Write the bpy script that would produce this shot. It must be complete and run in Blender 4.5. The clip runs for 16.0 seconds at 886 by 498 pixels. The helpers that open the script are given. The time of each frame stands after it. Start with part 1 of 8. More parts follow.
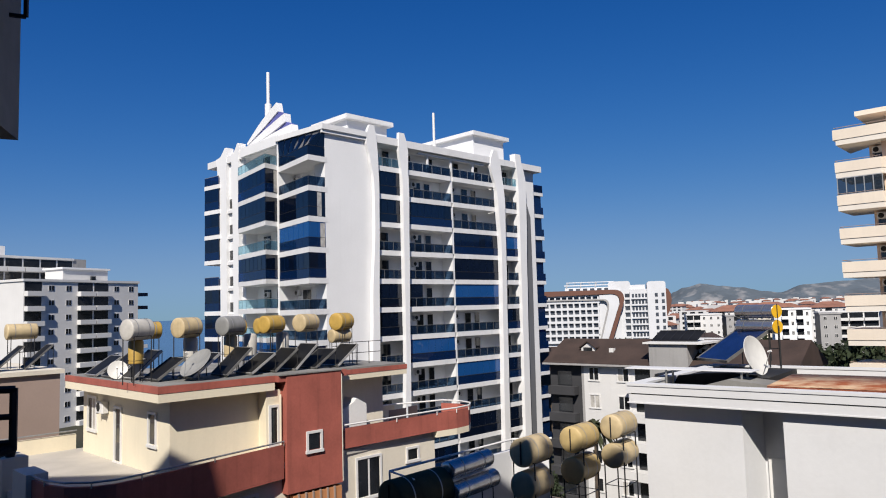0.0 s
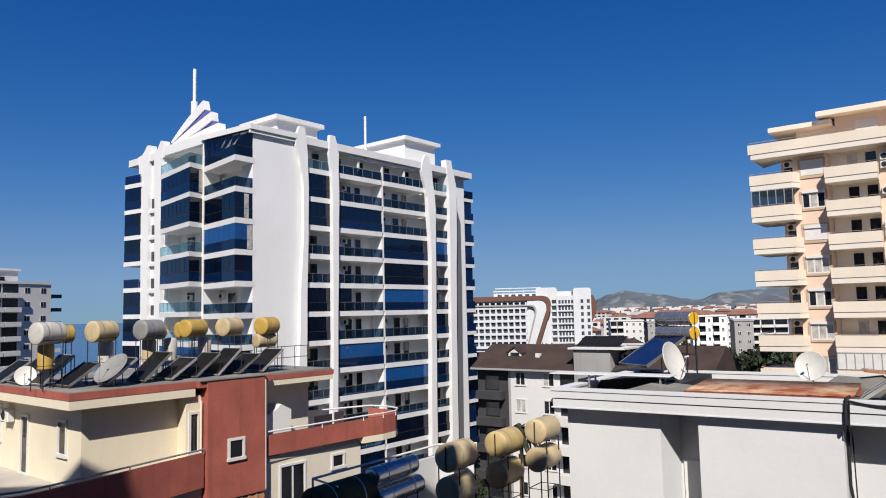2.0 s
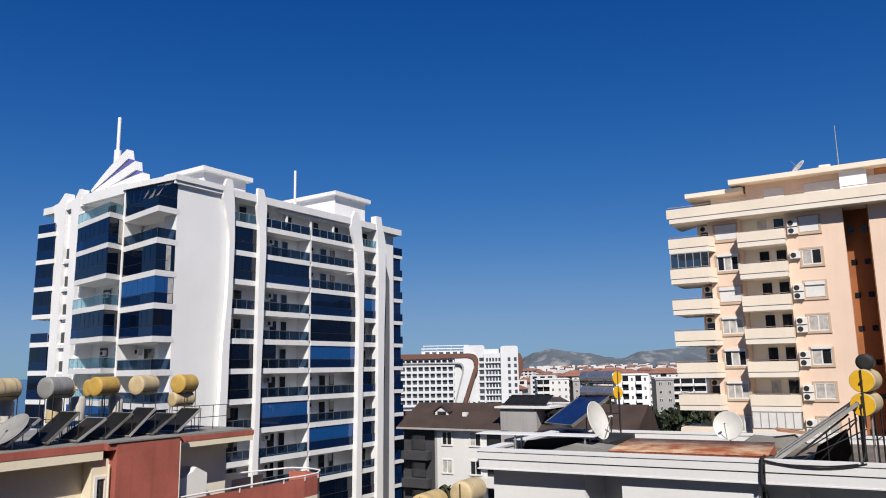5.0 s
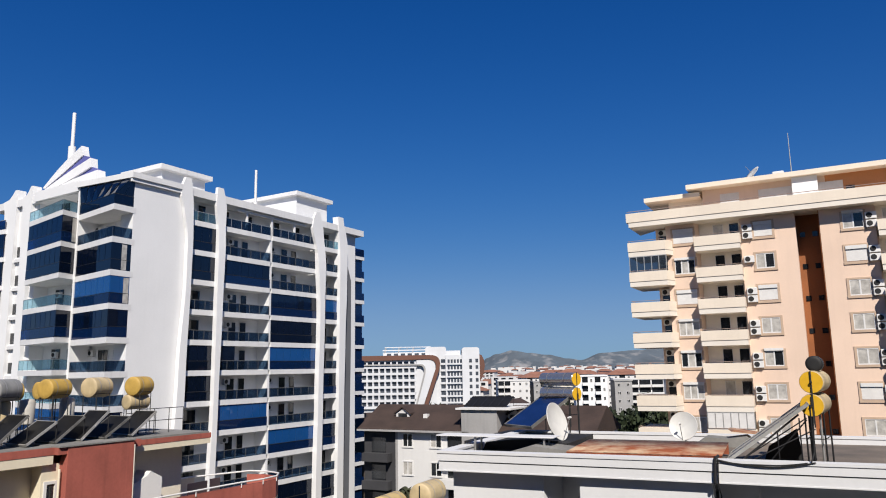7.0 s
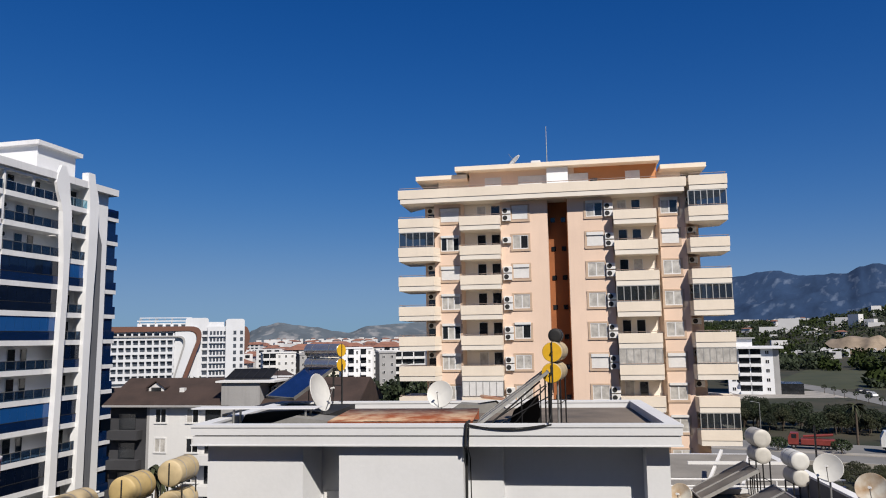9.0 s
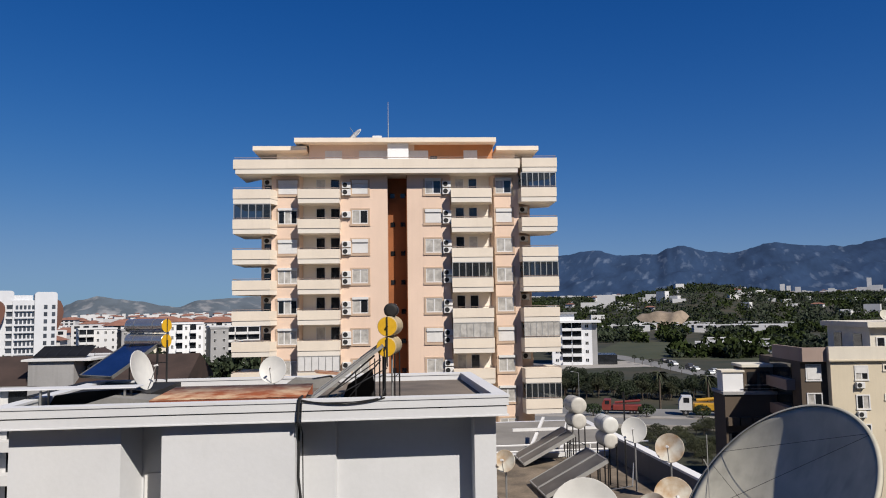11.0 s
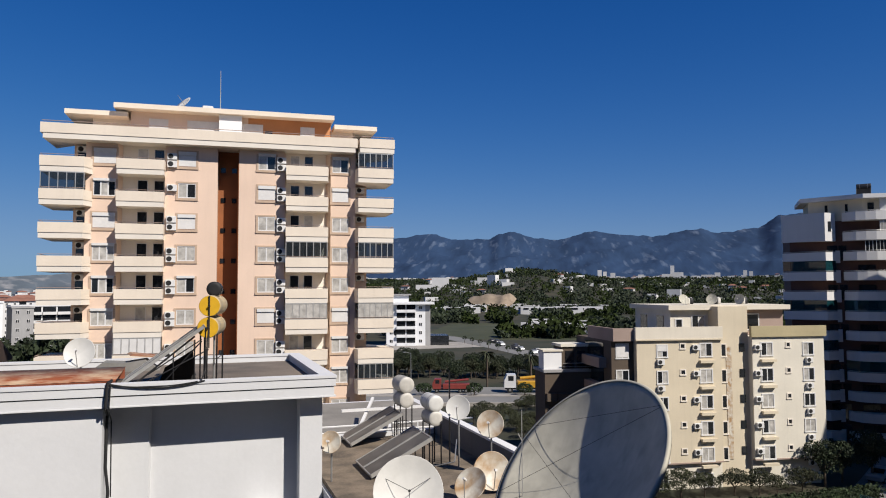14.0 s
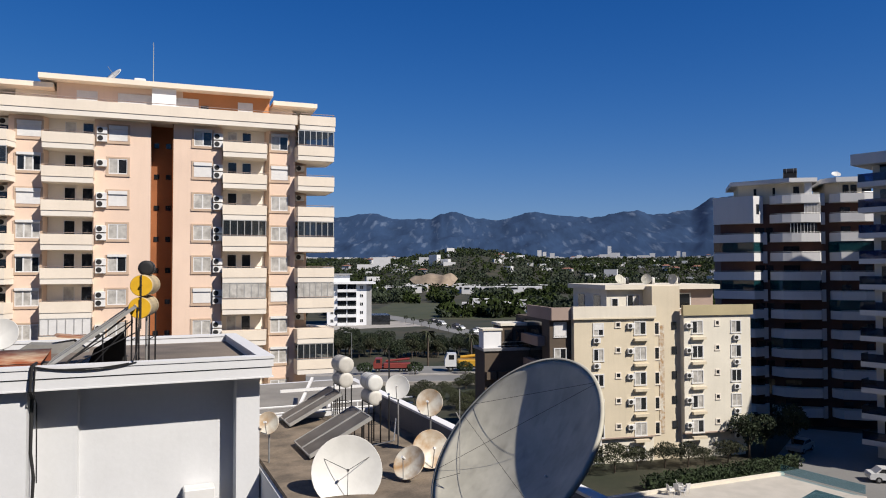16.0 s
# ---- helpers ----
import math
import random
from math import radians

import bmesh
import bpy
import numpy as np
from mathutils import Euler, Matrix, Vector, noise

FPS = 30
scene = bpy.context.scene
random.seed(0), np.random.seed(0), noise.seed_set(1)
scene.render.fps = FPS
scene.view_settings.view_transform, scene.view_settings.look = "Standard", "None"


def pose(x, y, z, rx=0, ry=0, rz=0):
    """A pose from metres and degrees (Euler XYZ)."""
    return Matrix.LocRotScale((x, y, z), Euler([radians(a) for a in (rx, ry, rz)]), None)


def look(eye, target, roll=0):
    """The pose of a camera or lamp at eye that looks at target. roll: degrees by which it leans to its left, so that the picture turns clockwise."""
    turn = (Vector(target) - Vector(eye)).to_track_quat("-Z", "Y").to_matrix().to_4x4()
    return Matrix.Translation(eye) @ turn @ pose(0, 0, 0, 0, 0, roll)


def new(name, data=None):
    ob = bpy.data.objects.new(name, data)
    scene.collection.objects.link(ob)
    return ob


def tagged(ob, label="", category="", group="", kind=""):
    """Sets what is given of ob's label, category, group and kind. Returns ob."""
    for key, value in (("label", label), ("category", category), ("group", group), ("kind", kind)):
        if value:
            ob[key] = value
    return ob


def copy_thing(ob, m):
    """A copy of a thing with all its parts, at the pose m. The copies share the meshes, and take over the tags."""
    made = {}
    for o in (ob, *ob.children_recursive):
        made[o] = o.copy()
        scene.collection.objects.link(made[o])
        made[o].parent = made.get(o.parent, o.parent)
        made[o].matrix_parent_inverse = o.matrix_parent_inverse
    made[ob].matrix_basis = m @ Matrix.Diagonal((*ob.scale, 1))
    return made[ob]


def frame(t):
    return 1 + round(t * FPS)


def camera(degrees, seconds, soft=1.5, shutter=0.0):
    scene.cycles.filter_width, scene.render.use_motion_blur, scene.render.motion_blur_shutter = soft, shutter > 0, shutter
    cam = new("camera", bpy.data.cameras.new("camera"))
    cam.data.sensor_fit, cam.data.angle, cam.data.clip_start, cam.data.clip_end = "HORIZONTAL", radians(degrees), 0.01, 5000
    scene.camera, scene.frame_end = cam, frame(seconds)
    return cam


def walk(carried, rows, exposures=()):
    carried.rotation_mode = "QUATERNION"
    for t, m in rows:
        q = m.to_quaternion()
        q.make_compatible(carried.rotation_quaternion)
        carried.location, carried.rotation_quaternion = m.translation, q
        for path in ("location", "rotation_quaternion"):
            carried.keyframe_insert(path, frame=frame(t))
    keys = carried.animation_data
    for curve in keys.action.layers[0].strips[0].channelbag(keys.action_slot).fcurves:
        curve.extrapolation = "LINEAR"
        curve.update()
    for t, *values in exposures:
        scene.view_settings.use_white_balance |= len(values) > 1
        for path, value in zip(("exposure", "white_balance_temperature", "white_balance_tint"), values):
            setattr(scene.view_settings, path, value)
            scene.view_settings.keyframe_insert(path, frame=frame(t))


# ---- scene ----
cam = camera(63.3, 16.0, 1.05)
PATH = [
    (0, 0.007, -0.004, 22.009, 94.80, 1.66, 0.10),
    (0.5, 0.042, 0.006, 22.012, 95.04, 1.77, -1.06),
    (1, 0.041, 0.024, 22.014, 95.13, 1.72, -2.30),
    (1.5, 0.067, 0.024, 22.009, 95.12, 1.14, -3.89),
    (2, 0.074, 0.045, 22.015, 95.04, 1.27, -5.49),
    (2.5, 0.081, 0.060, 22.017, 95.03, 1.21, -7.09),
    (3, 0.095, 0.089, 22.034, 95.36, 0.92, -8.59),
    (3.5, 0.105, 0.103, 22.058, 96.98, 0.75, -10.39),
    (4, 0.112, 0.087, 22.049, 98.49, 0.77, -11.14),
    (6.3, 0.093, 0.094, 22.075, 99.63, 1.15, -11.30),
    (6.5, 0.102, 0.092, 22.073, 99.51, 1.12, -11.76),
    (7, 0.143, 0.093, 22.067, 99.50, 1.03, -14.23),
    (7.5, 0.185, 0.117, 22.055, 98.89, 1.48, -17.73),
    (8, 0.230, 0.160, 22.033, 98.25, 0.95, -22.24),
    (8.5, 0.258, 0.236, 22.014, 97.69, 0.65, -27.51),
    (9, 0.292, 0.270, 22.009, 97.05, 0.86, -32.43),
    (9.5, 0.342, 0.280, 22.009, 96.47, 0.83, -36.87),
    (10, 0.340, 0.280, 21.997, 96.00, 0.74, -40.38),
    (10.2, 0.339, 0.284, 21.999, 95.81, 0.95, -41.35),
    (12.3, 0.561, 0.281, 21.980, 93.81, -0.47, -51.66),
    (12.5, 0.577, 0.274, 21.973, 93.77, -0.47, -52.60),
    (13, 0.608, 0.263, 21.971, 93.67, -0.30, -54.83),
    (13.5, 0.631, 0.258, 21.962, 93.53, 0.13, -56.90),
    (14, 0.650, 0.243, 21.959, 93.29, 0.22, -58.20),
    (14.5, 0.687, 0.246, 21.963, 92.97, 0.23, -59.55),
    (15, 0.708, 0.232, 21.958, 92.67, 0.21, -60.96),
    (15.5, 0.715, 0.227, 21.945, 92.15, 0.22, -62.16),
    (16, 0.718, 0.224, 21.959, 91.66, 0.11, -62.85),
]
walk(cam, [(t, pose(x, y, z, rx, ry, rz)) for t, x, y, z, rx, ry, rz in PATH],
     [(0, 0.37), (3, 0.37), (7, 0.37), (8.5, 0.27), (10, 0.20), (12.5, 0.22), (14.5, 0.32), (16, 0.39)])

# ---- light ----
SUN_EL, SUN_AZ = 43.0, 261.0
SKY_TINT = (0.86, 0.92, 1.15, 1)   # clear, dry air: a deeper blue
world = bpy.data.worlds.new("world")
scene.world = world
world.use_nodes = True


def make_world():
    nt = world.node_tree
    sky = nt.nodes.new("ShaderNodeTexSky")
    sky.sky_type, sky.sun_disc = 'NISHITA', False
    sky.sun_elevation, sky.sun_rotation = radians(SUN_EL), radians(90 - SUN_AZ)
    sky.air_density, sky.dust_density, sky.ozone_density, sky.altitude = 0.8, 0.0, 3.0, 0
    hue = nt.nodes.new("ShaderNodeMix")
    hue.data_type, hue.blend_type = 'RGBA', 'MULTIPLY'
    hue.inputs["Factor"].default_value = 1.0
    hue.inputs["B"].default_value = SKY_TINT
    bg = nt.nodes["Background"]
    sat = nt.nodes.new("ShaderNodeHueSaturation")
    sat.inputs["Saturation"].default_value = 1.36
    nt.links.new(sky.outputs[0], sat.inputs["Color"])
    nt.links.new(sat.outputs["Color"], hue.inputs["A"])
    # haze evens out the brightest air near the horizon: c / sqrt(a + b c c), channel by channel
    parts, whole = nt.nodes.new("ShaderNodeSeparateColor"), nt.nodes.new("ShaderNodeCombineColor")
    nt.links.new(hue.outputs["Result"], parts.inputs[0])
    for i, (a, b) in enumerate(((0.53, 0.066), (0.60, 0.0195), (0.42, 0.0078))):
        sq, mad, inv, out = (nt.nodes.new("ShaderNodeMath") for _ in range(4))
        sq.operation, mad.operation, inv.operation, out.operation = 'MULTIPLY', 'MULTIPLY_ADD', 'INVERSE_SQRT', 'MULTIPLY'
        nt.links.new(parts.outputs[i], sq.inputs[0])
        nt.links.new(parts.outputs[i], sq.inputs[1])
        nt.links.new(sq.outputs[0], mad.inputs[0])
        mad.inputs[1].default_value, mad.inputs[2].default_value = b, a
        nt.links.new(mad.outputs[0], inv.inputs[0])
        nt.links.new(inv.outputs[0], out.inputs[0])
        nt.links.new(parts.outputs[i], out.inputs[1])
        nt.links.new(out.outputs[0], whole.inputs[i])
    nt.links.new(whole.outputs[0], bg.inputs[0])
    bg.inputs[1].default_value = 0.0465


make_world()
sun = new("sun", bpy.data.lights.new("sun", 'SUN'))
sun.data.energy, sun.data.angle, sun.data.color = 5.0, radians(0.5), (1.0, 0.935, 0.85)
SUN_DIR = Vector((math.cos(radians(SUN_AZ)) * math.cos(radians(SUN_EL)), math.sin(radians(SUN_AZ)) * math.cos(radians(SUN_EL)), math.sin(radians(SUN_EL))))
sun.matrix_world = look(SUN_DIR * 100, (0, 0, 0))


# ---- materials ----
TONE_SCALE = 0.80   # lowers every base colour, so sky-filled shade comes out darker


def link(nt, a, b):
    nt.links.new(a, b)


def pbr(name, color, rough=0.75, metal=0.0, var=0.08, scale=0.6, grain=8.0, bump=0.15, streak=0.0, second=None, spec=0.5, by_object=0.0):
    """Painted or mineral surface: large stains, fine grain, optional rain streaks and a second tone."""
    m = bpy.data.materials.new(name)
    m.use_nodes = True
    nt = m.node_tree
    color = tuple(c * TONE_SCALE for c in color)
    second = second and tuple(c * TONE_SCALE for c in second)
    b = nt.nodes["Principled BSDF"]
    b.inputs["Roughness"].default_value, b.inputs["Metallic"].default_value = rough, metal
    b.inputs["Specular IOR Level"].default_value = spec
    co = nt.nodes.new("ShaderNodeTexCoord")
    big, fine = nt.nodes.new("ShaderNodeTexNoise"), nt.nodes.new("ShaderNodeTexNoise")
    big.inputs["Scale"].default_value, big.inputs["Detail"].default_value = scale, 6
    fine.inputs["Scale"].default_value, fine.inputs["Detail"].default_value = grain, 4
    link(nt, co.outputs["Object"], big.inputs["Vector"])
    link(nt, co.outputs["Object"], fine.inputs["Vector"])
    ramp = nt.nodes.new("ShaderNodeMapRange")
    ramp.inputs["From Min"].default_value, ramp.inputs["From Max"].default_value = 0.35, 0.65
    link(nt, big.outputs["Fac"], ramp.inputs["Value"])
    mix = nt.nodes.new("ShaderNodeMix")
    mix.data_type = 'RGBA'
    dark = second or tuple(c * (1 - 1.6 * var) for c in color)
    mix.inputs["A"].default_value, mix.inputs["B"].default_value = (*dark, 1), (*color, 1)
    link(nt, ramp.outputs["Result"], mix.inputs["Factor"])
    out = mix.outputs["Result"]
    hsv = nt.nodes.new("ShaderNodeHueSaturation")
    val = nt.nodes.new("ShaderNodeMapRange")
    val.inputs["To Min"].default_value, val.inputs["To Max"].default_value = 1 - var, 1 + var * 0.6
    link(nt, fine.outputs["Fac"], val.inputs["Value"])
    fac = val.outputs["Result"]
    if streak:
        st = nt.nodes.new("ShaderNodeTexNoise")
        st.inputs["Scale"].default_value, st.inputs["Detail"].default_value = 1.0, 5
        mp = nt.nodes.new("ShaderNodeMapping")
        mp.inputs["Scale"].default_value = (3.0, 3.0, 0.18)
        link(nt, co.outputs["Object"], mp.inputs["Vector"])
        link(nt, mp.outputs["Vector"], st.inputs["Vector"])
        sr = nt.nodes.new("ShaderNodeMapRange")
        sr.inputs["From Min"].default_value, sr.inputs["From Max"].default_value = 0.52, 0.75
        sr.inputs["To Min"].default_value, sr.inputs["To Max"].default_value = 1.0, 1.0 - streak
        link(nt, st.outputs["Fac"], sr.inputs["Value"])
        mul = nt.nodes.new("ShaderNodeMath")
        mul.operation = 'MULTIPLY'
        link(nt, fac, mul.inputs[0])
        link(nt, sr.outputs["Result"], mul.inputs[1])
        fac = mul.outputs[0]
    if by_object:
        info = nt.nodes.new("ShaderNodeObjectInfo")
        orr = nt.nodes.new("ShaderNodeMapRange")
        orr.inputs["To Min"].default_value, orr.inputs["To Max"].default_value = 1 - by_object, 1 + by_object
        link(nt, info.outputs["Random"], orr.inputs["Value"])
        mul2 = nt.nodes.new("ShaderNodeMath")
        mul2.operation = 'MULTIPLY'
        link(nt, fac, mul2.inputs[0])
        link(nt, orr.outputs["Result"], mul2.inputs[1])
        fac = mul2.outputs[0]
    link(nt, fac, hsv.inputs["Value"])
    link(nt, out, hsv.inputs["Color"])
    link(nt, hsv.outputs["Color"], b.inputs["Base Color"])
    if bump:
        bp = nt.nodes.new("ShaderNodeBump")
        bp.inputs["Strength"].default_value, bp.inputs["Distance"].default_value = bump, 0.02
        link(nt, fine.outputs["Fac"], bp.inputs["Height"])
        link(nt, bp.outputs["Normal"], b.inputs["Normal"])
    return m


def glass(name, tint, see=0.25, rough=0.03, base=(0.01, 0.015, 0.02)):
    """Tinted pane: partly clear, the rest glossy."""
    m = bpy.data.materials.new(name)
    m.use_nodes = True
    nt = m.node_tree
    b = nt.nodes["Principled BSDF"]
    b.inputs["Base Color"].default_value = (*base, 1)
    b.inputs["Roughness"].default_value = rough
    b.inputs["Specular IOR Level"].default_value = 0.8
    co = nt.nodes.new("ShaderNodeTexCoord")
    ns = nt.nodes.new("ShaderNodeTexNoise")
    ns.inputs["Scale"].default_value = 0.35
    link(nt, co.outputs["Object"], ns.inputs["Vector"])
    bp = nt.nodes.new("ShaderNodeBump")
    bp.inputs["Strength"].default_value, bp.inputs["Distance"].default_value = 0.06, 0.1
    link(nt, ns.outputs["Fac"], bp.inputs["Height"])
    link(nt, bp.outputs["Normal"], b.inputs["Normal"])
    tr = nt.nodes.new("ShaderNodeBsdfTransparent")
    tr.inputs["Color"].default_value = (*tint, 1)
    mx = nt.nodes.new("ShaderNodeMixShader")
    mx.inputs["Fac"].default_value = see
    link(nt, b.outputs[0], mx.inputs[1])
    link(nt, tr.outputs[0], mx.inputs[2])
    link(nt, mx.outputs[0], nt.nodes["Material Output"].inputs["Surface"])
    return m


M_WHITE = pbr("white_plaster", (0.885, 0.885, 0.885), 0.8, var=0.035, scale=0.25, streak=0.02)
M_WHITE2 = pbr("white_roof_paint", (0.735, 0.74, 0.75), 0.8, var=0.04, scale=0.5, streak=0.025)
M_SLAB = pbr("white_slab_edge", (0.855, 0.85, 0.845), 0.75, var=0.06, scale=0.4, streak=0.08)
M_PINK = pbr("peach_plaster", (0.89, 0.67, 0.52), 0.85, var=0.05, scale=0.3, streak=0.04)
M_CREAMB = pbr("cream_parapet_paint", (0.90, 0.785, 0.64), 0.8, var=0.05, scale=0.4, streak=0.04)
M_IVORY = pbr("ivory_band", (0.89, 0.815, 0.71), 0.8, var=0.05, scale=0.4)
M_RUSTWALL = pbr("terracotta_recess", (0.36, 0.125, 0.04), 0.85, var=0.12, scale=0.4)
M_ORANGE = pbr("orange_plaster", (0.62, 0.27, 0.11), 0.85, var=0.1, scale=0.4)
M_GREY = pbr("grey_concrete", (0.30, 0.29, 0.27), 0.9, var=0.2, scale=0.5, bump=0.4)
M_ROOF = pbr("weathered_roof_felt", (0.235, 0.19, 0.15), 0.95, var=0.28, scale=0.45, grain=14, bump=0.5, second=(0.12, 0.10, 0.085))
M_DARK = pbr("dark_metal", (0.03, 0.03, 0.032), 0.5, 0.3, var=0.15, scale=2)
M_BLACK = pbr("black_rubber", (0.012, 0.012, 0.013), 0.7, var=0.2, scale=3)
M_STEEL = pbr("galvanised_steel", (0.50, 0.50, 0.49), 0.45, 0.6, var=0.15, scale=2)
M_ALU = pbr("aluminium_frame", (0.62, 0.61, 0.58), 0.4, 0.5, var=0.1, scale=2)
M_PVC = pbr("white_window_frame", (0.80, 0.79, 0.77), 0.45, var=0.03, scale=2, bump=0.0)
M_SHUT = pbr("white_roller_shutter", (0.80, 0.78, 0.75), 0.6, var=0.05, scale=2)
M_CURT = pbr("curtained_glass", (0.66, 0.63, 0.58), 0.12, var=0.25, scale=1.6, grain=5, bump=0.0)
M_TRIM = pbr("taupe_window_surround", (0.60, 0.44, 0.32), 0.8, var=0.06, scale=1)
M_RED = pbr("faded_red_plaster", (0.46, 0.125, 0.09), 0.85, var=0.16, scale=0.6, streak=0.22)
M_CREAM = pbr("cream_plaster", (0.88, 0.79, 0.60), 0.85, var=0.05, scale=0.35, streak=0.04)
M_CREAM2 = pbr("pale_cream_plaster", (0.82, 0.75, 0.62), 0.85, var=0.06, scale=0.35, streak=0.04)
M_BEIGE = pbr("beige_plaster", (0.76, 0.66, 0.49), 0.88, var=0.07, scale=0.25, streak=0.05)
M_BEIGE2 = pbr("pale_beige_plaster", (0.82, 0.765, 0.645), 0.88, var=0.06, scale=0.3, streak=0.04)
M_OLIVE = pbr("ochre_parapet", (0.52, 0.44, 0.26), 0.88, var=0.1, scale=0.3)
M_MAUVE = pbr("dusty_pink_plaster", (0.40, 0.30, 0.25), 0.88, var=0.06, scale=0.4)
M_TILE = pbr("pale_terrace_tile", (0.56, 0.52, 0.46), 0.7, var=0.08, scale=0.7)
M_TANKY = pbr("yellow_tank_paint", (0.62, 0.40, 0.09), 0.55, var=0.14, scale=1.5, streak=0.12)
M_TANKC = pbr("cream_tank_paint", (0.66, 0.52, 0.30), 0.55, var=0.14, scale=1.5, streak=0.15)
M_PAVE2 = pbr("grey_screed", (0.30, 0.28, 0.25), 0.9, var=0.15, scale=0.5)
# brown darkened to carry the shade of the walls that wear it
M_SHADEBRN = pbr("shade_brown_render", (0.115, 0.085, 0.06), 0.88, var=0.1, scale=0.4)
M_TANKW = pbr("pale_tank_paint", (0.66, 0.63, 0.57), 0.5, var=0.14, scale=1.5, streak=0.15)
M_TANKG = pbr("grey_tank_paint", (0.32, 0.32, 0.31), 0.5, var=0.14, scale=1.5, streak=0.15)
M_DISCY = pbr("yellow_tank_end", (0.82, 0.47, 0.02), 0.5, var=0.06, scale=3)
M_CHROME = pbr("polished_tank_steel", (0.62, 0.62, 0.63), 0.24, 0.8, var=0.1, scale=2, bump=0.02)
M_DISH = pbr("white_dish_enamel", (0.74, 0.73, 0.69), 0.5, var=0.06, scale=2.5)
M_DISHR = pbr("rust_stained_dish", (0.74, 0.70, 0.60), 0.55, var=0.1, scale=2.2, second=(0.42, 0.25, 0.11))
M_DISHB = pbr("grey_dish_panel", (0.60, 0.57, 0.47), 0.7, var=0.14, scale=1.6, grain=5, streak=0.22)
M_RUST = pbr("rusty_sheet", (0.56, 0.40, 0.26), 0.85, 0.0, var=0.28, scale=1.5, grain=9, second=(0.29, 0.072, 0.022), bump=0.4)
M_PANELB = pbr("blue_solar_glass", (0.012, 0.028, 0.11), 0.12, var=0.2, scale=2, bump=0.0, spec=0.8)
M_PANELD = pbr("dark_solar_glass", (0.018, 0.018, 0.018), 0.5, var=0.25, scale=1.2, bump=0.0, spec=0.15)
# grey base carries the sky's reflection in the collector glass
M_PANELG = pbr("sky_grey_collector_glass", (0.17, 0.16, 0.145), 0.35, var=0.35, scale=1.0, grain=3, bump=0)
M_DKALU = pbr("dull_collector_frame", (0.24, 0.235, 0.22), 0.55, 0.3, var=0.2, scale=2)
M_ROOF2 = pbr("worn_brown_screed", (0.27, 0.21, 0.15), 0.95, var=0.34, scale=1.1, grain=14, bump=0.6, second=(0.12, 0.095, 0.07))
M_OLIVET = pbr("dull_olive_tank_paint", (0.11, 0.092, 0.05), 0.85, var=0.2, scale=1.5, streak=0.15, spec=0.1)
M_SPIREB = pbr("violet_blue_paint", (0.13, 0.14, 0.42), 0.7, var=0.06, scale=0.6)
M_TILES = pbr("brown_roof_tiles", (0.062, 0.038, 0.03), 0.85, var=0.22, scale=0.5, grain=5, bump=0.5)
M_REDROOF = pbr("red_roof_tiles", (0.33, 0.15, 0.10), 0.85, var=0.2, scale=0.3)
M_FACADE = pbr("pale_facade", (0.78, 0.77, 0.75), 0.85, var=0.06, scale=0.15, streak=0.05)
M_DKFAC = pbr("streaked_grey_facade", (0.42, 0.41, 0.40), 0.85, var=0.1, scale=0.2, streak=0.12)
# near-black base that stands in for the tower's shadow on a wall
M_SHADEWING = pbr("shade_dark_render", (0.05, 0.05, 0.055), 0.9, var=0.12, scale=0.4)
# terracotta wall colour, darkened further to carry the tower's shade
M_BRICKD = pbr("shade_terracotta_render", (0.13, 0.062, 0.045), 0.88, var=0.12, scale=0.4)
# grey used where a surface's shade is put into the colour
M_BAND = pbr("shade_grey", (0.16, 0.165, 0.18), 0.85, var=0.08, scale=0.3, streak=0.1)
# distance haze is put into the colour: greyed white, lifted glass
M_HAZEW = pbr("hazed_white_render", (0.72, 0.73, 0.75), 0.88, var=0.05, scale=0.15, streak=0.04)
M_HAZEG = pbr("hazed_window_glass", (0.085, 0.10, 0.125), 0.3, var=0.3, scale=0.3, bump=0.0)
M_WINDK = pbr("dark_window_glass", (0.025, 0.028, 0.033), 0.08, var=0.3, scale=0.8, bump=0.0, spec=0.7)
M_BROWNF = pbr("brown_cladding", (0.16, 0.065, 0.04), 0.7, var=0.1, scale=0.1)
M_BLUEGL = glass("blue_tinted_glass", (0.08, 0.24, 0.62), 0.42, base=(0.005, 0.024, 0.085))
# base brightened so the sky's reflection is in the pane's colour
M_BLUEBR = glass("sky_reflecting_blue_glass", (0.25, 0.50, 0.90), 0.25, base=(0.012, 0.085, 0.27))
M_BLUEMD = glass("deep_blue_glass", (0.07, 0.18, 0.42), 0.36, base=(0.003, 0.012, 0.042))
M_BLUEDK = glass("dark_navy_glass", (0.06, 0.13, 0.27), 0.24, base=(0.003, 0.007, 0.02))
M_RAILGL = glass("smoky_blue_rail_glass", (0.30, 0.42, 0.55), 0.62, base=(0.008, 0.02, 0.045))
M_RAILTQ = glass("turquoise_rail_glass", (0.68, 0.86, 0.93), 0.82, base=(0.08, 0.15, 0.19))
# kept dark so the unseen walls bounce little light
M_OWN = pbr("dull_brown_render", (0.15, 0.13, 0.115), 0.9, var=0.1, scale=0.3)
M_TEALGL = glass("teal_tinted_glass", (0.16, 0.34, 0.36), 0.3, base=(0.01, 0.05, 0.06))


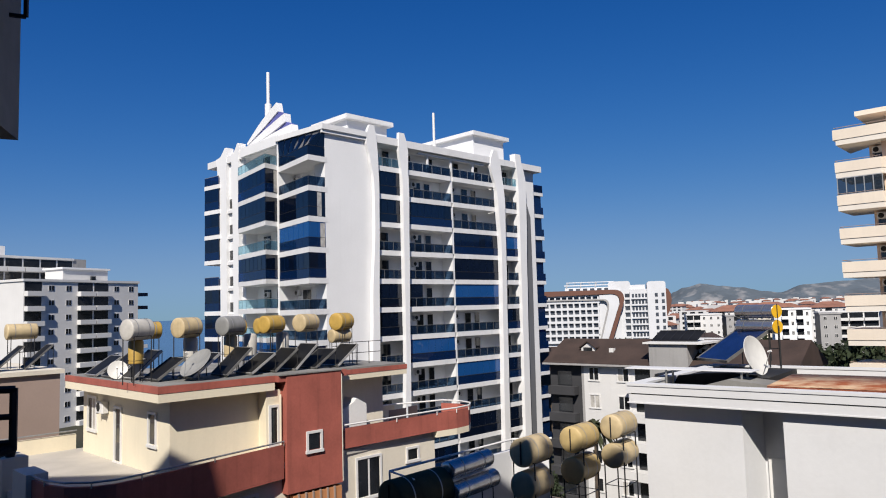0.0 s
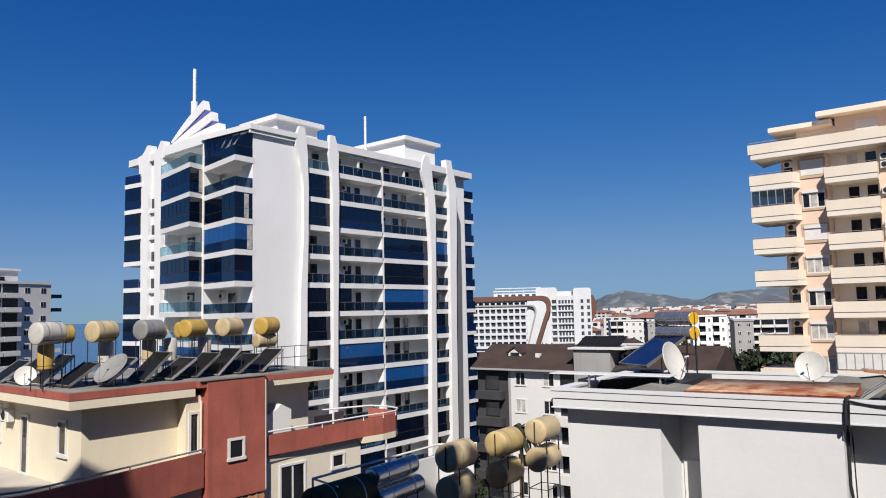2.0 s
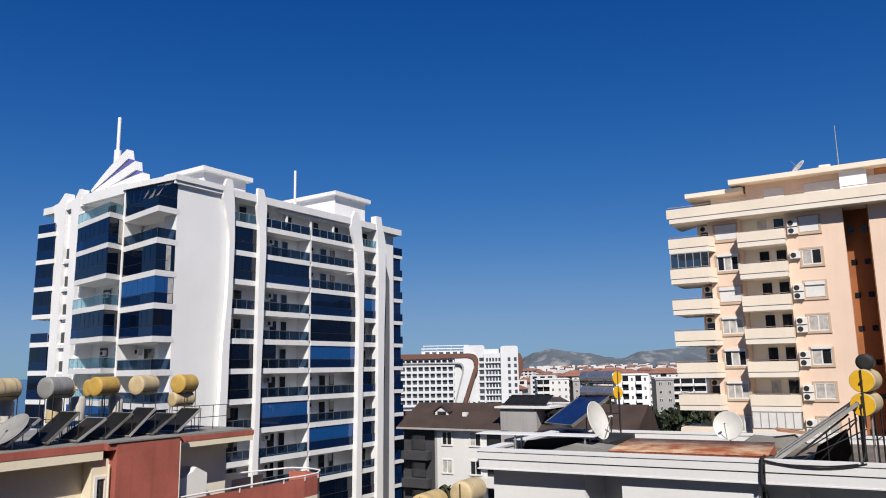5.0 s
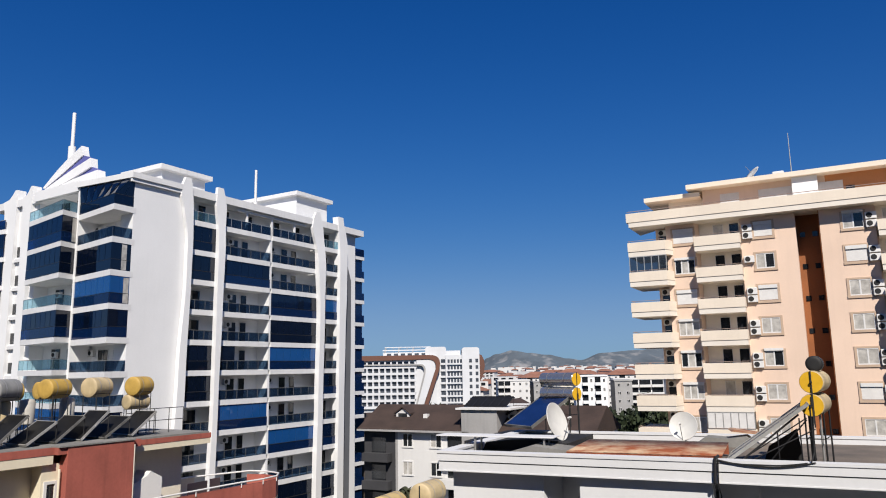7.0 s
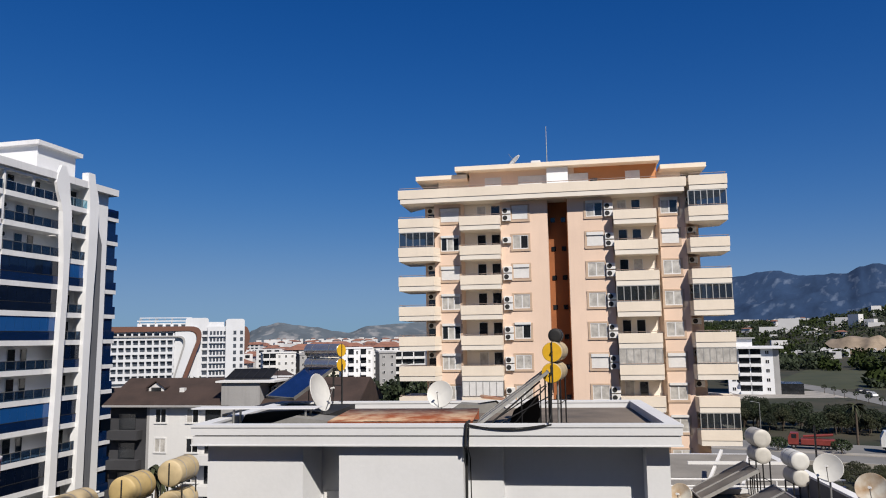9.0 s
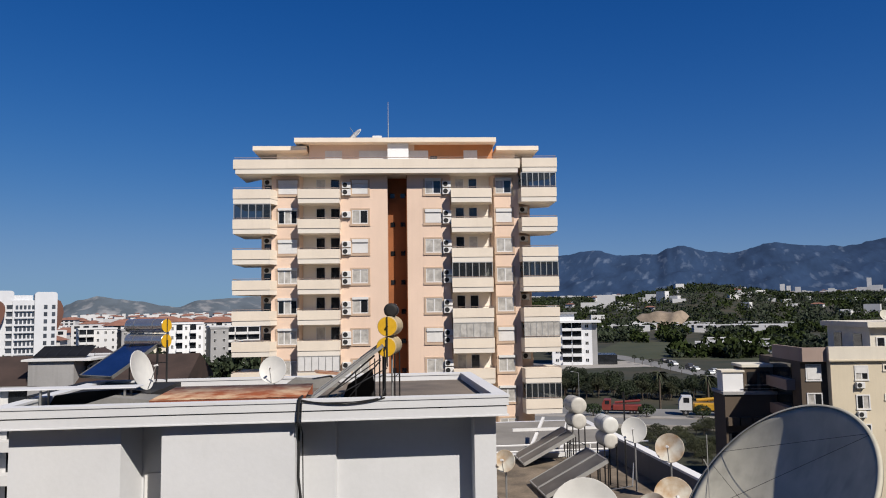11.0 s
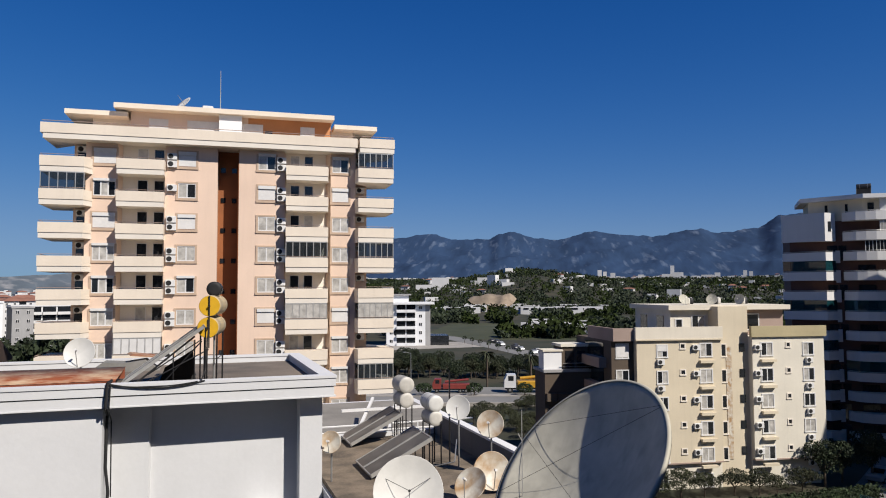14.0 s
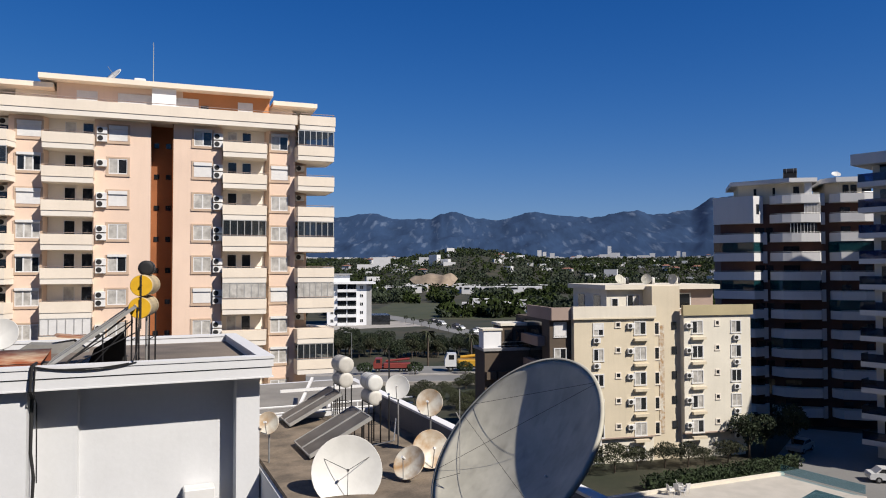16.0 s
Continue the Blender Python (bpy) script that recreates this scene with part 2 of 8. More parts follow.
# ---- building helpers ----
class Geo:
    """Collects simple solids into one mesh."""

    def __init__(self):
        self.v, self.f, self.smooth = [], [], []

    def add(self, vs, fs, smooth=False):
        n = len(self.v)
        self.v += [tuple(p) for p in vs]
        self.f += [tuple(i + n for i in q) for q in fs]
        self.smooth += [smooth] * len(fs)
        return self

    def box(self, x0, x1, y0, y1, z0, z1):
        vs = [(x, y, z) for z in (z0, z1) for y in (y0, y1) for x in (x0, x1)]
        return self.add(vs, [(0, 2, 3, 1), (4, 5, 7, 6), (0, 1, 5, 4), (2, 6, 7, 3), (0, 4, 6, 2), (1, 3, 7, 5)])

    def slopebox(self, x0, x1, y0, y1, z0, z1, c=0.02):
        """Box with chamfered upright and top edges."""
        ring = lambda e: [(x0 + c + e, y0 + e), (x1 - c - e, y0 + e), (x1 - e, y0 + c + e), (x1 - e, y1 - c - e), (x1 - c - e, y1 - e), (x0 + c + e, y1 - e), (x0 + e, y1 - c - e), (x0 + e, y0 + c + e)]
        vs = [(x, y, z0) for x, y in ring(0)] + [(x, y, z1 - c) for x, y in ring(0)] + [(x, y, z1) for x, y in ring(c)]
        fs = [tuple(range(7, -1, -1)), tuple(range(16, 24))]
        for k in (0, 8):
            fs += [(k + i, k + (i + 1) % 8, k + 8 + (i + 1) % 8, k + 8 + i) for i in range(8)]
        return self.add(vs, fs)

    def prism(self, pts, a0, a1, axis="z"):
        """Polygon pushed along an axis. pts are (x, y), for axis y (x, z), for axis x (y, z)."""
        area = sum(p[0] * q[1] - q[0] * p[1] for p, q in zip(pts, pts[1:] + pts[:1]))
        if (area < 0) != (axis == "y"):
            pts = pts[::-1]
        put = {"z": lambda p, a: (p[0], p[1], a), "y": lambda p, a: (p[0], a, p[1]), "x": lambda p, a: (a, p[0], p[1])}[axis]
        n = len(pts)
        vs = [put(p, a0) for p in pts] + [put(p, a1) for p in pts]
        return self.add(vs, [tuple(range(n - 1, -1, -1)), tuple(range(n, 2 * n))] + [(i, (i + 1) % n, n + (i + 1) % n, n + i) for i in range(n)])

    def rod(self, p, q, r, n=8, r2=None):
        p, q = Vector(p), Vector(q)
        d = (q - p).normalized()
        a = d.orthogonal().normalized()
        b = d.cross(a)
        r2 = r if r2 is None else r2
        vs = []
        for c, rr in ((p, r), (q, r2)):
            vs += [c + rr * (math.cos(2 * math.pi * i / n) * a + math.sin(2 * math.pi * i / n) * b) for i in range(n)]
        self.add(vs, [(i, (i + 1) % n, n + (i + 1) % n, n + i) for i in range(n)], n > 8)
        return self.add(vs, [tuple(range(n - 1, -1, -1)), tuple(range(n, 2 * n))])

    def lathe(self, prof, n=24, m=None, smooth=True, closed=False):
        """Profile of (radius, height) turned round z, then placed by m."""
        m = m or Matrix()
        vs = [m @ Vector((r * math.cos(2 * math.pi * i / n), r * math.sin(2 * math.pi * i / n), h)) for r, h in prof for i in range(n)]
        k = len(prof)
        fs = [(j * n + i, j * n + (i + 1) % n, (j + 1) * n + (i + 1) % n, (j + 1) * n + i) for j in range(k - 1) for i in range(n)]
        return self.add(vs, fs, smooth)

    def tube(self, pts, r, n=6):
        for p, q in zip(pts, pts[1:]):
            self.rod(p, q, r, n)
        return self

    def mesh(self, name, material):
        me = bpy.data.meshes.new(name)
        me.from_pydata(self.v, [], self.f)
        me.polygons.foreach_set("use_smooth", self.smooth)
        me.materials.append(material)
        me.update()
        return me


def G():
    return Geo()


def thing(name, at=(0, 0, 0), turn=0, label="", category="", group="", kind=""):
    ob = new(name)
    ob.empty_display_size = 0.2
    ob.matrix_basis = pose(at[0], at[1], at[2] if len(at) > 2 else 0, 0, 0, turn)
    return tagged(ob, label, category, group, kind)


def part(name, geo, material, parent, label=""):
    ob = new(name, geo.mesh(name, material))
    ob.parent = parent
    return tagged(ob, label)


def solo(name, geo, material, label, category, group="", kind="", at=(0, 0, 0), turn=0):
    ob = new(name, geo.mesh(name, material))
    ob.matrix_basis = pose(at[0], at[1], at[2], 0, 0, turn)
    return tagged(ob, label, category, group, kind)


def world_of(o, turn, x, y, z):
    """World place of a building's local point."""
    a = radians(turn)
    return (o[0] + x * math.cos(a) - y * math.sin(a), o[1] + x * math.sin(a) + y * math.cos(a), z)


rnd = random.Random(7)

# ---- white tower with blue balconies ----
TW_O, TW_A = (-11.75, 72.11), 45
STOREY = 3.08
glints = random.Random(5)
TOP = 37.25   # underside of the highest balcony slab


def tower():
    t = thing("apartment_tower", TW_O, TW_A, "white plastered high-rise with blue glazed balconies and curved fins", "building")
    # core: back walls behind the balconies
    core = G().prism([(0.35, 0.35), (4.9, 0.0), (4.9, 1.7), (33.0, 1.7), (33.0, 0.6), (34.95, 0.6), (34.95, 24), (1.4, 24), (1.4, 1.2)], 0, 40.4)
    part("core_wall", core, M_WHITE, t)
    part("blank_wall", G().box(0.0, 6.1, -0.05, 1.75, 0, 40.3), M_WHITE, t)
    part("end_wall", G().box(31.2, 35.0, 0.5, 1.9, 0, 40.3), M_WHITE, t)
    # roof edge
    part("roof_slab", G().box(-0.5, 35.8, -0.35, 24, 40.25, 41.05), M_SLAB, t)
    part("roof_slab", G().prism([(-0.55, -0.5), (5.2, -0.5), (5.2, 7.4), (-1.15, 7.4)], 40.6, 41.15), M_SLAB, t)
    bays = [(6.2, 10.3), (10.6, 18.2), (18.55, 26.4), (26.9, 31.0)]
    # G glazed, B bright, D dark, o open, p open terrace
    plan = ["oppo", "Dooo", "DGoo", "ooGB", "ooDo", "DdBo", "DooG", "oBoo", "ooBG", "oooo", "DoDD", "oGoo"]
    mats = {"G": M_BLUEMD, "B": M_BLUEBR, "D": M_BLUEDK, "d": M_BLUEDK}
    for k in range(12):
        z = TOP - STOREY * k
        for (x0, x1), c in zip(bays, plan[k]):
            y0 = -0.15
            bal = part("balcony", G().box(x0, x1, y0, 1.75, z, z + 0.55), M_SLAB, t)
            if c == "d":
                part("glazing", G().box(x0, x0 + 2.6, y0 + 0.06, y0 + 0.10, z + 0.55, z + STOREY), M_BLUEDK, bal, "dark navy glass")
            if c in "GBD":
                lower = G().box(x0, x1, y0 + 0.03, y0 + 0.07, z + 0.55, z + 1.5)
                part("rail_glass", lower, M_BLUEDK if c == "D" else M_BLUEGL, bal, "blue tinted glass")
                n = max(2, round((x1 - x0) / 1.1))
                for i in range(n):
                    a, b = x0 + (x1 - x0) * i / n, x0 + (x1 - x0) * (i + 1) / n
                    part("pane", G().box(a + 0.015, b - 0.015, y0 + 0.10, y0 + 0.12, z + 1.5, z + STOREY), M_BLUEDK if c == "G" and glints.random() < 0.35 else mats[c], bal)
                if rnd.random() < 0.7:
                    part("curtain", G().box(x0 + rnd.random() * 1.5, x1 - 0.6 - rnd.random() * (x1 - x0 - 2.2), 0.35, 0.4, z + 0.6, z + STOREY - 0.1), M_CURT, bal, "pale curtain behind the glass")
                part("head_rail", G().box(x0, x1, y0 + 0.02, y0 + 0.13, z + 1.46, z + 1.53), M_DARK, bal)
            else:
                n = max(2, round((x1 - x0) / 1.4))
                part("rail_glass", G().box(x0, x1, y0 + 0.04, y0 + 0.06, z + 0.58, z + 1.5), M_RAILTQ if k == 0 and c == "o" else M_RAILGL, bal, "smoky blue glass")
                rail = G().box(x0, x1, y0 + 0.02, y0 + 0.08, z + 1.5, z + 1.55)
                for i in range(n + 1):
                    x = x0 + 0.03 + (x1 - x0 - 0.06) * i / n
                    rail.box(x - 0.02, x + 0.02, y0 + 0.02, y0 + 0.07, z + 0.55, z + 1.5)
                part("hand_rail", rail, M_ALU if k == 0 else M_DKALU, bal)
                # doors on the back wall
                w = x1 - x0
                spots = [(x0 + w * 0.42, 0.95), (x0 + w * 0.64, 0.8)] if w > 4 else [(x0 + w * 0.35, 0.9)]
                if k == 0 and w > 4:
                    spots = [(x0 + w * 0.25, 0.8), (x0 + w * 0.7, 0.9)]
                for x, dw in spots:
                    d = part("balcony_door", G().box(x - 0.07, x + dw + 0.07, 1.62, 1.72, z + 0.55, z + 2.75), M_PVC, bal)
                    part("pane", G().box(x, x + dw, 1.57, 1.625, z + 0.65, z + 2.68), M_WINDK, d)
        # partition between the middle bays
        if k:
            part("partition", G().box(18.22, 18.54, -0.05, 1.7, z + 0.5, z + STOREY + 0.05), M_WHITE, t)
    # terrace pergola posts on the highest balcony
    for x in (14.6, 18.5, 22.4):
        part("terrace_post", G().box(x, x + 0.22, 0.1, 0.32, TOP + 0.55, TOP + 2.75), M_WHITE, t)
    part("terrace_beam", G().box(13.2, 24.5, 0.05, 0.35, TOP + 2.65, TOP + 2.85), M_WHITE, t)

    # upright fins: left and right edge and forward reach by height
    def fin(rows, back=-0.1):
        vs, fs = [], []
        for z, xl, xr, d in rows:
            vs += [(xl + 0.12, back, z), (xl + 0.12, -0.15 - d, z), (xr, -0.15 - d, z), (xr, back, z)]
        n = len(rows)
        for i in range(n - 1):
            for j in range(4):
                fs.append((4 * i + j, 4 * i + (j + 1) % 4, 4 * i + 4 + (j + 1) % 4, 4 * i + 4 + j))
        fs += [(3, 2, 1, 0), tuple(4 * n - 4 + j for j in range(4))]
        return G().add(vs, fs)

    def curve(keys, reach):
        """Smooth rows between a few key heights, foot to head; the fin stands forward by reach below the top storeys."""
        rows, n = [], 40
        for i in range(n + 1):
            z = keys[-1][0] * i / n
            for (za, la, ra), (zb, lb_, rb) in zip(keys, keys[1:]):
                if za <= z <= zb:
                    k = (z - za) / (zb - za)
                    k = k * k * (3 - 2 * k)
                    up = min(1.0, max(0.0, (39.5 - z) / 5))
                    rows.append((z, la + (lb_ - la) * k, ra + (rb - ra) * k, 0.32 + reach * up * up * (3 - 2 * up)))
                    break
        return rows
    for keys, reach in (([(0, 4.6, 6.1), (10, 4.9, 6.2), (22.6, 5.4, 6.4), (31.6, 5.9, 6.62), (36, 5.9, 6.7), (38.9, 5.4, 6.7), (40.4, 4.9, 6.6), (42.0, 5.5, 6.3)], 0.15),
                        ([(0, 9.3, 10.4), (10, 9.6, 10.5), (19.5, 9.88, 10.62), (28.8, 9.9, 10.82), (37, 9.95, 11.0), (40.1, 9.6, 11.15), (41.8, 9.7, 10.6)], 0.2),
                        ([(0, 25.5, 26.8), (10, 25.8, 26.9), (18.7, 26.05, 27.05), (29.4, 26.3, 27.28), (36.7, 25.9, 27.43), (40.3, 24.96, 27.17), (42.0, 25.7, 26.5)], 0.3),
                        ([(0, 29.7, 31.2), (10, 30.0, 31.3), (18.5, 30.2, 31.4), (25.9, 30.25, 31.6), (33.3, 30.34, 31.9), (38.6, 30.4, 32.1), (42.1, 30.0, 31.2)], 0.12)):
        part("fin", fin(curve(keys, reach), 0.45 if keys[0][1] > 29 else -0.1), M_WHITE, t, "tall curved white fin")
    # flat grey strip in place of the shaded groove beside the fin
    part("shade_band", G().prism([(32.0, 0), (33.6, 0), (33.8, 12), (34.05, 26), (34.05, 34.0), (33.2, 36.2), (32.2, 37.6), (32.2, 20)], 0.44, 0.52, "y"), M_BAND, t, "grey band standing in for a shaded groove")

    # far end balconies past the right corner
    for k in range(12):
        z = TOP + 0.1 - STOREY * k
        b = part("balcony", G().box(35.0, 38.0, 1.2, 5.5, z, z + 0.5), M_SLAB, t)
        part("rail_glass", G().box(37.9, 37.94, 1.2, 5.5, z + 0.5, z + 1.5).box(35.0, 37.9, 1.22, 1.26, z + 0.5, z + 1.5), M_BLUEGL, b, "blue glass")
        if k and k not in (8, 9):
            part("glazing", G().box(37.7, 37.74, 1.4, 5.4, z + 1.5, z + STOREY).box(35.0, 37.7, 1.4, 1.44, z + 1.5, z + STOREY), M_BLUEGL, b, "blue glass")

    # left face: corner bay
    plan1 = ["D", "o", "D", "B", "G", "o", "o", "G", "o", "D", "o", "o"]
    plan2 = ["t", "G", "D", "o", "G", "o", "o", "B", "o", "o", "G", "o"]
    for k in range(12):
        z = TOP - STOREY * k
        # corner bay: runs on in the front's plane, then slants back to the partition
        poly = [(0.3, -0.06), (-2.15, -0.2), (-0.85, 7.25), (1.5, 7.25), (1.5, 1.0), (0.3, 1.0)]
        b = part("balcony", G().prism(poly, z, z + 0.55), M_SLAB, t)
        glazing(b, [(0.0, -0.02), (-2.1, -0.14), (-0.8, 7.2)], z, plan1[k], M_RAILGL, None if k else [(0.0, -0.1), (-0.45, -0.1), (-0.95, 7.2)])
        back_doors(b, 1.38, 1.6, 6.4, z)
        # second bay: the same tooth again
        z2 = z + 0.3
        poly = [(1.5, 7.5), (-0.85, 7.5), (-2.65, 7.0), (-1.05, 15.6), (1.5, 15.6)]
        b = part("balcony", G().prism(poly, z2, z2 + 0.5), M_SLAB, t)
        glazing(b, [(-0.85, 7.55), (-2.6, 7.06), (-1.02, 15.55)], z2, plan2[k], M_RAILTQ if k in (0, 3, 5, 6) else M_RAILGL)
        back_doors(b, 1.38, 9.0, 14.5, z2)
        part("partition", G().box(-0.88, 1.45, 7.25, 7.5, z + 0.3, z + STOREY + 0.3), M_WHITE, t)
        # outermost wing
        z3 = z + 0.2
        b = part("balcony", G().prism([(1.5, 20.6), (-0.75, 20.7), (-1.1, 23.7), (1.5, 24.6)], z3, z3 + 0.5), M_SLAB, t)
        glazing(b, [(-0.72, 20.75), (-1.06, 23.65), (1.4, 24.5)], z3, "o" if k in (0, 4, 8) else "G", M_BLUEGL)
        # window slots between the paired fins
        if k:
            part("slot_balcony", G().box(-0.42, 1.4, 17.75, 19.2, z, z + 0.35), M_SLAB, t)
            part("slot_window", G().box(-0.15, -0.08, 17.95, 19.1, z + 0.6, z + 1.7), M_WINDK, t)

    # paired wavy fins on the left face, each with a hooked head
    def side_fin(y0, low, high, head, top):
        n = 24
        edge = [(y0 + low + (high - low) * smoother(i / n) + 0.12 * math.sin(i / n * 7), (top - 2.2) * i / n) for i in range(n + 1)]
        y1 = edge[-1][0]
        hook = [(y1 + head, top - 1.25), (y1 + head - 0.15, top - 1.12), (y1 - 0.35 * high, top - 0.95), (y1 - 0.62 * high, top - 0.5), (y0 + 0.24 * high, top - 0.1), (y0 + 0.18 * high, top), (y0 - 0.02, top - 0.03)]
        return G().prism(edge + hook + [(y0, top - 2.5), (y0, 0)], -0.55, 0.4, "x")
    smoother = lambda v: v * v * v
    part("wavy_fin", side_fin(16.3, 1.4, 1.6, 0.2, 42.25), M_WHITE, t, "tall wavy white fin")
    part("wavy_fin", side_fin(19.2, 1.45, 2.2, 0.4, 42.2), M_WHITE, t, "tall wavy white fin")
    part("fin_wall", G().box(-0.1, 1.5, 15.5, 20.9, 0, 40.3), M_WHITE, t)
    part("fin_link", G().box(-0.45, 1.4, 17.75, 19.2, 0, 0.5), M_WHITE, t)
    # lower roof over the second bay, parapet strip rising to the crest
    part("parapet", G().prism([(0.6, 7.4), (-1.0, 7.4), (-0.75, 15.5), (0.6, 15.5)], 40.3, 41.35), M_WHITE, t)
    # roof houses
    for x0, x1, y0, y1, z1 in ((5.3, 11.0, 3.0, 8.5, 43.75), (26.2, 32.3, 3.3, 12.5, 45.2)):
        h = part("roof_house", G().box(x0, x1, y0, y1, 41.0, z1 - 0.5), M_WHITE, t)
        part("flat_roof", G().box(x0 - 0.55, x1 + 0.55, y0 - 0.6, y1 + 0.6, z1 - 0.5, z1), M_SLAB, h)
    part("mast", G().rod((18.7, 3.0, 41), (18.7, 3.0, 42.3), 0.26, 10).rod((18.7, 3.0, 42.2), (18.7, 3.0, 46.3), 0.16, 10), M_PVC, t, "pale roof mast")
    # crest of three sweeping white vanes with violet-blue bands
    crest = part("roof_crest", G().box(1.0, 3.6, 7.6, 21.5, 41.0, 41.6), M_WHITE, t, "white and violet sail-shaped crest")
    sweep = lambda tip, foot, bow: [(foot[0] + (tip[0] - foot[0]) * j / 12, foot[1] + (tip[1] - foot[1]) * j / 12 + bow * math.sin(math.pi * j / 12)) for j in range(13)]
    tips = ((11.5, 46.4), (11.2, 45.3), (9.75, 44.75), (9.6, 43.75), (8.3, 43.2), (8.0, 41.6))
    feet = ((18.2, 42.75), (18.0, 42.55), (17.8, 42.45), (17.3, 42.2), (17.0, 42.1), (16.0, 41.4))
    bows = (0.25, -0.05, 0.1, -0.15, 0.15, 0.0)
    for i in range(5):
        up, low = sweep(tips[i], feet[i], bows[i]), sweep(tips[i + 1], feet[i + 1], bows[i + 1])
        if i % 2:
            part("band", G().prism(up + low[::-1], 1.75, 2.3, "x"), M_SPIREB, crest, "violet-blue band")
        else:
            part("vane", G().prism(up + low[::-1], 1.62 - 0.03 * i, 2.4, "x"), M_WHITE, crest)
    part("spire", G().rod((2.4, 14.5, 41), (2.4, 14.5, 47.0), 0.40, 12).rod((2.4, 14.5, 46.9), (2.4, 14.5, 50.9), 0.19, 10), M_WHITE, crest, "slender white spire")
    return t


def glazing(b, face, z, c, rail_mat, head=None):
    """Open rail or full glazing along a bent balcony front; head: the line that the panes lean in to at their top."""
    mats = {"G": M_BLUEMD, "B": M_BLUEBR, "D": M_BLUEDK}
    rail, posts = G(), G()
    head = head or face
    for p, q, p2, q2 in zip(face, face[1:], head, head[1:]):
        d = Vector((q[0] - p[0], q[1] - p[1], 0))
        n = max(1, round(d.length / 1.3))
        at_head = lambda a: (p2[0] + (q2[0] - p2[0]) * a, p2[1] + (q2[1] - p2[1]) * a)
        side = Vector((-d.y, d.x, 0)).normalized() * 0.02
        quad = lambda z0, z1, a, e: G().prism([(p[0] + d.x * a + side.x, p[1] + d.y * a + side.y), (p[0] + d.x * e + side.x, p[1] + d.y * e + side.y), (p[0] + d.x * e - side.x, p[1] + d.y * e - side.y), (p[0] + d.x * a - side.x, p[1] + d.y * a - side.y)], z0, z1)
        part("rail_glass", quad(z + 0.56, z + 1.5, 0, 1), M_BLUEDK if c == "D" else (M_BLUEGL if c in "GB" else rail_mat), b, "blue tinted glass")
        posts.rod((p[0], p[1], z + 1.52), (q[0], q[1], z + 1.52), 0.035, 6)
        for i in range(n + 1):
            posts.rod((p[0] + d.x * i / n, p[1] + d.y * i / n, z + 0.5), (p[0] + d.x * i / n, p[1] + d.y * i / n, z + 1.5), 0.02, 4)
        if c in "GBD":
            for i in range(n):
                pane = quad(z + 1.52, z + STOREY, i / n + 0.006, (i + 1) / n - 0.006)
                if head is not face:
                    (ux, uy), (wx, wy) = at_head(i / n + 0.006), at_head((i + 1) / n - 0.006)
                    a, e = i / n + 0.006, (i + 1) / n - 0.006
                    ring_ = [(p[0] + d.x * a, p[1] + d.y * a, z + 1.52), (p[0] + d.x * e, p[1] + d.y * e, z + 1.52), (wx, wy, z + STOREY + 0.24), (ux, uy, z + STOREY + 0.24)]
                    pane = G().add(ring_ + [(x + 0.02, y + 0.02, h) for x, y, h in ring_], [(0, 1, 2, 3), (7, 6, 5, 4), (0, 4, 5, 1), (1, 5, 6, 2), (2, 6, 7, 3), (3, 7, 4, 0)])
                part("pane", pane, M_BLUEDK if c == "G" and glints.random() < 0.35 else mats[c], b)
            if rnd.random() < 0.8 and head is face:
                a = rnd.random() * 0.6
                e = a + 0.12 + rnd.random() * 0.2
                pts = [(p[0] + d.x * a + 0.35, p[1] + d.y * a), (p[0] + d.x * e + 0.35, p[1] + d.y * e), (p[0] + d.x * e + 0.4, p[1] + d.y * e), (p[0] + d.x * a + 0.4, p[1] + d.y * a)]
                part("curtain", G().prism(pts, z + 0.6, z + STOREY - 0.1), M_CURT, b, "pale curtain behind the glass")
    part("hand_rail", posts, M_DARK if c in "GBD" else M_STEEL, b)


def back_doors(b, x, y0, y1, z):
    for y in (y0 + (y1 - y0) * 0.12, y0 + (y1 - y0) * 0.62):
        d = part("balcony_door", G().box(x - 0.06, x + 0.06, y - 0.07, y + 1.5, z + 0.55, z + 2.75), M_PVC, b)
        part("pane", G().box(x - 0.1, x - 0.05, y, y + 0.66, z + 0.65, z + 2.65), M_WINDK, d)
        part("pane", G().box(x - 0.1, x - 0.05, y + 0.76, y + 1.43, z + 0.65, z + 2.65), M_WINDK, d)


apartment_tower = tower()

# ---- air conditioners, dishes, tanks: built once, then copied ----
def air_conditioner():
    t = thing("air_conditioner", (0, 0, -500), 0, "white outdoor air conditioner with a dark fan on a facade", "air conditioner", "air conditioners on the facades")
    part("casing", G().slopebox(-0.42, 0.42, -0.32, 0, 0, 0.58, 0.03), M_PVC, t)
    part("fan_grille", G().rod((-0.12, -0.325, 0.29), (-0.12, -0.335, 0.29), 0.23, 16), M_BLACK, t, "dark round fan grille")
    for x in (-0.35, 0.3):
        part("bracket", G().box(x, x + 0.05, -0.34, 0.05, -0.06, 0), M_STEEL, t)
    return t


AC = air_conditioner()
ac_used = []


def put_ac(o, turn, x, y, z, extra=0):
    p = world_of(o, turn, x, y, z)
    m = pose(p[0], p[1], p[2], 0, 0, turn + extra)
    if not ac_used:
        AC.matrix_basis = m
        ac_used.append(AC)
    else:
        ac_used.append(copy_thing(AC, m))


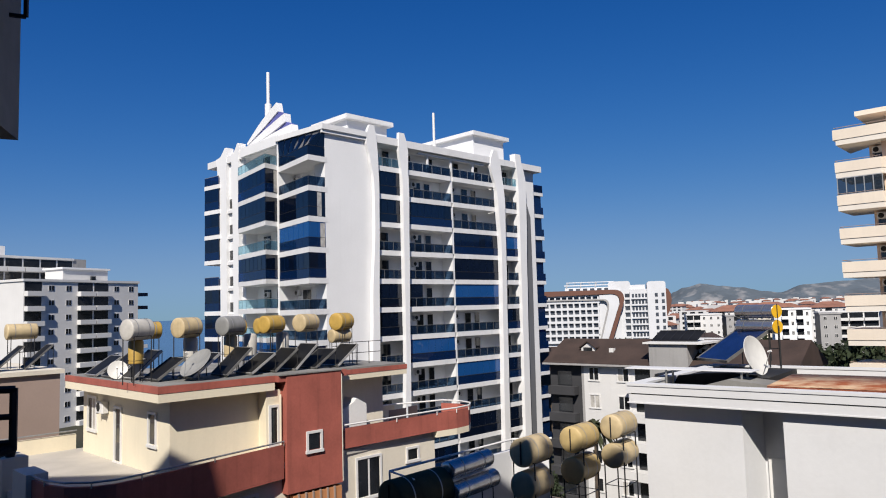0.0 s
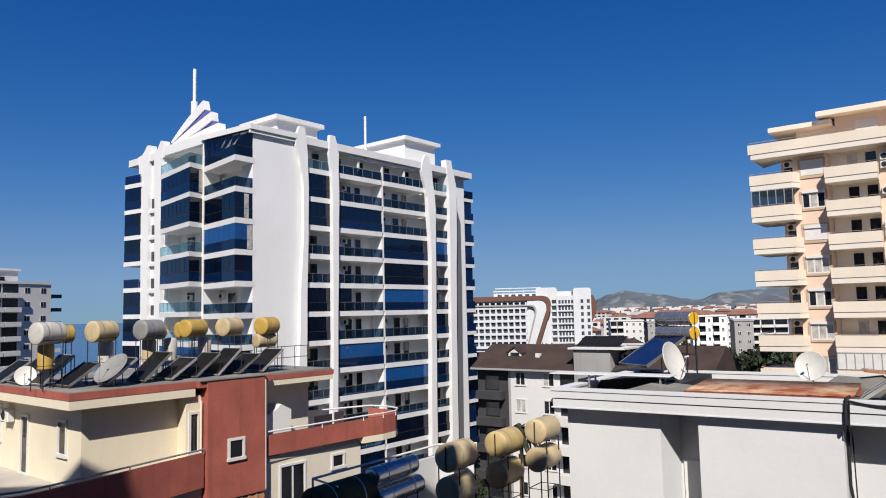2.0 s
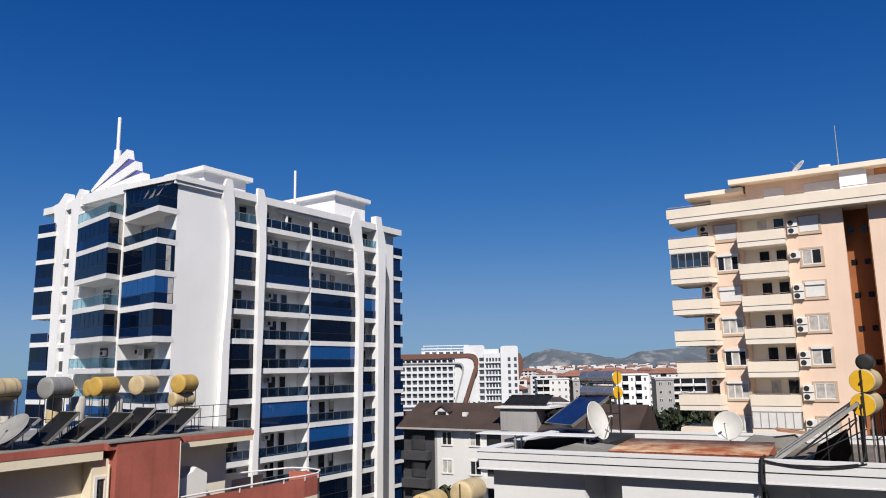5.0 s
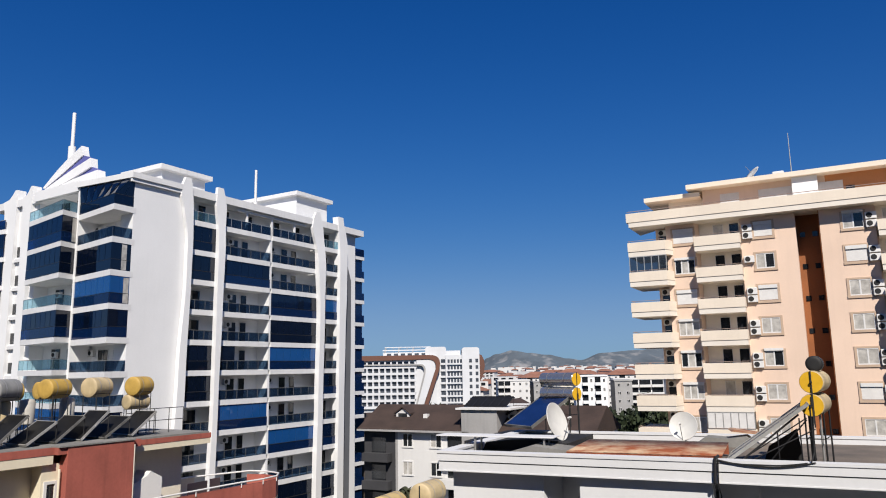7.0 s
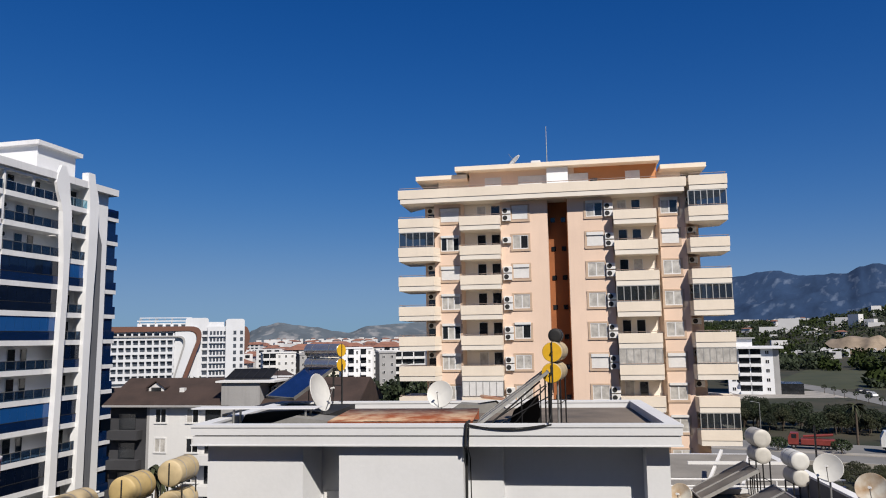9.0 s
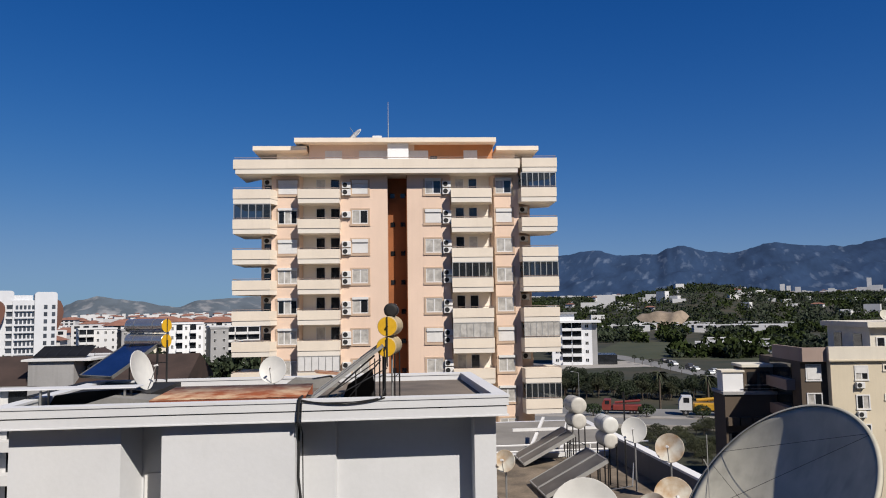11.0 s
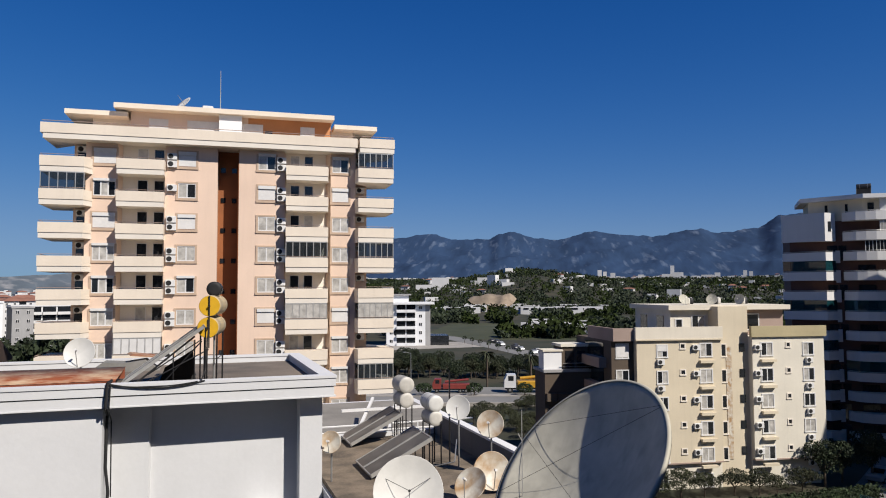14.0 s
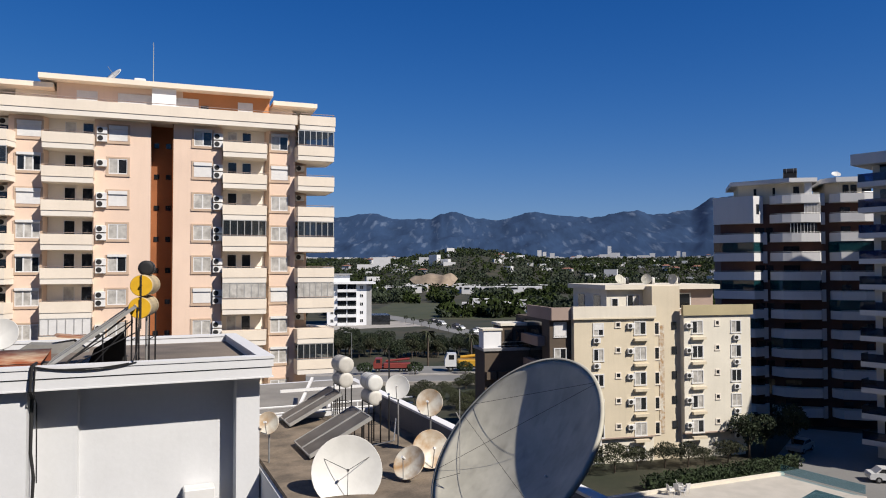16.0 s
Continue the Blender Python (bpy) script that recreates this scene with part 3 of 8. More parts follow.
for k in range(1, 11):
    for x in ((13.6, 20.2) if k not in (2, 3, 4, 8) else ((20.2,) if k == 2 else (13.6,))):
        put_ac(TW_O, TW_A, x, 1.68, TOP - STOREY * k + 2.1)
for k in (1, 5, 6, 8):
    put_ac(TW_O, TW_A, 1.36, 6.9, TOP - STOREY * k + 2.1, -90)
for k in (3, 5, 6, 9):
    put_ac(TW_O, TW_A, 1.36, 13.0, TOP - STOREY * k + 2.1, -90)

# ---- peach apartment block ----
PC_O, PC_A = (34.13, 61.44), -42.3
PSTOREY = 2.87


def peach_window(t, x0, x1, z0, z1, y, kind):
    w = part("window", G().box(x0 - 0.22, x1 + 0.22, y - 0.09, y + 0.02, z0 - 0.22, z0).box(x0 - 0.2, x0, y - 0.07, y + 0.02, z0, z1).box(x1, x1 + 0.2, y - 0.07, y + 0.02, z0, z1).box(x0 - 0.2, x1 + 0.2, y - 0.07, y + 0.02, z1, z1 + 0.16), M_TRIM, t)
    if kind == "s":
        s = G().box(x0, x1, y - 0.05, y + 0.02, z0 + 0.05, z1 - 0.28)
        part("roller_shutter", s, M_SHUT, w, "closed white roller shutter")
        part("shutter_box", G().box(x0 - 0.02, x1 + 0.02, y - 0.16, y - 0.0, z1 - 0.28, z1 + 0.02), M_PVC, w)
        return
    n = 3 if x1 - x0 > 1.7 else 2
    fr = G().box(x0, x1, y - 0.04, y + 0.02, z1 - 0.09, z1).box(x0, x1, y - 0.04, y + 0.02, z0, z0 + 0.09)
    for i in range(n + 1):
        x = x0 + (x1 - x0) * i / n
        fr.box(max(x0, x - 0.06), min(x1, x + 0.06), y - 0.04, y + 0.02, z0 + 0.09, z1 - 0.09)
    part("window_frame", fr, M_PVC, w, "white frame")
    for i in range(n):
        a, b = x0 + (x1 - x0) * i / n + 0.06, x0 + (x1 - x0) * (i + 1) / n - 0.06
        dark = kind == "d" and i != (n == 3)
        part("pane", G().box(a, b, y - 0.015, y + 0.02, z0 + 0.09, z1 - 0.09), M_WINDK if dark else M_CURT, w)
    if kind in "wd" and rnd.random() < 0.5:
        part("shutter_box", G().box(x0 - 0.02, x1 + 0.02, y - 0.18, y - 0.05, z1 - 0.02, z1 + 0.2), M_PVC, w)


def peach_parapet(t, poly_top, zt, name="balcony", deep=1.35):
    """Upper cream band, lower ivory band set slightly back, floor slab."""
    b = part(name, G().prism(poly_top, zt - 0.88, zt), M_CREAMB, t, "cream rendered parapet")
    cx = sum(p[0] for p in poly_top) / len(poly_top)
    low = [(cx + (x - cx) * 0.985, y + (0.06 if y < 1 else 0)) for x, y in poly_top]
    part("ivory_band", G().prism(low, zt - deep, zt - 0.88), M_IVORY, b)
    return b


def peach():
    t = thing("apartment_block", PC_O, PC_A, "peach plastered apartment block with rows of cream balconies", "building")
    W = 1.25   # main wall plane
    part("main_wall", G().prism([(3.4, W), (6.0, W), (6.3, W + 0.9), (9.9, W + 0.9), (9.95, W), (14.5, W), (14.5, 3.4), (16.4, 3.4), (16.4, W), (20.55, W), (20.6, W + 0.9), (24.6, W + 0.9), (24.9, W), (27.3, W), (27.3, 2.6), (28.6, 2.6), (28.6, 15), (2.2, 15), (2.2, 2.6), (3.4, 2.6)], 0, 36.3), M_PINK, t)
    part("recess_wall", G().box(14.5, 16.4, 3.3, 3.38, 0, 35.2).box(16.33, 16.397, 1.3, 3.3, 0, 35.2), M_RUSTWALL, t, "terracotta painted stairwell recess")
    for k in range(11):
        for x in (14.75, 15.75):
            part("stair_window", G().box(x, x + 0.42, 3.24, 3.31, 33.2 - PSTOREY * k, 33.65 - PSTOREY * k), M_WINDK, t)
    # crown
    b = peach_parapet(t, [(0, 0), (27.3, 0), (27.3, 1.6), (26, 3), (2.2, 3), (0.0, 5.0)], 36.5, "crown_parapet")
    peach_parapet(t, [(27.5, -0.1), (30.9, -0.1), (30.9, 4.2), (28.4, 6), (27.5, 2)], 36.55, "crown_parapet")
    part("crown_rail", G().rod((0.1, 0.1, 36.68), (27.2, 0.1, 36.68), 0.03, 6).rod((27.6, 0.05, 36.75), (30.8, 0.05, 36.75), 0.03, 6).rod((30.8, 0.05, 36.75), (30.8, 4, 36.75), 0.03, 6), M_MAUVE, b)
    colA, colB, colC, colD = "sdswdwwsw", "sdswdwwww", "dswwwswww", "dswwwswww"
    for k in range(11):
        zt = 33.65 - PSTOREY * k     # parapet top of this storey
        zc = zt + PSTOREY - 1.35     # ceiling line
        r = k
        # left corner balcony, bent round the corner
        b = peach_parapet(t, [(0, 0), (3.5, 0), (4.0, 1.3), (2.2, 2.6), (2.2, 5.2), (0.0, 5.2)], zt)
        part("hand_rail", G().rod((0.05, 0.05, zt + 0.14), (3.5, 0.05, zt + 0.14), 0.025, 5).rod((0.05, 0.05, zt + 0.14), (0.05, 5.1, zt + 0.14), 0.025, 5), M_MAUVE, b)
        part("balcony_door", G().box(2.5, 3.3, 2.52, 2.6, zt - 0.85, zt + 1.15), M_WINDK, b)
        if k == 1:
            enclosure(b, 0.1, 3.5, 0.08, zt, zc, 5)
        # balcony left of the stair
        b = peach_parapet(t, [(6.05, 0), (10.0, 0), (10.0, 2.1), (6.3, 2.1), (6.05, 1.4)], zt)
        part("hand_rail", G().rod((6.1, 0.05, zt + 0.12), (9.95, 0.05, zt + 0.12), 0.025, 5), M_MAUVE, b)
        part("cheek", G().prism([(5.98, 0.02), (6.05, 0.02), (6.35, 2.15), (6.28, 2.15)], zt, zt + 0.02), M_IVORY, b)
        part("back_wall", G().box(6.3, 9.9, W + 0.82, W + 0.88, zt - 0.9, zc), M_IVORY, b)
        for x in (7.6, 9.0):
            part("balcony_door", G().box(x - 0.06, x + 0.85, W + 0.77, W + 0.83, zt - 0.85, zt + 1.28), M_PVC, b)
            part("pane", G().box(x, x + 0.78, W + 0.75, W + 0.80, zt - 0.8, zt + 1.22), M_WINDK if rnd.random() < 0.7 else M_CURT, b)
        if k == 6:
            enclosure(b, 6.1, 9.95, 0.08, zt, zc, 6, M_SHUT)
        # balcony right of the stair
        b = peach_parapet(t, [(20.6, 0), (24.5, 0), (24.7, 1.3), (24.5, 2.1), (20.7, 2.1)], zt)
        part("hand_rail", G().rod((20.65, 0.05, zt + 0.12), (24.5, 0.05, zt + 0.12), 0.025, 5), M_MAUVE, b)
        part("back_wall", G().box(20.7, 24.5, W + 0.82, W + 0.88, zt - 0.9, zc), M_IVORY, b)
        for x in (21.2, 22.5):
            part("balcony_door", G().box(x - 0.06, x + 0.8, W + 0.77, W + 0.83, zt - 0.85, zt + 1.28), M_PVC, b)
            part("pane", G().box(x, x + 0.74, W + 0.75, W + 0.80, zt - 0.8, zt + 1.22), M_WINDK if (k + x) % 3 > 0.6 else M_CURT, b)
        if k in (3, 5):
            enclosure(b, 20.65, 24.45, 0.08, zt, zc, 6, M_CURT if k == 5 else None)
        # right corner balcony
        b = peach_parapet(t, [(27.35, -0.1), (30.8, -0.1), (30.8, 4.0), (28.4, 5.0), (28.4, 2.4), (27.2, 1.2)], zt)
        part("hand_rail", G().rod((27.4, -0.05, zt + 0.14), (30.75, -0.05, zt + 0.14), 0.025, 5).rod((30.75, -0.05, zt + 0.14), (30.75, 4, zt + 0.14), 0.025, 5), M_MAUVE, b)
        if k in (0, 3, 5, 7):
            enclosure(b, 27.4, 30.75, 0.0, zt, zc, 6, M_CURT if k == 5 else None)
        zw = zt - 0.35
        c = lambda s: s[min(k, 8)]
        peach_window(t, 4.05, 5.85, zw, zw + 1.35, W, c(colA))
        peach_window(t, 11.1, 12.6, zw, zw + 1.35, W, c(colB))
        peach_window(t, 18.15, 19.7, zw, zw + 1.35, W, c(colC))
        peach_window(t, 25.05, 26.6, zw, zw + 1.35, W, c(colD))
    # set-back top floor
    part("top_floor", G().box(6.6, 17.2, 4.0, 13, 36.3, 38.85), M_PINK, t, "peach plastered set-back top floor")
    part("top_floor", G().box(17.2, 25.2, 4.0, 13, 36.3, 38.85), M_ORANGE, t, "orange plastered set-back top floor")
    part("top_floor", G().box(3.2, 27.6, 5.0, 12, 36.3, 38.2), M_IVORY, t)
    part("flat_roof", G().box(5.3, 25.4, 2.7, 13.5, 38.8, 39.25), M_CREAMB, t)
    part("flat_roof", G().box(1.1, 6.4, 3.4, 12, 38.15, 38.58), M_CREAMB, t)
    part("flat_roof", G().box(25.5, 29.8, 3.4, 12, 38.1, 38.53), M_CREAMB, t)
    for x0, x1 in ((8.2, 9.9), (11.6, 14.6), (16.2, 18.6), (22.2, 23.6)):
        part("roof_shutter", G().box(x0, x1, 3.94, 4.02, 36.6, 38.2), M_SHUT, t, "closed white shutter")
    part("stair_head", G().box(14.5, 16.6, 3.2, 4.6, 36.4, 38.78), M_WHITE, t)
    part("stair_head_window", G().box(18.8, 19.5, 3.93, 4.01, 36.7, 37.6), M_WINDK, t)
    part("roof_kerb", G().box(12.5, 15.6, 6, 8, 39.25, 39.5), M_IVORY, t)
    return t


def enclosure(b, x0, x1, y, z0, z1, n, fill=None):
    e = part("balcony_enclosure", G().box(x0, x1, y - 0.02, y + 0.05, z1 - 0.08, z1), M_ALU, b, "aluminium framed glazing")
    part("sill", G().box(x0, x1, y - 0.02, y + 0.05, z0, z0 + 0.06), M_ALU, e)
    for i in range(n + 1):
        x = x0 + (x1 - x0) * i / n
        part("mullion", G().box(x - 0.035, x + 0.035, y - 0.015, y + 0.045, z0 + 0.06, z1 - 0.08), M_ALU, e)
    for i in range(n):
        part("pane", G().box(x0 + (x1 - x0) * i / n + 0.04, x0 + (x1 - x0) * (i + 1) / n - 0.04, y, y + 0.02, z0 + 0.06, z1 - 0.08), fill or M_TEALGL2, e)


M_TEALGL2 = glass("grey_clear_glass", (0.7, 0.75, 0.78), 0.5, base=(0.03, 0.035, 0.04))
apartment_block = peach()
for k in range(8):
    zt = 33.65 - PSTOREY * k
    put_ac(PC_O, PC_A, 10.55, 1.25, zt + 0.25)
    if k in (0, 2, 3, 4, 5, 6):
        put_ac(PC_O, PC_A, 10.55, 1.25, zt - 0.45)
    put_ac(PC_O, PC_A, 20.25, 1.25, zt + 0.3)
    put_ac(PC_O, PC_A, 20.25, 1.25, zt - 0.4)
    put_ac(PC_O, PC_A, 2.9, 2.5, zt + 0.75)
    put_ac(PC_O, PC_A, 27.9, 2.45, zt + 0.75)
solo("roof_mast", G().rod((0, 0, 0), (0, 0, 5.2), 0.06, 8, 0.03), M_STEEL, "thin steel lightning mast on a flat roof", "mast", at=world_of(PC_O, PC_A, 14.5, 7, 38.95))

# small things on the peach roof
satellite_roof = thing("satellite_dish", world_of(PC_O, PC_A, 11.2, 5.5, 39.6), 0, "white satellite dish tipped up on a flat roof", "satellite dish", "satellite dishes on the roofs")
sm = Vector((-0.75, 0.1, 0.65)).to_track_quat("Z", "Y").to_matrix().to_4x4()
part("reflector", G().lathe([(0.001, 0), (0.3, 0.03), (0.6, 0.1), (0.85, 0.2), (0.85, 0.17), (0.6, 0.07), (0.3, 0.0), (0.001, -0.03)], 28, Matrix.Translation((0, 0, 0.5)) @ sm), M_DISH, satellite_roof)
part("pole", G().rod((0, 0, -0.35), (0, 0, 0.5), 0.05, 8), M_STEEL, satellite_roof)
part("feed_arm", G().rod((0, 0, 0.5), (-0.7, 0.1, 1.3), 0.02, 5), M_STEEL, satellite_roof)
vent = thing("roof_vent", world_of(PC_O, PC_A, 13.4, 5.0, 39.5), PC_A, "low white roof vents on a flat roof", "roof vent")
part("hood", G().slopebox(-0.5, 0.5, -0.3, 0.3, 0.2, 0.45, 0.06), M_PVC, vent)
part("base", G().box(-0.35, 0.35, -0.2, 0.2, -0.3, 0.2), M_PVC, vent)

# ---- solar water heaters and dishes ----
def drum(t, name, p, axis, r, length, material, end_material=None, strap=True, label=""):
    """Insulated storage drum lying along axis, rounded at both ends, with a strap across the near end."""
    m = Matrix.Translation(p) @ Vector(axis).to_track_quat("Z", "Y").to_matrix().to_4x4()
    prof = [(0.001, 0), (r * 0.55, 0), (r * 0.93, 0.01), (r * 0.985, 0.03), (r, 0.08), (r, length - 0.08), (r * 0.985, length - 0.03), (r * 0.93, length - 0.01), (0.001, length)]
    d = part(name, G().lathe([(a, h) for a, h in prof], 28, m), material, t, label)
    if end_material:
        part("end_cap", G().lathe([(r * 0.94, -0.012), (r * 0.94, 0.012)], 28, m).lathe([(0.001, -0.012), (r * 0.94, -0.012)], 28, m, False), end_material, d, "bright yellow end cap")
    for k in (0.25, 0.75):
        part("hoop", G().lathe([(r + 0.006, length * k - 0.02), (r + 0.006, length * k + 0.02)], 28, m), M_STEEL, d)
    return d


def stand(t, p, axis, r, length, base, lean=0.0):
    """Angle-iron stand below a drum."""
    a = Vector(axis).normalized()
    n = Vector((-a.y, a.x, 0))
    legs = []
    for s in (0.12, 0.88):
        for w in (-0.75, 0.75):
            top = Vector(p) + a * length * s + n * r * w - Vector((0, 0, r * 0.6))
            legs.append((top, s, w))
            foot = Vector((top.x, top.y, base)) + n * w * lean
            part("leg", G().rod(top, foot, 0.025, 4), M_DARK, t)
    for i, j in ((0, 1), (2, 3), (0, 2), (1, 3)):
        q, w = legs[i][0], legs[j][0]
        part("top_bar", G().rod(q, w, 0.02, 4), M_DARK, t)
        h = (q.z + base) / 2
        part("cross_bar", G().rod((q.x, q.y, h), (w.x, w.y, h), 0.015, 4), M_DARK, t)


def collector(t, foot, rise_dir, width, length, tilt, material, label="", thick=0.09, frame_material=None):
    """Flat glazed collector: framed box whose foot edge is centred at foot and which rises along rise_dir."""
    u = Vector((rise_dir[0], rise_dir[1], 0)).normalized() * math.cos(radians(tilt)) + Vector((0, 0, math.sin(radians(tilt))))
    w = Vector((-u.y, u.x, 0)).normalized()
    n = w.cross(u)
    if n.z < 0:
        n = -n
    f = Vector(foot)

    def slab(g, a0, a1, b0, b1, c0, c1):
        vs = [f + w * a + u * b + n * c for c in (c0, c1) for b in (b0, b1) for a in (a0, a1)]
        return g.add(vs, [(0, 2, 3, 1), (4, 5, 7, 6), (0, 1, 5, 4), (2, 6, 7, 3), (0, 4, 6, 2), (1, 3, 7, 5)])
    h = width / 2
    body = part("collector", slab(G(), -h + 0.03, h - 0.03, 0.03, length - 0.03, 0, thick - 0.02), material, t, label)
    fr = G()
    slab(fr, -h, -h + 0.04, 0, length, -0.005, thick)
    slab(fr, h - 0.04, h, 0, length, -0.005, thick)
    slab(fr, -h, h, 0, 0.04, -0.005, thick)
    slab(fr, -h, h, length - 0.04, length, -0.005, thick)
    part("frame", fr, frame_material or M_DKALU, body)
    top = f + u * length
    for s in (-1, 1):
        a = top + w * s * (h - 0.1)
        part("prop", G().rod(a, (a.x, a.y, f.z - 0.02), 0.022, 4), M_DARK, t)
    return body


def satellite_dish(name, centre, r, toward, material, base_z, label, depth=0.18, feed=True, tripod=False, group="satellite dishes on the roofs", pole_r=0.03):
    t = thing(name, centre, 0, label, "satellite dish", group)
    d = Vector(toward).normalized()
    m = d.to_track_quat("Z", "Y").to_matrix().to_4x4()
    n, k = (64, 14) if r > 1 else (32, 7)
    front = [(max(0.001, r * i / k), depth * r * ((i / k) ** 2)) for i in range(k + 1)]
    back = [(a, h - 0.018 - 0.02 * r) for a, h in front[::-1]]
    part("reflector", G().lathe(front + [(r + 0.012, front[-1][1] + 0.004), (r + 0.014, front[-1][1] - 0.03)] + back, n, m), material, t)
    focus = Vector((0, 0, r * 0.95))
    if tripod:
        for a in (0.5, 2.6, 4.7):
            part("feed_arm", G().rod(m @ Vector((r * 0.75 * math.cos(a), r * 0.75 * math.sin(a), depth * r * 0.56)), m @ Vector((0, 0, r * 0.5)), 0.008, 5), M_DARK, t)
        part("feed_horn", G().rod(m @ Vector((0, 0, r * 0.52)), m @ Vector((0, 0, r * 0.42)), 0.035, 10), M_DARK, t)
    elif feed:
        arm = G()
        low = m @ Vector((0, -r * 0.98, depth * r))
        arm.rod(low, m @ focus, 0.014, 6)
        part("feed_arm", arm, M_STEEL, t)
        part("feed_horn", G().rod(m @ (focus + Vector((0, 0, 0.05))), m @ (focus - Vector((0, 0, 0.09))), 0.04, 10), M_PVC, t)
    back_c = m @ Vector((0, 0, -0.1 * r - 0.05))
    part("pole", G().rod(m @ Vector((0, 0, -0.02)), back_c, pole_r * 1.3, 8).rod(back_c, (back_c.x, back_c.y, base_z - centre[2]), pole_r, 8), M_STEEL, t)
    return t


# ---- near white-painted rooftop ----
WR_O, WR_A = (6.11, 24.64), -39.2


def WRW(x, y, z):
    return world_of(WR_O, WR_A, x, y, z)


def white_roof():
    t = thing("white_house", WR_O, WR_A, "white-painted concrete house with a deep roof fascia and flat roof", "building")
    wall = G().prism([(0.35, 0.54), (3.55, 0.54), (3.85, 1.7), (4.75, 1.7), (4.8, 0.32), (8.75, 0.32), (8.8, 1.15), (9.95, 1.15), (10.0, 1.32), (14.35, 1.32), (14.35, 0.62), (15.05, 0.62), (15.05, 8.0), (0.35, 8.0)], 0, 18.75)
    part("wall", wall, M_WHITE2, t)
    part("door_panel", G().box(3.95, 4.7, 1.62, 1.7, 14.2, 17.0), M_PVC, t)
    part("soffit_slab", G().box(-0.02, 15.38, 0.02, 8.6, 18.68, 18.72), M_WHITE2, t)
    # fascia of two bands with a shadow gap
    part("fascia_band", G().box(0.04, 15.32, 0.04, 8.55, 18.72, 18.98), M_WHITE2, t)
    part("shadow_gap", G().box(0.1, 15.26, 0.1, 8.5, 18.98, 19.02), M_GREY, t)
    for x0, x1, y0, y1 in ((0, 15.36, 0, 0.42), (0, 15.36, 8.2, 8.6), (0, 0.42, 0.42, 8.2), (14.94, 15.36, 0.42, 8.2)):
        p = part("parapet", G().box(x0, x1, y0, y1, 19.02, 19.26), M_WHITE2, t)
        part("coping", G().box(x0 - 0.03, x1 + 0.03, y0 - 0.03 if y0 != 0.42 else y0 + 0.03, y1 + 0.03 if y0 != 0.42 else y1 - 0.03, 19.264, 19.34), M_WHITE2, p, "pale coping with grime along the joints")
    part("roof_surface", G().box(0.42, 14.94, 0.42, 8.2, 18.9, 19.06), M_ROOF, t, "grey-brown weathered roof screed")
    return t


white_house = white_roof()

# raised slab on short posts, the shade below it put into a black sheet
ps = thing("roof_platform", WRW(0, 0, 19.05), WR_A, "thin pale slab on short posts over a sheet blackened for shade", "platform")
part("slab", G().slopebox(-1.0, 3.5, 2.0, 2.9, 0.585, 0.62, 0.01), M_WHITE2, ps)
for x, y in ((0.5, 2.1), (3.1, 2.1), (0.5, 2.7), (3.1, 2.7)):
    part("post", G().box(x, x + 0.06, y, y + 0.06, 0, 0.59), M_STEEL, ps)
part("membrane", G().prism([(0.45, 0.0), (0.6, 0.3), (1.6, 0.42), (2.6, 0.46), (3.4, 0.4), (3.7, 0.0)], 3.0, 3.2, "y").box(0.5, 3.9, 0.6, 3.0, 0.0, 0.03), M_BLACK, ps, "black membrane with the slab's shade in its colour")
solo("tarpaulin", G().prism([(0.5, 0.02), (1.6, 0.34), (2.9, 0.22), (3.8, 0.05), (3.8, 0.0), (0.5, 0.0)], 1.2, 2.6, "y"), M_GREY, "crumpled grey tarpaulin lying on the roof", "tarpaulin", at=WRW(1.2, 0.4, 19.07), turn=WR_A)


M_RUSTD = pbr("dark_rust", (0.33, 0.085, 0.035), 0.85, var=0.25, scale=1.5, grain=8, bump=0.4)


def rust_sheet():
    t = thing("corrugated_sheet", WRW(4.35, 0.55, 19.12), WR_A, "rusty corrugated metal sheet lying on the flat roof", "metal sheet")
    n = 60
    for i in range(4):
        x0, w = i * 1.17, 1.2
        vs, fs = [], []
        for j in range(n // 4 + 1):
            x = x0 + w * j / (n // 4)
            z = 0.004 * math.sin(j * math.pi / 1.5) + (0.008 if i % 2 else 0)
            for y, zz in ((0, 0.27), (3.1, 0.36)):
                vs.append((x, y, z + zz))
            for y, zz in ((0, 0.255), (3.1, 0.345)):
                vs.append((x, y, z + zz))
        for j in range(n // 4):
            a = 4 * j
            fs += [(a, a + 4, a + 5, a + 1), (a + 2, a + 3, a + 7, a + 6), (a, a + 2, a + 6, a + 4), (a + 1, a + 5, a + 7, a + 3)]
        part("sheet", G().add(vs, fs, True), M_RUST, t)
    part("front_lip", G().box(0, 4.7, 0.0, 0.05, 0, 0.25), M_RUSTD, t, "darker rusted lip")
    part("batten", G().box(0, 4.7, 2.9, 3.0, 0, 0.34), M_RUSTD, t)
    return t


rust_sheet()
solo("rusty_offcut", G().prism([(0, 0), (1.1, -0.12), (1.15, -0.1), (0.1, 0.06)], 0, 1.2, "y"), M_RUST, "bent rusty metal offcut propped on the roof", "metal sheet", at=WRW(9.0, 6.2, 19.62), turn=WR_A + 10)
solo("rubble_mound", G().prism([(0, 0), (0.5, 0.35), (1.2, 0.3), (1.9, 0.4), (2.4, 0)], 0, 1.0, "y"), M_GREY, "low grey rubble heap on the flat roof", "rubble", at=WRW(7.6, 6.2, 19.06), turn=WR_A)

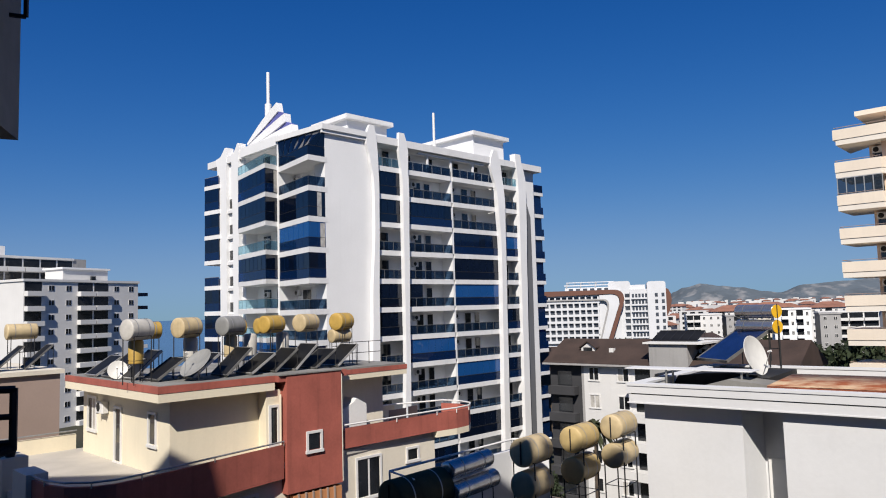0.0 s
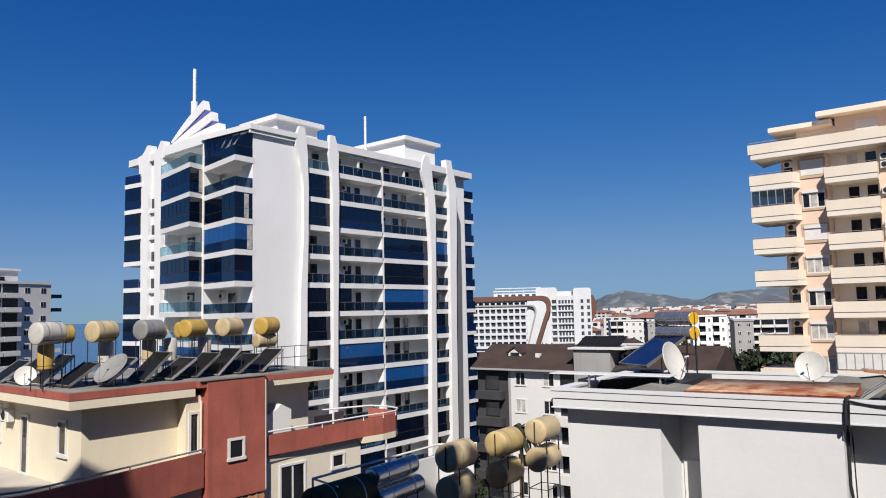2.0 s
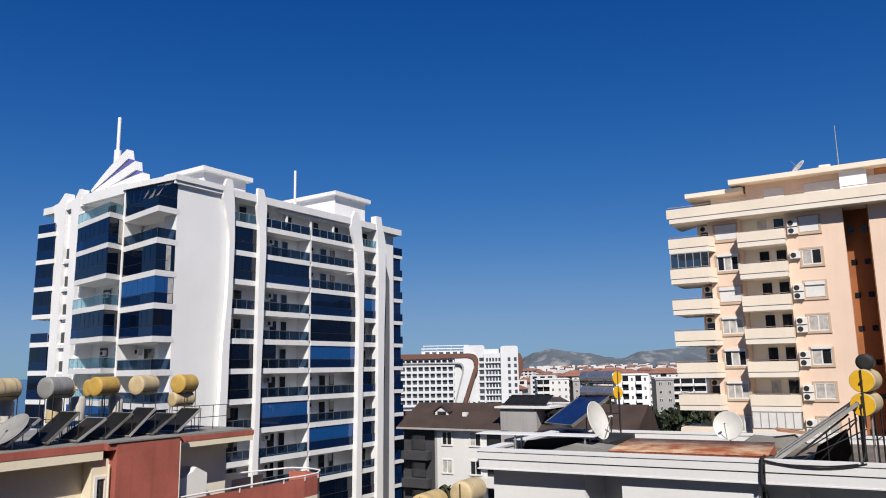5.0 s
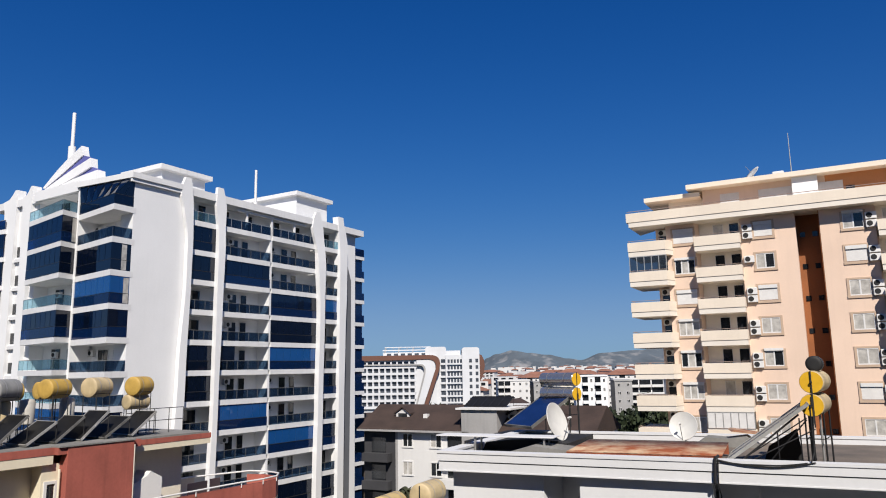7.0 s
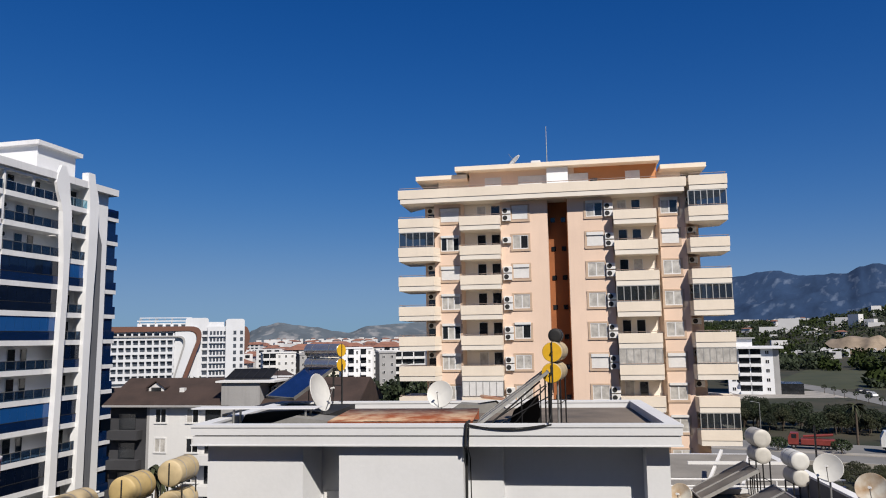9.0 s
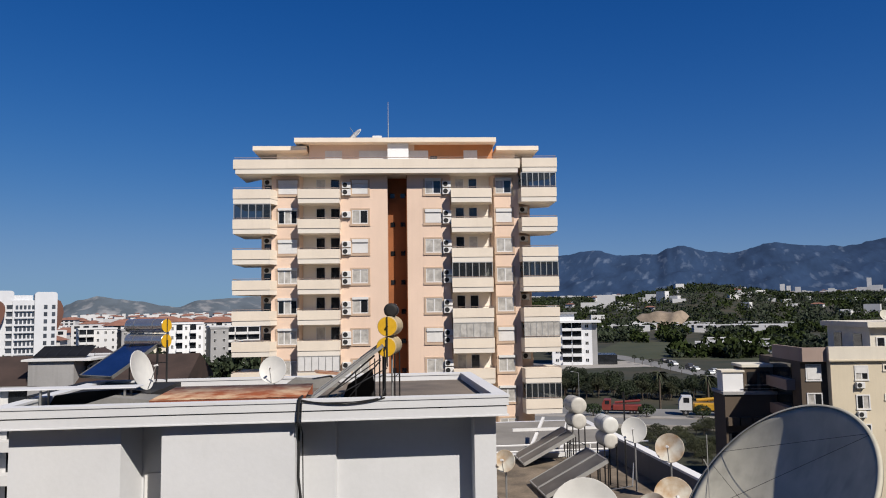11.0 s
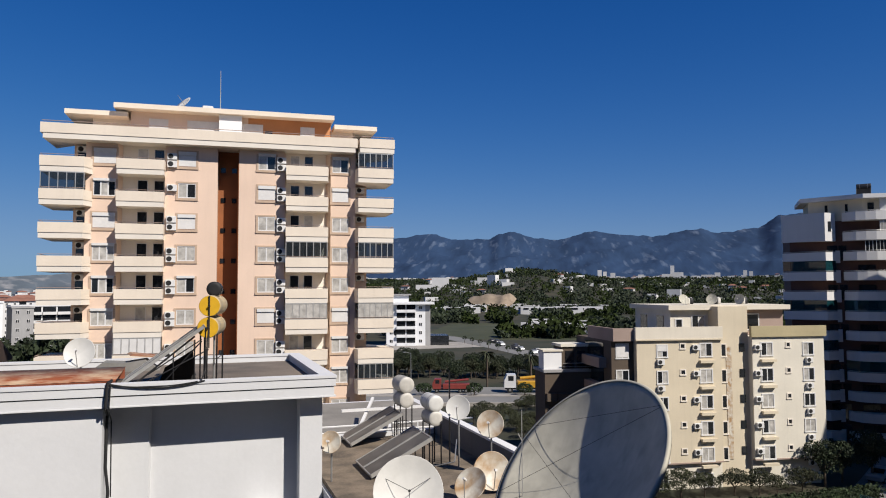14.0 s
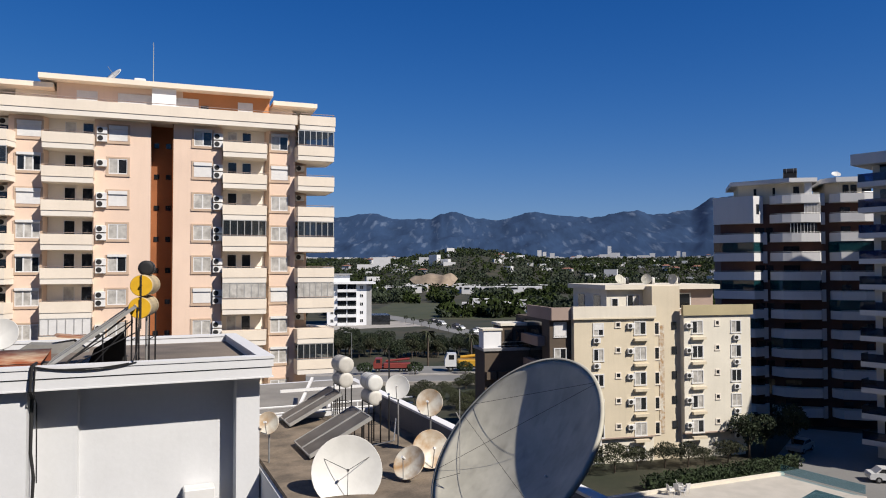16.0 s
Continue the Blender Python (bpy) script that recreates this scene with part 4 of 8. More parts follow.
# twin-drum heater seen end-on, with yellow end caps
hA = thing("solar_water_heater", (0, 0, 0), 0, "solar heater with two black drums, yellow caps and a blue-black collector", "solar heater", "solar heaters on the roofs")
pA1, pA2 = Vector(WRW(11.62, 1.2, 21.50)), Vector(WRW(11.58, 1.2, 20.83))
axA = (Vector(WRW(11.9, 3.0, 20)) - Vector(WRW(11.62, 1.2, 20))).normalized()
for p in (pA1, pA2):
    drum(hA, "drum", p, axA, 0.33, 1.9, M_TANKC, M_DISCY)
    part("valve", G().rod(p - axA * 0.03 + Vector((0, 0, 0.02)), p - axA * 0.03 + Vector((0, 0, 0.25)), 0.02, 6).rod(p - axA * 0.04, p - axA * 0.10, 0.035, 8), M_BLACK, hA)
part("strap", G().box(-0.02, 0.02, -0.02, 0.0, -1.2, 0.42), M_BLACK, hA).matrix_basis = pose(pA1.x - axA.x * 0.03, pA1.y - axA.y * 0.03, pA1.z - 0.1, 0, 0, WR_A)
stand(hA, pA2, axA, 0.33, 1.9, 19.07)
riseA = Vector(WRW(11.2, 1.6, 0)) - Vector(WRW(9.4, 1.6, 0))
for y in (1.15, 2.35):
    collector(hA, WRW(9.2, y, 19.2), riseA, 1.1, 2.85, 36, M_PANELG, "collector greyed for its sky reflection", 0.09, M_ALU)
part("strut", G().rod(WRW(9.5, 0.75, 19.2), WRW(11.2, 0.75, 20.6), 0.03, 5).rod(WRW(9.9, 0.72, 19.3), WRW(11.6, 0.72, 20.2), 0.02, 5), M_DARK, hA)
for a, b in (((9.9, 0.75, 19.5), (11.4, 0.75, 20.5)), ((10.2, 0.75, 19.1), (11.4, 0.75, 20.45)), ((10.6, 0.75, 19.1), (10.6, 0.75, 20.1)), ((11.2, 0.75, 19.1), (11.2, 0.75, 20.5))):
    part("brace", G().rod(WRW(*a), WRW(*b), 0.02, 4), M_DARK, hA)
# black panel added where the collectors' underside lies in shade
part("shaded_underside", G().prism([(10.15, 19.08), (10.3, 19.5), (11.15, 20.05), (11.25, 19.08)], 2.7, 2.8, "y"), M_BLACK, hA).matrix_basis = pose(WR_O[0], WR_O[1], 0, 0, 0, WR_A)
drumC = thing("header_tank", (0, 0, 0), 0, "small round black tank on a steel post above a solar heater", "water tank")
pc = Vector(WRW(11.75, 1.7, 22.03))
drum(drumC, "drum", pc, axA, 0.235, 0.5, M_BLACK)
part("post", G().rod(pc + axA * 0.3 - Vector((0, 0, 0.2)), (pc.x + axA.x * 0.3, pc.y + axA.y * 0.3, 19.07), 0.035, 8), M_STEEL, drumC)

# second heater deeper on the roof: drums lie across, yellow cap towards the viewer
hB = thing("solar_water_heater", (0, 0, 0), 0, "solar heater with chrome drums, yellow caps and a glossy blue collector", "solar heater", "solar heaters on the roofs")
axB = Vector((-0.35, 0.94, 0)).normalized()
for z in (21.54, 20.92):
    p = Vector(WRW(2.79, 8.2, z))
    drum(hB, "drum", p, axB, 0.285, 2.1, M_CHROME, M_DISCY)
    part("valve", G().rod(p - axB * 0.03 - Vector((0, 0, 0.3)), p - axB * 0.03 + Vector((0, 0, 0.3)), 0.018, 6), M_BLACK, hB)
pB = Vector(WRW(2.79, 8.2, 20.95))
stand(hB, pB, axB, 0.34, 2.0, 19.3)
part("post", G().rod(pB - axB * 0.05, (pB.x - axB.x * 0.05, pB.y - axB.y * 0.05, 19.2), 0.035, 6), M_BLACK, hB)
footB = Vector(WRW(0.45, 7.1, 19.55))
headB = Vector(WRW(1.73, 8.85, 20.75))
collector(hB, footB, (headB - footB).xy, 2.0, 2.45, 29, M_PANELB, "glossy blue vacuum collector", 0.12)
# deck coloured black to take in the deep shade around the platform
part("support_deck", G().box(-0.8, 3.4, 4.2, 9.4, 19.0, 19.25), M_BLACK, hB, "black felt deepened by the platform's shade").matrix_basis = pose(WR_O[0], WR_O[1], 0, 0, 0, WR_A)
pD = WRW(2.6, 5.3, 19.93)
satellite_dish("satellite_dish", pD, 0.74, (0.62, -0.75, 0.3), M_DISH, 19.07, "white satellite dish on a short pole", depth=0.2)
pD = WRW(7.3, 6.6, 19.75)
satellite_dish("satellite_dish", pD, 0.53, (-0.75, -0.62, 0.3), M_DISH, 19.07, "white satellite dish standing on a flat roof", depth=0.2)

# slack black cables over the fascia
def cable(pts, r, name="cable", label="slack black cable hanging over a white fascia"):
    return solo(name, G().tube(pts, r, 6), M_BLACK, label, "cable", "cables on the white house")


def sag(a, b, drop, n=14):
    a, b = Vector(a), Vector(b)
    return [a.lerp(b, i / n) - Vector((0, 0, drop * (1 - (2 * i / n - 1) ** 2))) for i in range(n + 1)]


cable([WRW(8.95, 0.5, 19.4), WRW(8.9, -0.06, 19.38), WRW(8.86, -0.06, 18.7), WRW(8.84, 0.68, 18.4), WRW(8.82, 0.68, 16.9), WRW(8.9, 0.7, 16.2), WRW(8.8, 0.68, 14)], 0.045)
cable([WRW(8.98, -0.05, 19.35), WRW(8.95, -0.05, 18.6), WRW(8.93, 0.9, 18.2), WRW(8.95, 0.9, 16)], 0.02)
cable([*sag(WRW(8.95, -0.05, 19.36), WRW(11.5, -0.05, 19.36), 0.16)], 0.018)
cable([*sag(WRW(8.95, -0.05, 19.33), WRW(11.3, -0.05, 19.34), 0.10)], 0.018)
cable([WRW(11.4, -0.02, 19.36), WRW(11.5, 0.3, 19.6), WRW(11.58, 0.4, 20.8)], 0.02)
box_u = solo("roof_unit", G().slopebox(-0.45, 0.45, -0.3, 0.3, 0, 0.55, 0.03), M_PVC, "small white equipment box on a wall bracket", "equipment box", at=WRW(13.3, 1.0, 14.8), turn=WR_A)

# ---- cream and red house with roof tanks ----
RD_O, RD_A = (-12.09, 30.53), 45


def RDW(x, y, z):
    return world_of(RD_O, RD_A, x, y, z)


def small_window(t, x0, x1, y, z0, z1, n=1, mat_trim=None, name="window", axis="y"):
    """Window with a proud surround. axis y: faces -y at that y; axis x: faces -x at x=y, spanning x0..x1 in y."""
    def bx(g, a0, a1, d0, d1, c0, c1):
        return g.box(a0, a1, y - d1, y - d0, c0, c1) if axis == "y" else g.box(y - d1, y - d0, a0, a1, c0, c1)
    g = G()
    bx(g, x0 - 0.12, x0, -0.05, 0.07, z0 - 0.12, z1 + 0.12)
    bx(g, x1, x1 + 0.12, -0.05, 0.07, z0 - 0.12, z1 + 0.12)
    bx(g, x0, x1, -0.05, 0.07, z1, z1 + 0.12)
    bx(g, x0 - 0.16, x1 + 0.16, -0.05, 0.10, z0 - 0.14, z0)
    w = part(name, g, mat_trim or M_PVC, t)
    for i in range(n):
        a, b = x0 + (x1 - x0) * i / n, x0 + (x1 - x0) * (i + 1) / n
        part("pane", bx(G(), a + 0.03, b - 0.03, -0.03, 0.012, z0 + 0.03, z1 - 0.03), M_CURT if n > 1 and rnd.random() < 0.5 else M_WINDK, w)
    if n > 1:
        f = G()
        for i in range(1, n):
            a = x0 + (x1 - x0) * i / n
            bx(f, a - 0.05, a + 0.05, -0.03, 0.03, z0, z1)
        part("mullion", f, M_PVC, w)
    return w


def red_house():
    t = thing("cream_red_house", RD_O, RD_A, "cream and brick-red rendered house with roof terraces", "building")
    # top storey, terrace level and the storeys below
    part("upper_wall", G().box(0.9, 6.3, 0.9, 11.5, 14.9, 18.42), M_CREAM, t)
    part("window_pier", G().box(5.25, 6.02, 0.2, 0.9, 14.9, 18.42), M_CREAM, t)
    part("upper_wall", G().box(9.2, 13.4, 1.4, 11, 14.9, 18.5), M_CREAM2, t)
    part("lower_wall", G().prism([(-4.0, 0.5), (0.5, 0.1), (6.2, 0.1), (16.1, 0.1), (16.1, 11.5), (-4.0, 11.5)], 0, 14.75), M_CREAM2, t)
    part("terrace_floor", G().prism([(-4.4, 0.4), (-3.6, -1.0), (-2.3, -1.7), (6.2, -0.1), (19.0, 0.3), (19.6, 2.2), (18.8, 5), (9, 12), (-4.4, 13)], 14.75, 15.0), M_TILE, t, "pale tiled terrace floor")
    # roof slab with a red stripe on top of a cream fascia
    part("roof_fascia", G().box(0, 5.6, 0, 11.6, 18.42, 18.8), M_CREAM, t)
    part("red_stripe", G().box(-0.02, 5.62, -0.02, 11.62, 18.8, 19.1), M_RED, t)
    part("roof_surface", G().box(0.1, 14.0, 0.1, 11.5, 19.0, 19.12), M_GREY, t, "grey roof screed")
    part("roof_fascia", G().box(9.5, 14.1, 0.1, 11.6, 18.5, 18.78), M_CREAM, t)
    part("red_stripe", G().box(9.48, 14.12, 0.08, 11.62, 18.78, 19.03), M_RED, t)
    # projecting red stair tower
    part("red_bay", G().box(6.02, 9.22, -0.35, 6, 13.55, 19.1), M_RED, t, "brick-red rendered bay with pale stains")
    part("bay_coping", G().box(5.62, 9.26, -0.4, 6, 19.1, 19.16), M_GREY, t)
    part("bay_cap", G().box(5.62, 6.02, -0.3, 0.4, 18.8, 19.1), M_RED, t)
    part("bay_cap", G().box(9.22, 9.7, -0.2, 0.4, 18.78, 19.1), M_RED, t)
    small_window(t, 7.2, 7.9, -0.35, 15.4, 16.2)
    part("bay_opening", G().box(6.4, 9.2, -0.3, 0.3, 11.6, 13.4), M_ORANGE, t)
    for i in range(6):
        part("slat", G().box(6.6 + i * 0.42, 6.68 + i * 0.42, -0.36, -0.28, 11.6, 13.45), M_MAUVE, t)
    # downpipes
    part("downpipe", G().rod((5.85, -0.08, 14.3), (5.85, -0.08, 18.2), 0.05, 8), M_CREAM, t)
    part("downpipe", G().rod((9.27, -0.30, 13.6), (9.27, -0.30, 18.9), 0.05, 8), M_CREAM2, t)
    # front terrace parapet, bowed
    path = [(5.9, -0.25), (4, -0.62), (2, -1.05), (0, -1.5), (-1.4, -1.8), (-2.4, -1.9), (-3.2, -1.65), (-3.9, -0.9), (-4.25, 0.2), (-4.3, 1.6)]
    inner = [(5.9, -0.1), (4, -0.46), (2, -0.9), (0, -1.34), (-1.4, -1.63), (-2.35, -1.73), (-3.1, -1.5), (-3.75, -0.82), (-4.1, 0.2), (-4.15, 1.6)]
    part("terrace_parapet", G().prism(path + inner[::-1], 14.3, 15.85), M_RED, t, "brick-red rendered parapet")
    part("hand_rail", G().tube([(x, y - 0.02, 16.02) for x, y in path], 0.04, 8), M_STEEL, t)
    for x, y in path[::2]:
        part("rail_bracket", G().rod((x, y, 15.8), (x, y - 0.02, 16.02), 0.025, 6), M_STEEL, t)
    part("parapet_pier", G().box(-4.5, -3.7, 1.6, 3.4, 14.5, 16.05).box(-4.6, -3.6, 4.6, 6.2, 14.5, 16.3), M_CREAM2, t)
    part("side_parapet", G().box(-4.4, -4.2, 6.2, 13.0, 14.6, 15.7), M_CREAM, t)
    part("back_parapet", G().box(-4.4, 0.9, 12.6, 12.8, 14.6, 15.8), M_CREAM, t)
    part("back_rail", G().rod((-4.4, 12.5, 16.0), (0.9, 12.5, 16.0), 0.04, 8), M_STEEL, t)
    # windows on the terrace side and the front
    small_window(t, 9.6, 10.7, 0.9, 16.3, 17.9, 2, axis="x")
    small_window(t, 6.3, 7.0, 0.9, 15.05, 17.6, 1, axis="x")
    small_window(t, 2.3, 3.0, 0.9, 16.3, 17.65, 1, axis="x")
    small_window(t, 5.48, 5.84, 0.2, 15.9, 17.6, 1)
    small_window(t, 10.5, 12.0, 0.1, 12.4, 14.35, 2)
    small_window(t, 14.0, 14.75, 0.1, 13.75, 14.35)
    small_window(t, 2.6, 4.6, 0.1, 12.0, 13.7, 2)
    # right terrace
    path = [(9.5, -0.12), (13, -0.2), (16, -0.25), (17.4, -0.45), (18.6, -0.3), (19.5, 0.4), (19.8, 1.6), (19.5, 2.8)]
    inner = [(9.5, 0.05), (13, -0.03), (16, -0.08), (17.4, -0.27), (18.5, -0.13), (19.34, 0.48), (19.62, 1.6), (19.33, 2.75)]
    part("terrace_parapet", G().prism(path + inner[::-1], 15.1, 16.1), M_RED, t, "brick-red rendered parapet")
    bay = path[2:] + [(16.1, 2.8)]
    part("bay_soffit", G().prism(bay, 14.75, 15.1), M_CREAM, t)
    rail = [(x, y - 0.03, 16.28) for x, y in path] + [(16, 4.0, 16.28), (12.8, 3.9, 16.28)]
    part("hand_rail", G().tube(rail, 0.045, 8), M_PVC, t)
    for x, y, z in rail[:7]:
        part("rail_bracket", G().rod((x, y, 16.0), (x, y, 16.28), 0.03, 6), M_PVC, t)
    part("chimney_box", G().prism([(9.75, 15.0), (11.35, 15.0), (11.35, 17.15), (10.7, 17.5), (10.5, 17.3), (9.75, 17.0)], 0.3, 1.3, "y"), M_FACADE, t, "rendered lean-to box on the terrace")
    part("terrace_wall", G().box(13.0, 16.6, 4.1, 4.4, 15.0, 16.2), M_CREAM, t)
    part("balcony_rail", G().box(16.15, 16.2, 0.2, 2.6, 13.2, 13.9), M_ALU, t)
    return t


cream_red_house = red_house()
put_ac(RD_O, RD_A, 0.88, 8.3, 17.3, -90)
solo("drying_laundry", G().box(0, 1.3, 0, 0.05, 0, 0.7).box(1.5, 2.2, 0, 0.05, 0.1, 0.75), M_MAUVE, "dull pink laundry drying on a terrace", "laundry", at=RDW(14.3, 1.9, 15.6), turn=RD_A)
solo("terrace_bench", G().slopebox(0, 1.5, 0, 0.6, 0, 0.45, 0.05), M_DARK, "dark low bench on a roof terrace", "bench", at=RDW(13.4, 1.0, 15.0), turn=RD_A)
for i, (x, y) in enumerate(((-4.2, 5.0), (-4.1, 5.7))):
    solo("flower_pot", G().lathe([(0.001, 0), (0.17, 0), (0.24, 0.28), (0.26, 0.3), (0.2, 0.31), (0.001, 0.28)], 14), M_BLACK, "black round pot on a terrace pier", "pot", "pots on the pier", at=RDW(x, y, 16.3))

# roof tanks of the red house, in a row
tank_mats = [(0.1, M_TANKW, 0.50, 1.5), (2.45, M_TANKC, 0.50, 1.45), (4.7, M_TANKG, 0.50, 1.5), (7.0, M_TANKY, 0.47, 1.55), (9.15, M_TANKC, 0.50, 1.5), (11.55, M_TANKY, 0.50, 1.45)]
AX = Vector((math.cos(radians(RD_A)), math.sin(radians(RD_A)), 0))
AXT = Vector((math.cos(radians(61)), math.sin(radians(61)), 0))
tank_words = ["dull white", "pale cream", "grey", "mustard yellow", "pale cream", "ochre yellow"]
for (x, m, r, ln), w in zip(tank_mats, tank_words):
    t = thing("water_tank", (0, 0, 0), 0, w + " hot-water drum on a thin steel roof stand", "water tank", "water tanks on the roofs")
    ln *= 0.8
    p = Vector(RDW(x - 0.45, 2.6, 21.5))
    drum(t, "drum", p, AXT, r * 0.96, ln, m)
    stand(t, p, AXT, r, ln, 19.05)
for x, m, h in ((0.3, M_TANKY, 1.4), (2.9, M_TANKW, 1.5), (5.0, M_TANKC, 1.45), (8.0, M_TANKW, 1.5), (6.1, M_TANKW, 1.4)):
    t = thing("feed_tank", RDW(x, 3.1, 19.95), 0, "upright water cylinder on legs below a roof drum", "water tank", "upright tanks on the red house")
    h = 1.1
    for a in (0.5, 2.6, 4.7):
        part("leg", G().rod((0.3 * math.cos(a), 0.3 * math.sin(a), -0.84), (0.3 * math.cos(a), 0.3 * math.sin(a), 0.05), 0.02, 4), M_DARK, t)
    part("cylinder", G().lathe([(0.001, 0), (0.32, 0), (0.33, 0.05), (0.33, h - 0.1), (0.25, h), (0.001, h + 0.03)], 20), m, t)
    part("outlet", G().rod((0.33, 0, 0.2), (0.45, 0, 0.2), 0.03, 6), M_STEEL, t)
for x, y, m in ((1.6, 5.0, M_TANKY), (5.75, 4.2, M_TANKY), (7.95, 4.6, M_TANKY), (11.6, 2.9, M_TANKC)):
    t = thing("water_tank", (0, 0, 0), 0, "yellowish hot-water drum on a steel roof stand", "water tank", "water tanks on the roofs")
    p = Vector(RDW(x - 0.6, y, 21.4 if x < 9 else 20.7))
    drum(t, "drum", p, AX, 0.42 if x < 9 else 0.38, 1.2, m)
    stand(t, p, AX, 0.4, 1.2, 19.05)
# collectors leaning along the row
for i, (x, y) in enumerate(((-0.1, 8.6), (0.0, 6.6), (0.2, 4.7), (0.5, 2.8), (1.9, 2.2), (3.4, 1.9), (4.6, 1.7), (5.8, 1.6), (7.0, 1.6), (8.1, 1.5), (9.6, 1.6))):
    t = thing("solar_collector", (0, 0, 0), 0, "dark glazed solar collector in a pale metal frame", "solar collector", "collectors on the red house")
    collector(t, RDW(x + 0.35, y, 19.16), AX.xy, 1.55, 1.6 + 0.12 * (i % 3), 34 + (i % 3) * 4, M_PANELD, "", 0.1, M_DKALU if i % 2 else M_ALU)
satellite_dish("satellite_dish", RDW(0.45, 5.6, 19.55), 0.44, (0.3, -0.85, 0.35), M_DISH, 19.05, "small pale satellite dish on a roof edge")
satellite_dish("satellite_dish", RDW(2.3, 1.2, 19.85), 0.80, (-0.45, -0.6, 0.75), M_TANKG, 19.05, "grey satellite dish tilted on a roof edge", depth=0.16)
# rail frame with loose pipes at the roof's far end
for i in range(3):
    solo("pipe_frame", G().rod((0, 0, 0), (0, 0, 1.3), 0.02, 5).rod((0.9, 0, 0), (0.9, 0, 1.3), 0.02, 5).rod((0, 0, 1.3), (0.9, 0, 1.3), 0.02, 5).rod((0, 0, 0.7), (0.9, 0, 0.7), 0.02, 5), M_DARK, "thin dark pipe frame on a roof", "pipe frame", "pipe frames", at=RDW(11.0 + i * 0.9, 1.8, 19.05), turn=RD_A)

# ---- neighbour's flat-roofed house further left ----
nb = thing("neighbour_house", RDW(0, 0, 0), RD_A, "brownish rendered house with tanks on its flat roof", "building")
part("wall", G().box(-26, 1.2, 16.4, 28, 0, 18.9), M_MAUVE, nb)
part("roof_edge", G().box(-26.2, 1.4, 16.2, 28.2, 18.9, 19.15), M_CREAM2, nb)
for x, y, m in ((-3.6, 20, M_TANKW), (-0.8, 20, M_TANKC), (-6.0, 19, M_TANKY)):
    t = thing("water_tank", (0, 0, 0), 0, "pale hot-water drum on a neighbouring roof", "water tank", "water tanks on the roofs")
    p = Vector(RDW(x, y, 21.4))
    drum(t, "drum", p, AX, 0.48, 1.7, m)
    stand(t, p, AX, 0.48, 1.7, 19.15)
for i in range(6):
    t = thing("solar_collector", (0, 0, 0), 0, "dark glazed solar collector in a pale metal frame", "solar collector", "collectors on the neighbouring roof")
    collector(t, RDW(-8 + i * 1.55, 18.2, 19.22), AX.xy, 1.2, 1.95, 42, M_PANELD)

# ---- tanks on the low roof between the houses ----
lr = thing("low_roof", (0, 0, 0), RD_A, "dark flat roof between two houses", "building")
part("roof", G().box(12.5, 21.5, 9.5, 22.0, 0, 14.8), M_ROOF, lr)
part("roof_edge", G().box(21.5, 21.7, 9.5, 22.0, 14.0, 15.1), M_ROOF, lr)
lr.matrix_basis = pose(0, 0, 0, 0, 0, RD_A)
FX = Vector((0.62, 0.78, 0)).normalized()


def two_high(px, py, z, r, ln, m, label, lower=True, ax=FX):
    t = thing("water_tank", (0, 0, 0), 0, label, "water tank", "water tanks on the roofs")
    p = Vector((px, py, z))
    drum(t, "drum", p, ax, r, ln, m)
    part("strap", G().rod(p - ax * 0.02 + Vector((0, 0, r * 0.8)), p - ax * 0.02 - Vector((0, 0, r * 0.8)), 0.022, 5), M_BLACK, t)
    if lower:
        drum(t, "drum", p - Vector((0, 0, 2 * r + 0.12)), ax, r, ln, m)
    stand(t, p, ax, r * 1.15, ln, 14.8)


M_TANKO = pbr("ochre_cream_tank_paint", (0.66, 0.49, 0.22), 0.55, var=0.14, scale=1.5, streak=0.15)
two_high(2.17, 21.9, 17.66, 0.43, 1.2, M_TANKC, "large cream hot-water drums stacked on a stand")
two_high(3.8, 22.7, 17.86, 0.41, 1.2, M_TANKO, "ochre cream painted hot-water drums stacked on a stand")
two_high(5.12, 22.95, 18.17, 0.385, 1.2, M_TANKC, "weathered cream hot-water drums stacked on a stand")
hc = thing("solar_water_heater", (0, 0, 0), 0, "pair of polished steel drums over a dark collector", "solar heater", "solar heaters on the roofs")
FC = Vector((0.63, 0.77, 0.02)).normalized()
drum(hc, "drum", (-0.05, 20.0, 17.62), FC, 0.26, 1.9, M_CHROME)
drum(hc, "drum", (0.05, 19.95, 17.05), FC, 0.26, 2.0, M_CHROME)
stand(hc, (0.05, 20.0, 17.05), FC, 0.26, 1.9, 14.8)
two_high(-1.55, 18.95, 17.15, 0.5, 1.9, M_OLIVET, "dull olive-grey hot-water drum in shade", False, Vector((0.72, 0.69, 0.03)).normalized())
solo("terrace_wall", G().prism([(-1.6, 19.98), (2.1, 24.0), (3.3, 24.1), (3.3, 24.25), (2.0, 24.15), (-1.75, 20.1)], 14.8, 17.35), M_WHITE2, "white rendered wall under a pipe rail", "wall")
solo("guard_rail", G().tube([(-1.6, 19.9, 17.68), (2.1, 23.9, 17.72), (3.4, 24.0, 17.7)], 0.035, 8).rod((-1.6, 19.9, 17.68), (-1.6, 19.9, 14.8), 0.03, 6).rod((0.5, 22.2, 17.7), (0.5, 22.2, 14.8), 0.03, 6).rod((2.1, 23.9, 17.72), (2.1, 23.9, 14.8), 0.03, 6).tube([(-1.6, 19.9, 17.68), (-0.9, 19.2, 17.6)], 0.03, 6), M_PVC, "pale pipe guard rail along a low roof", "railing")

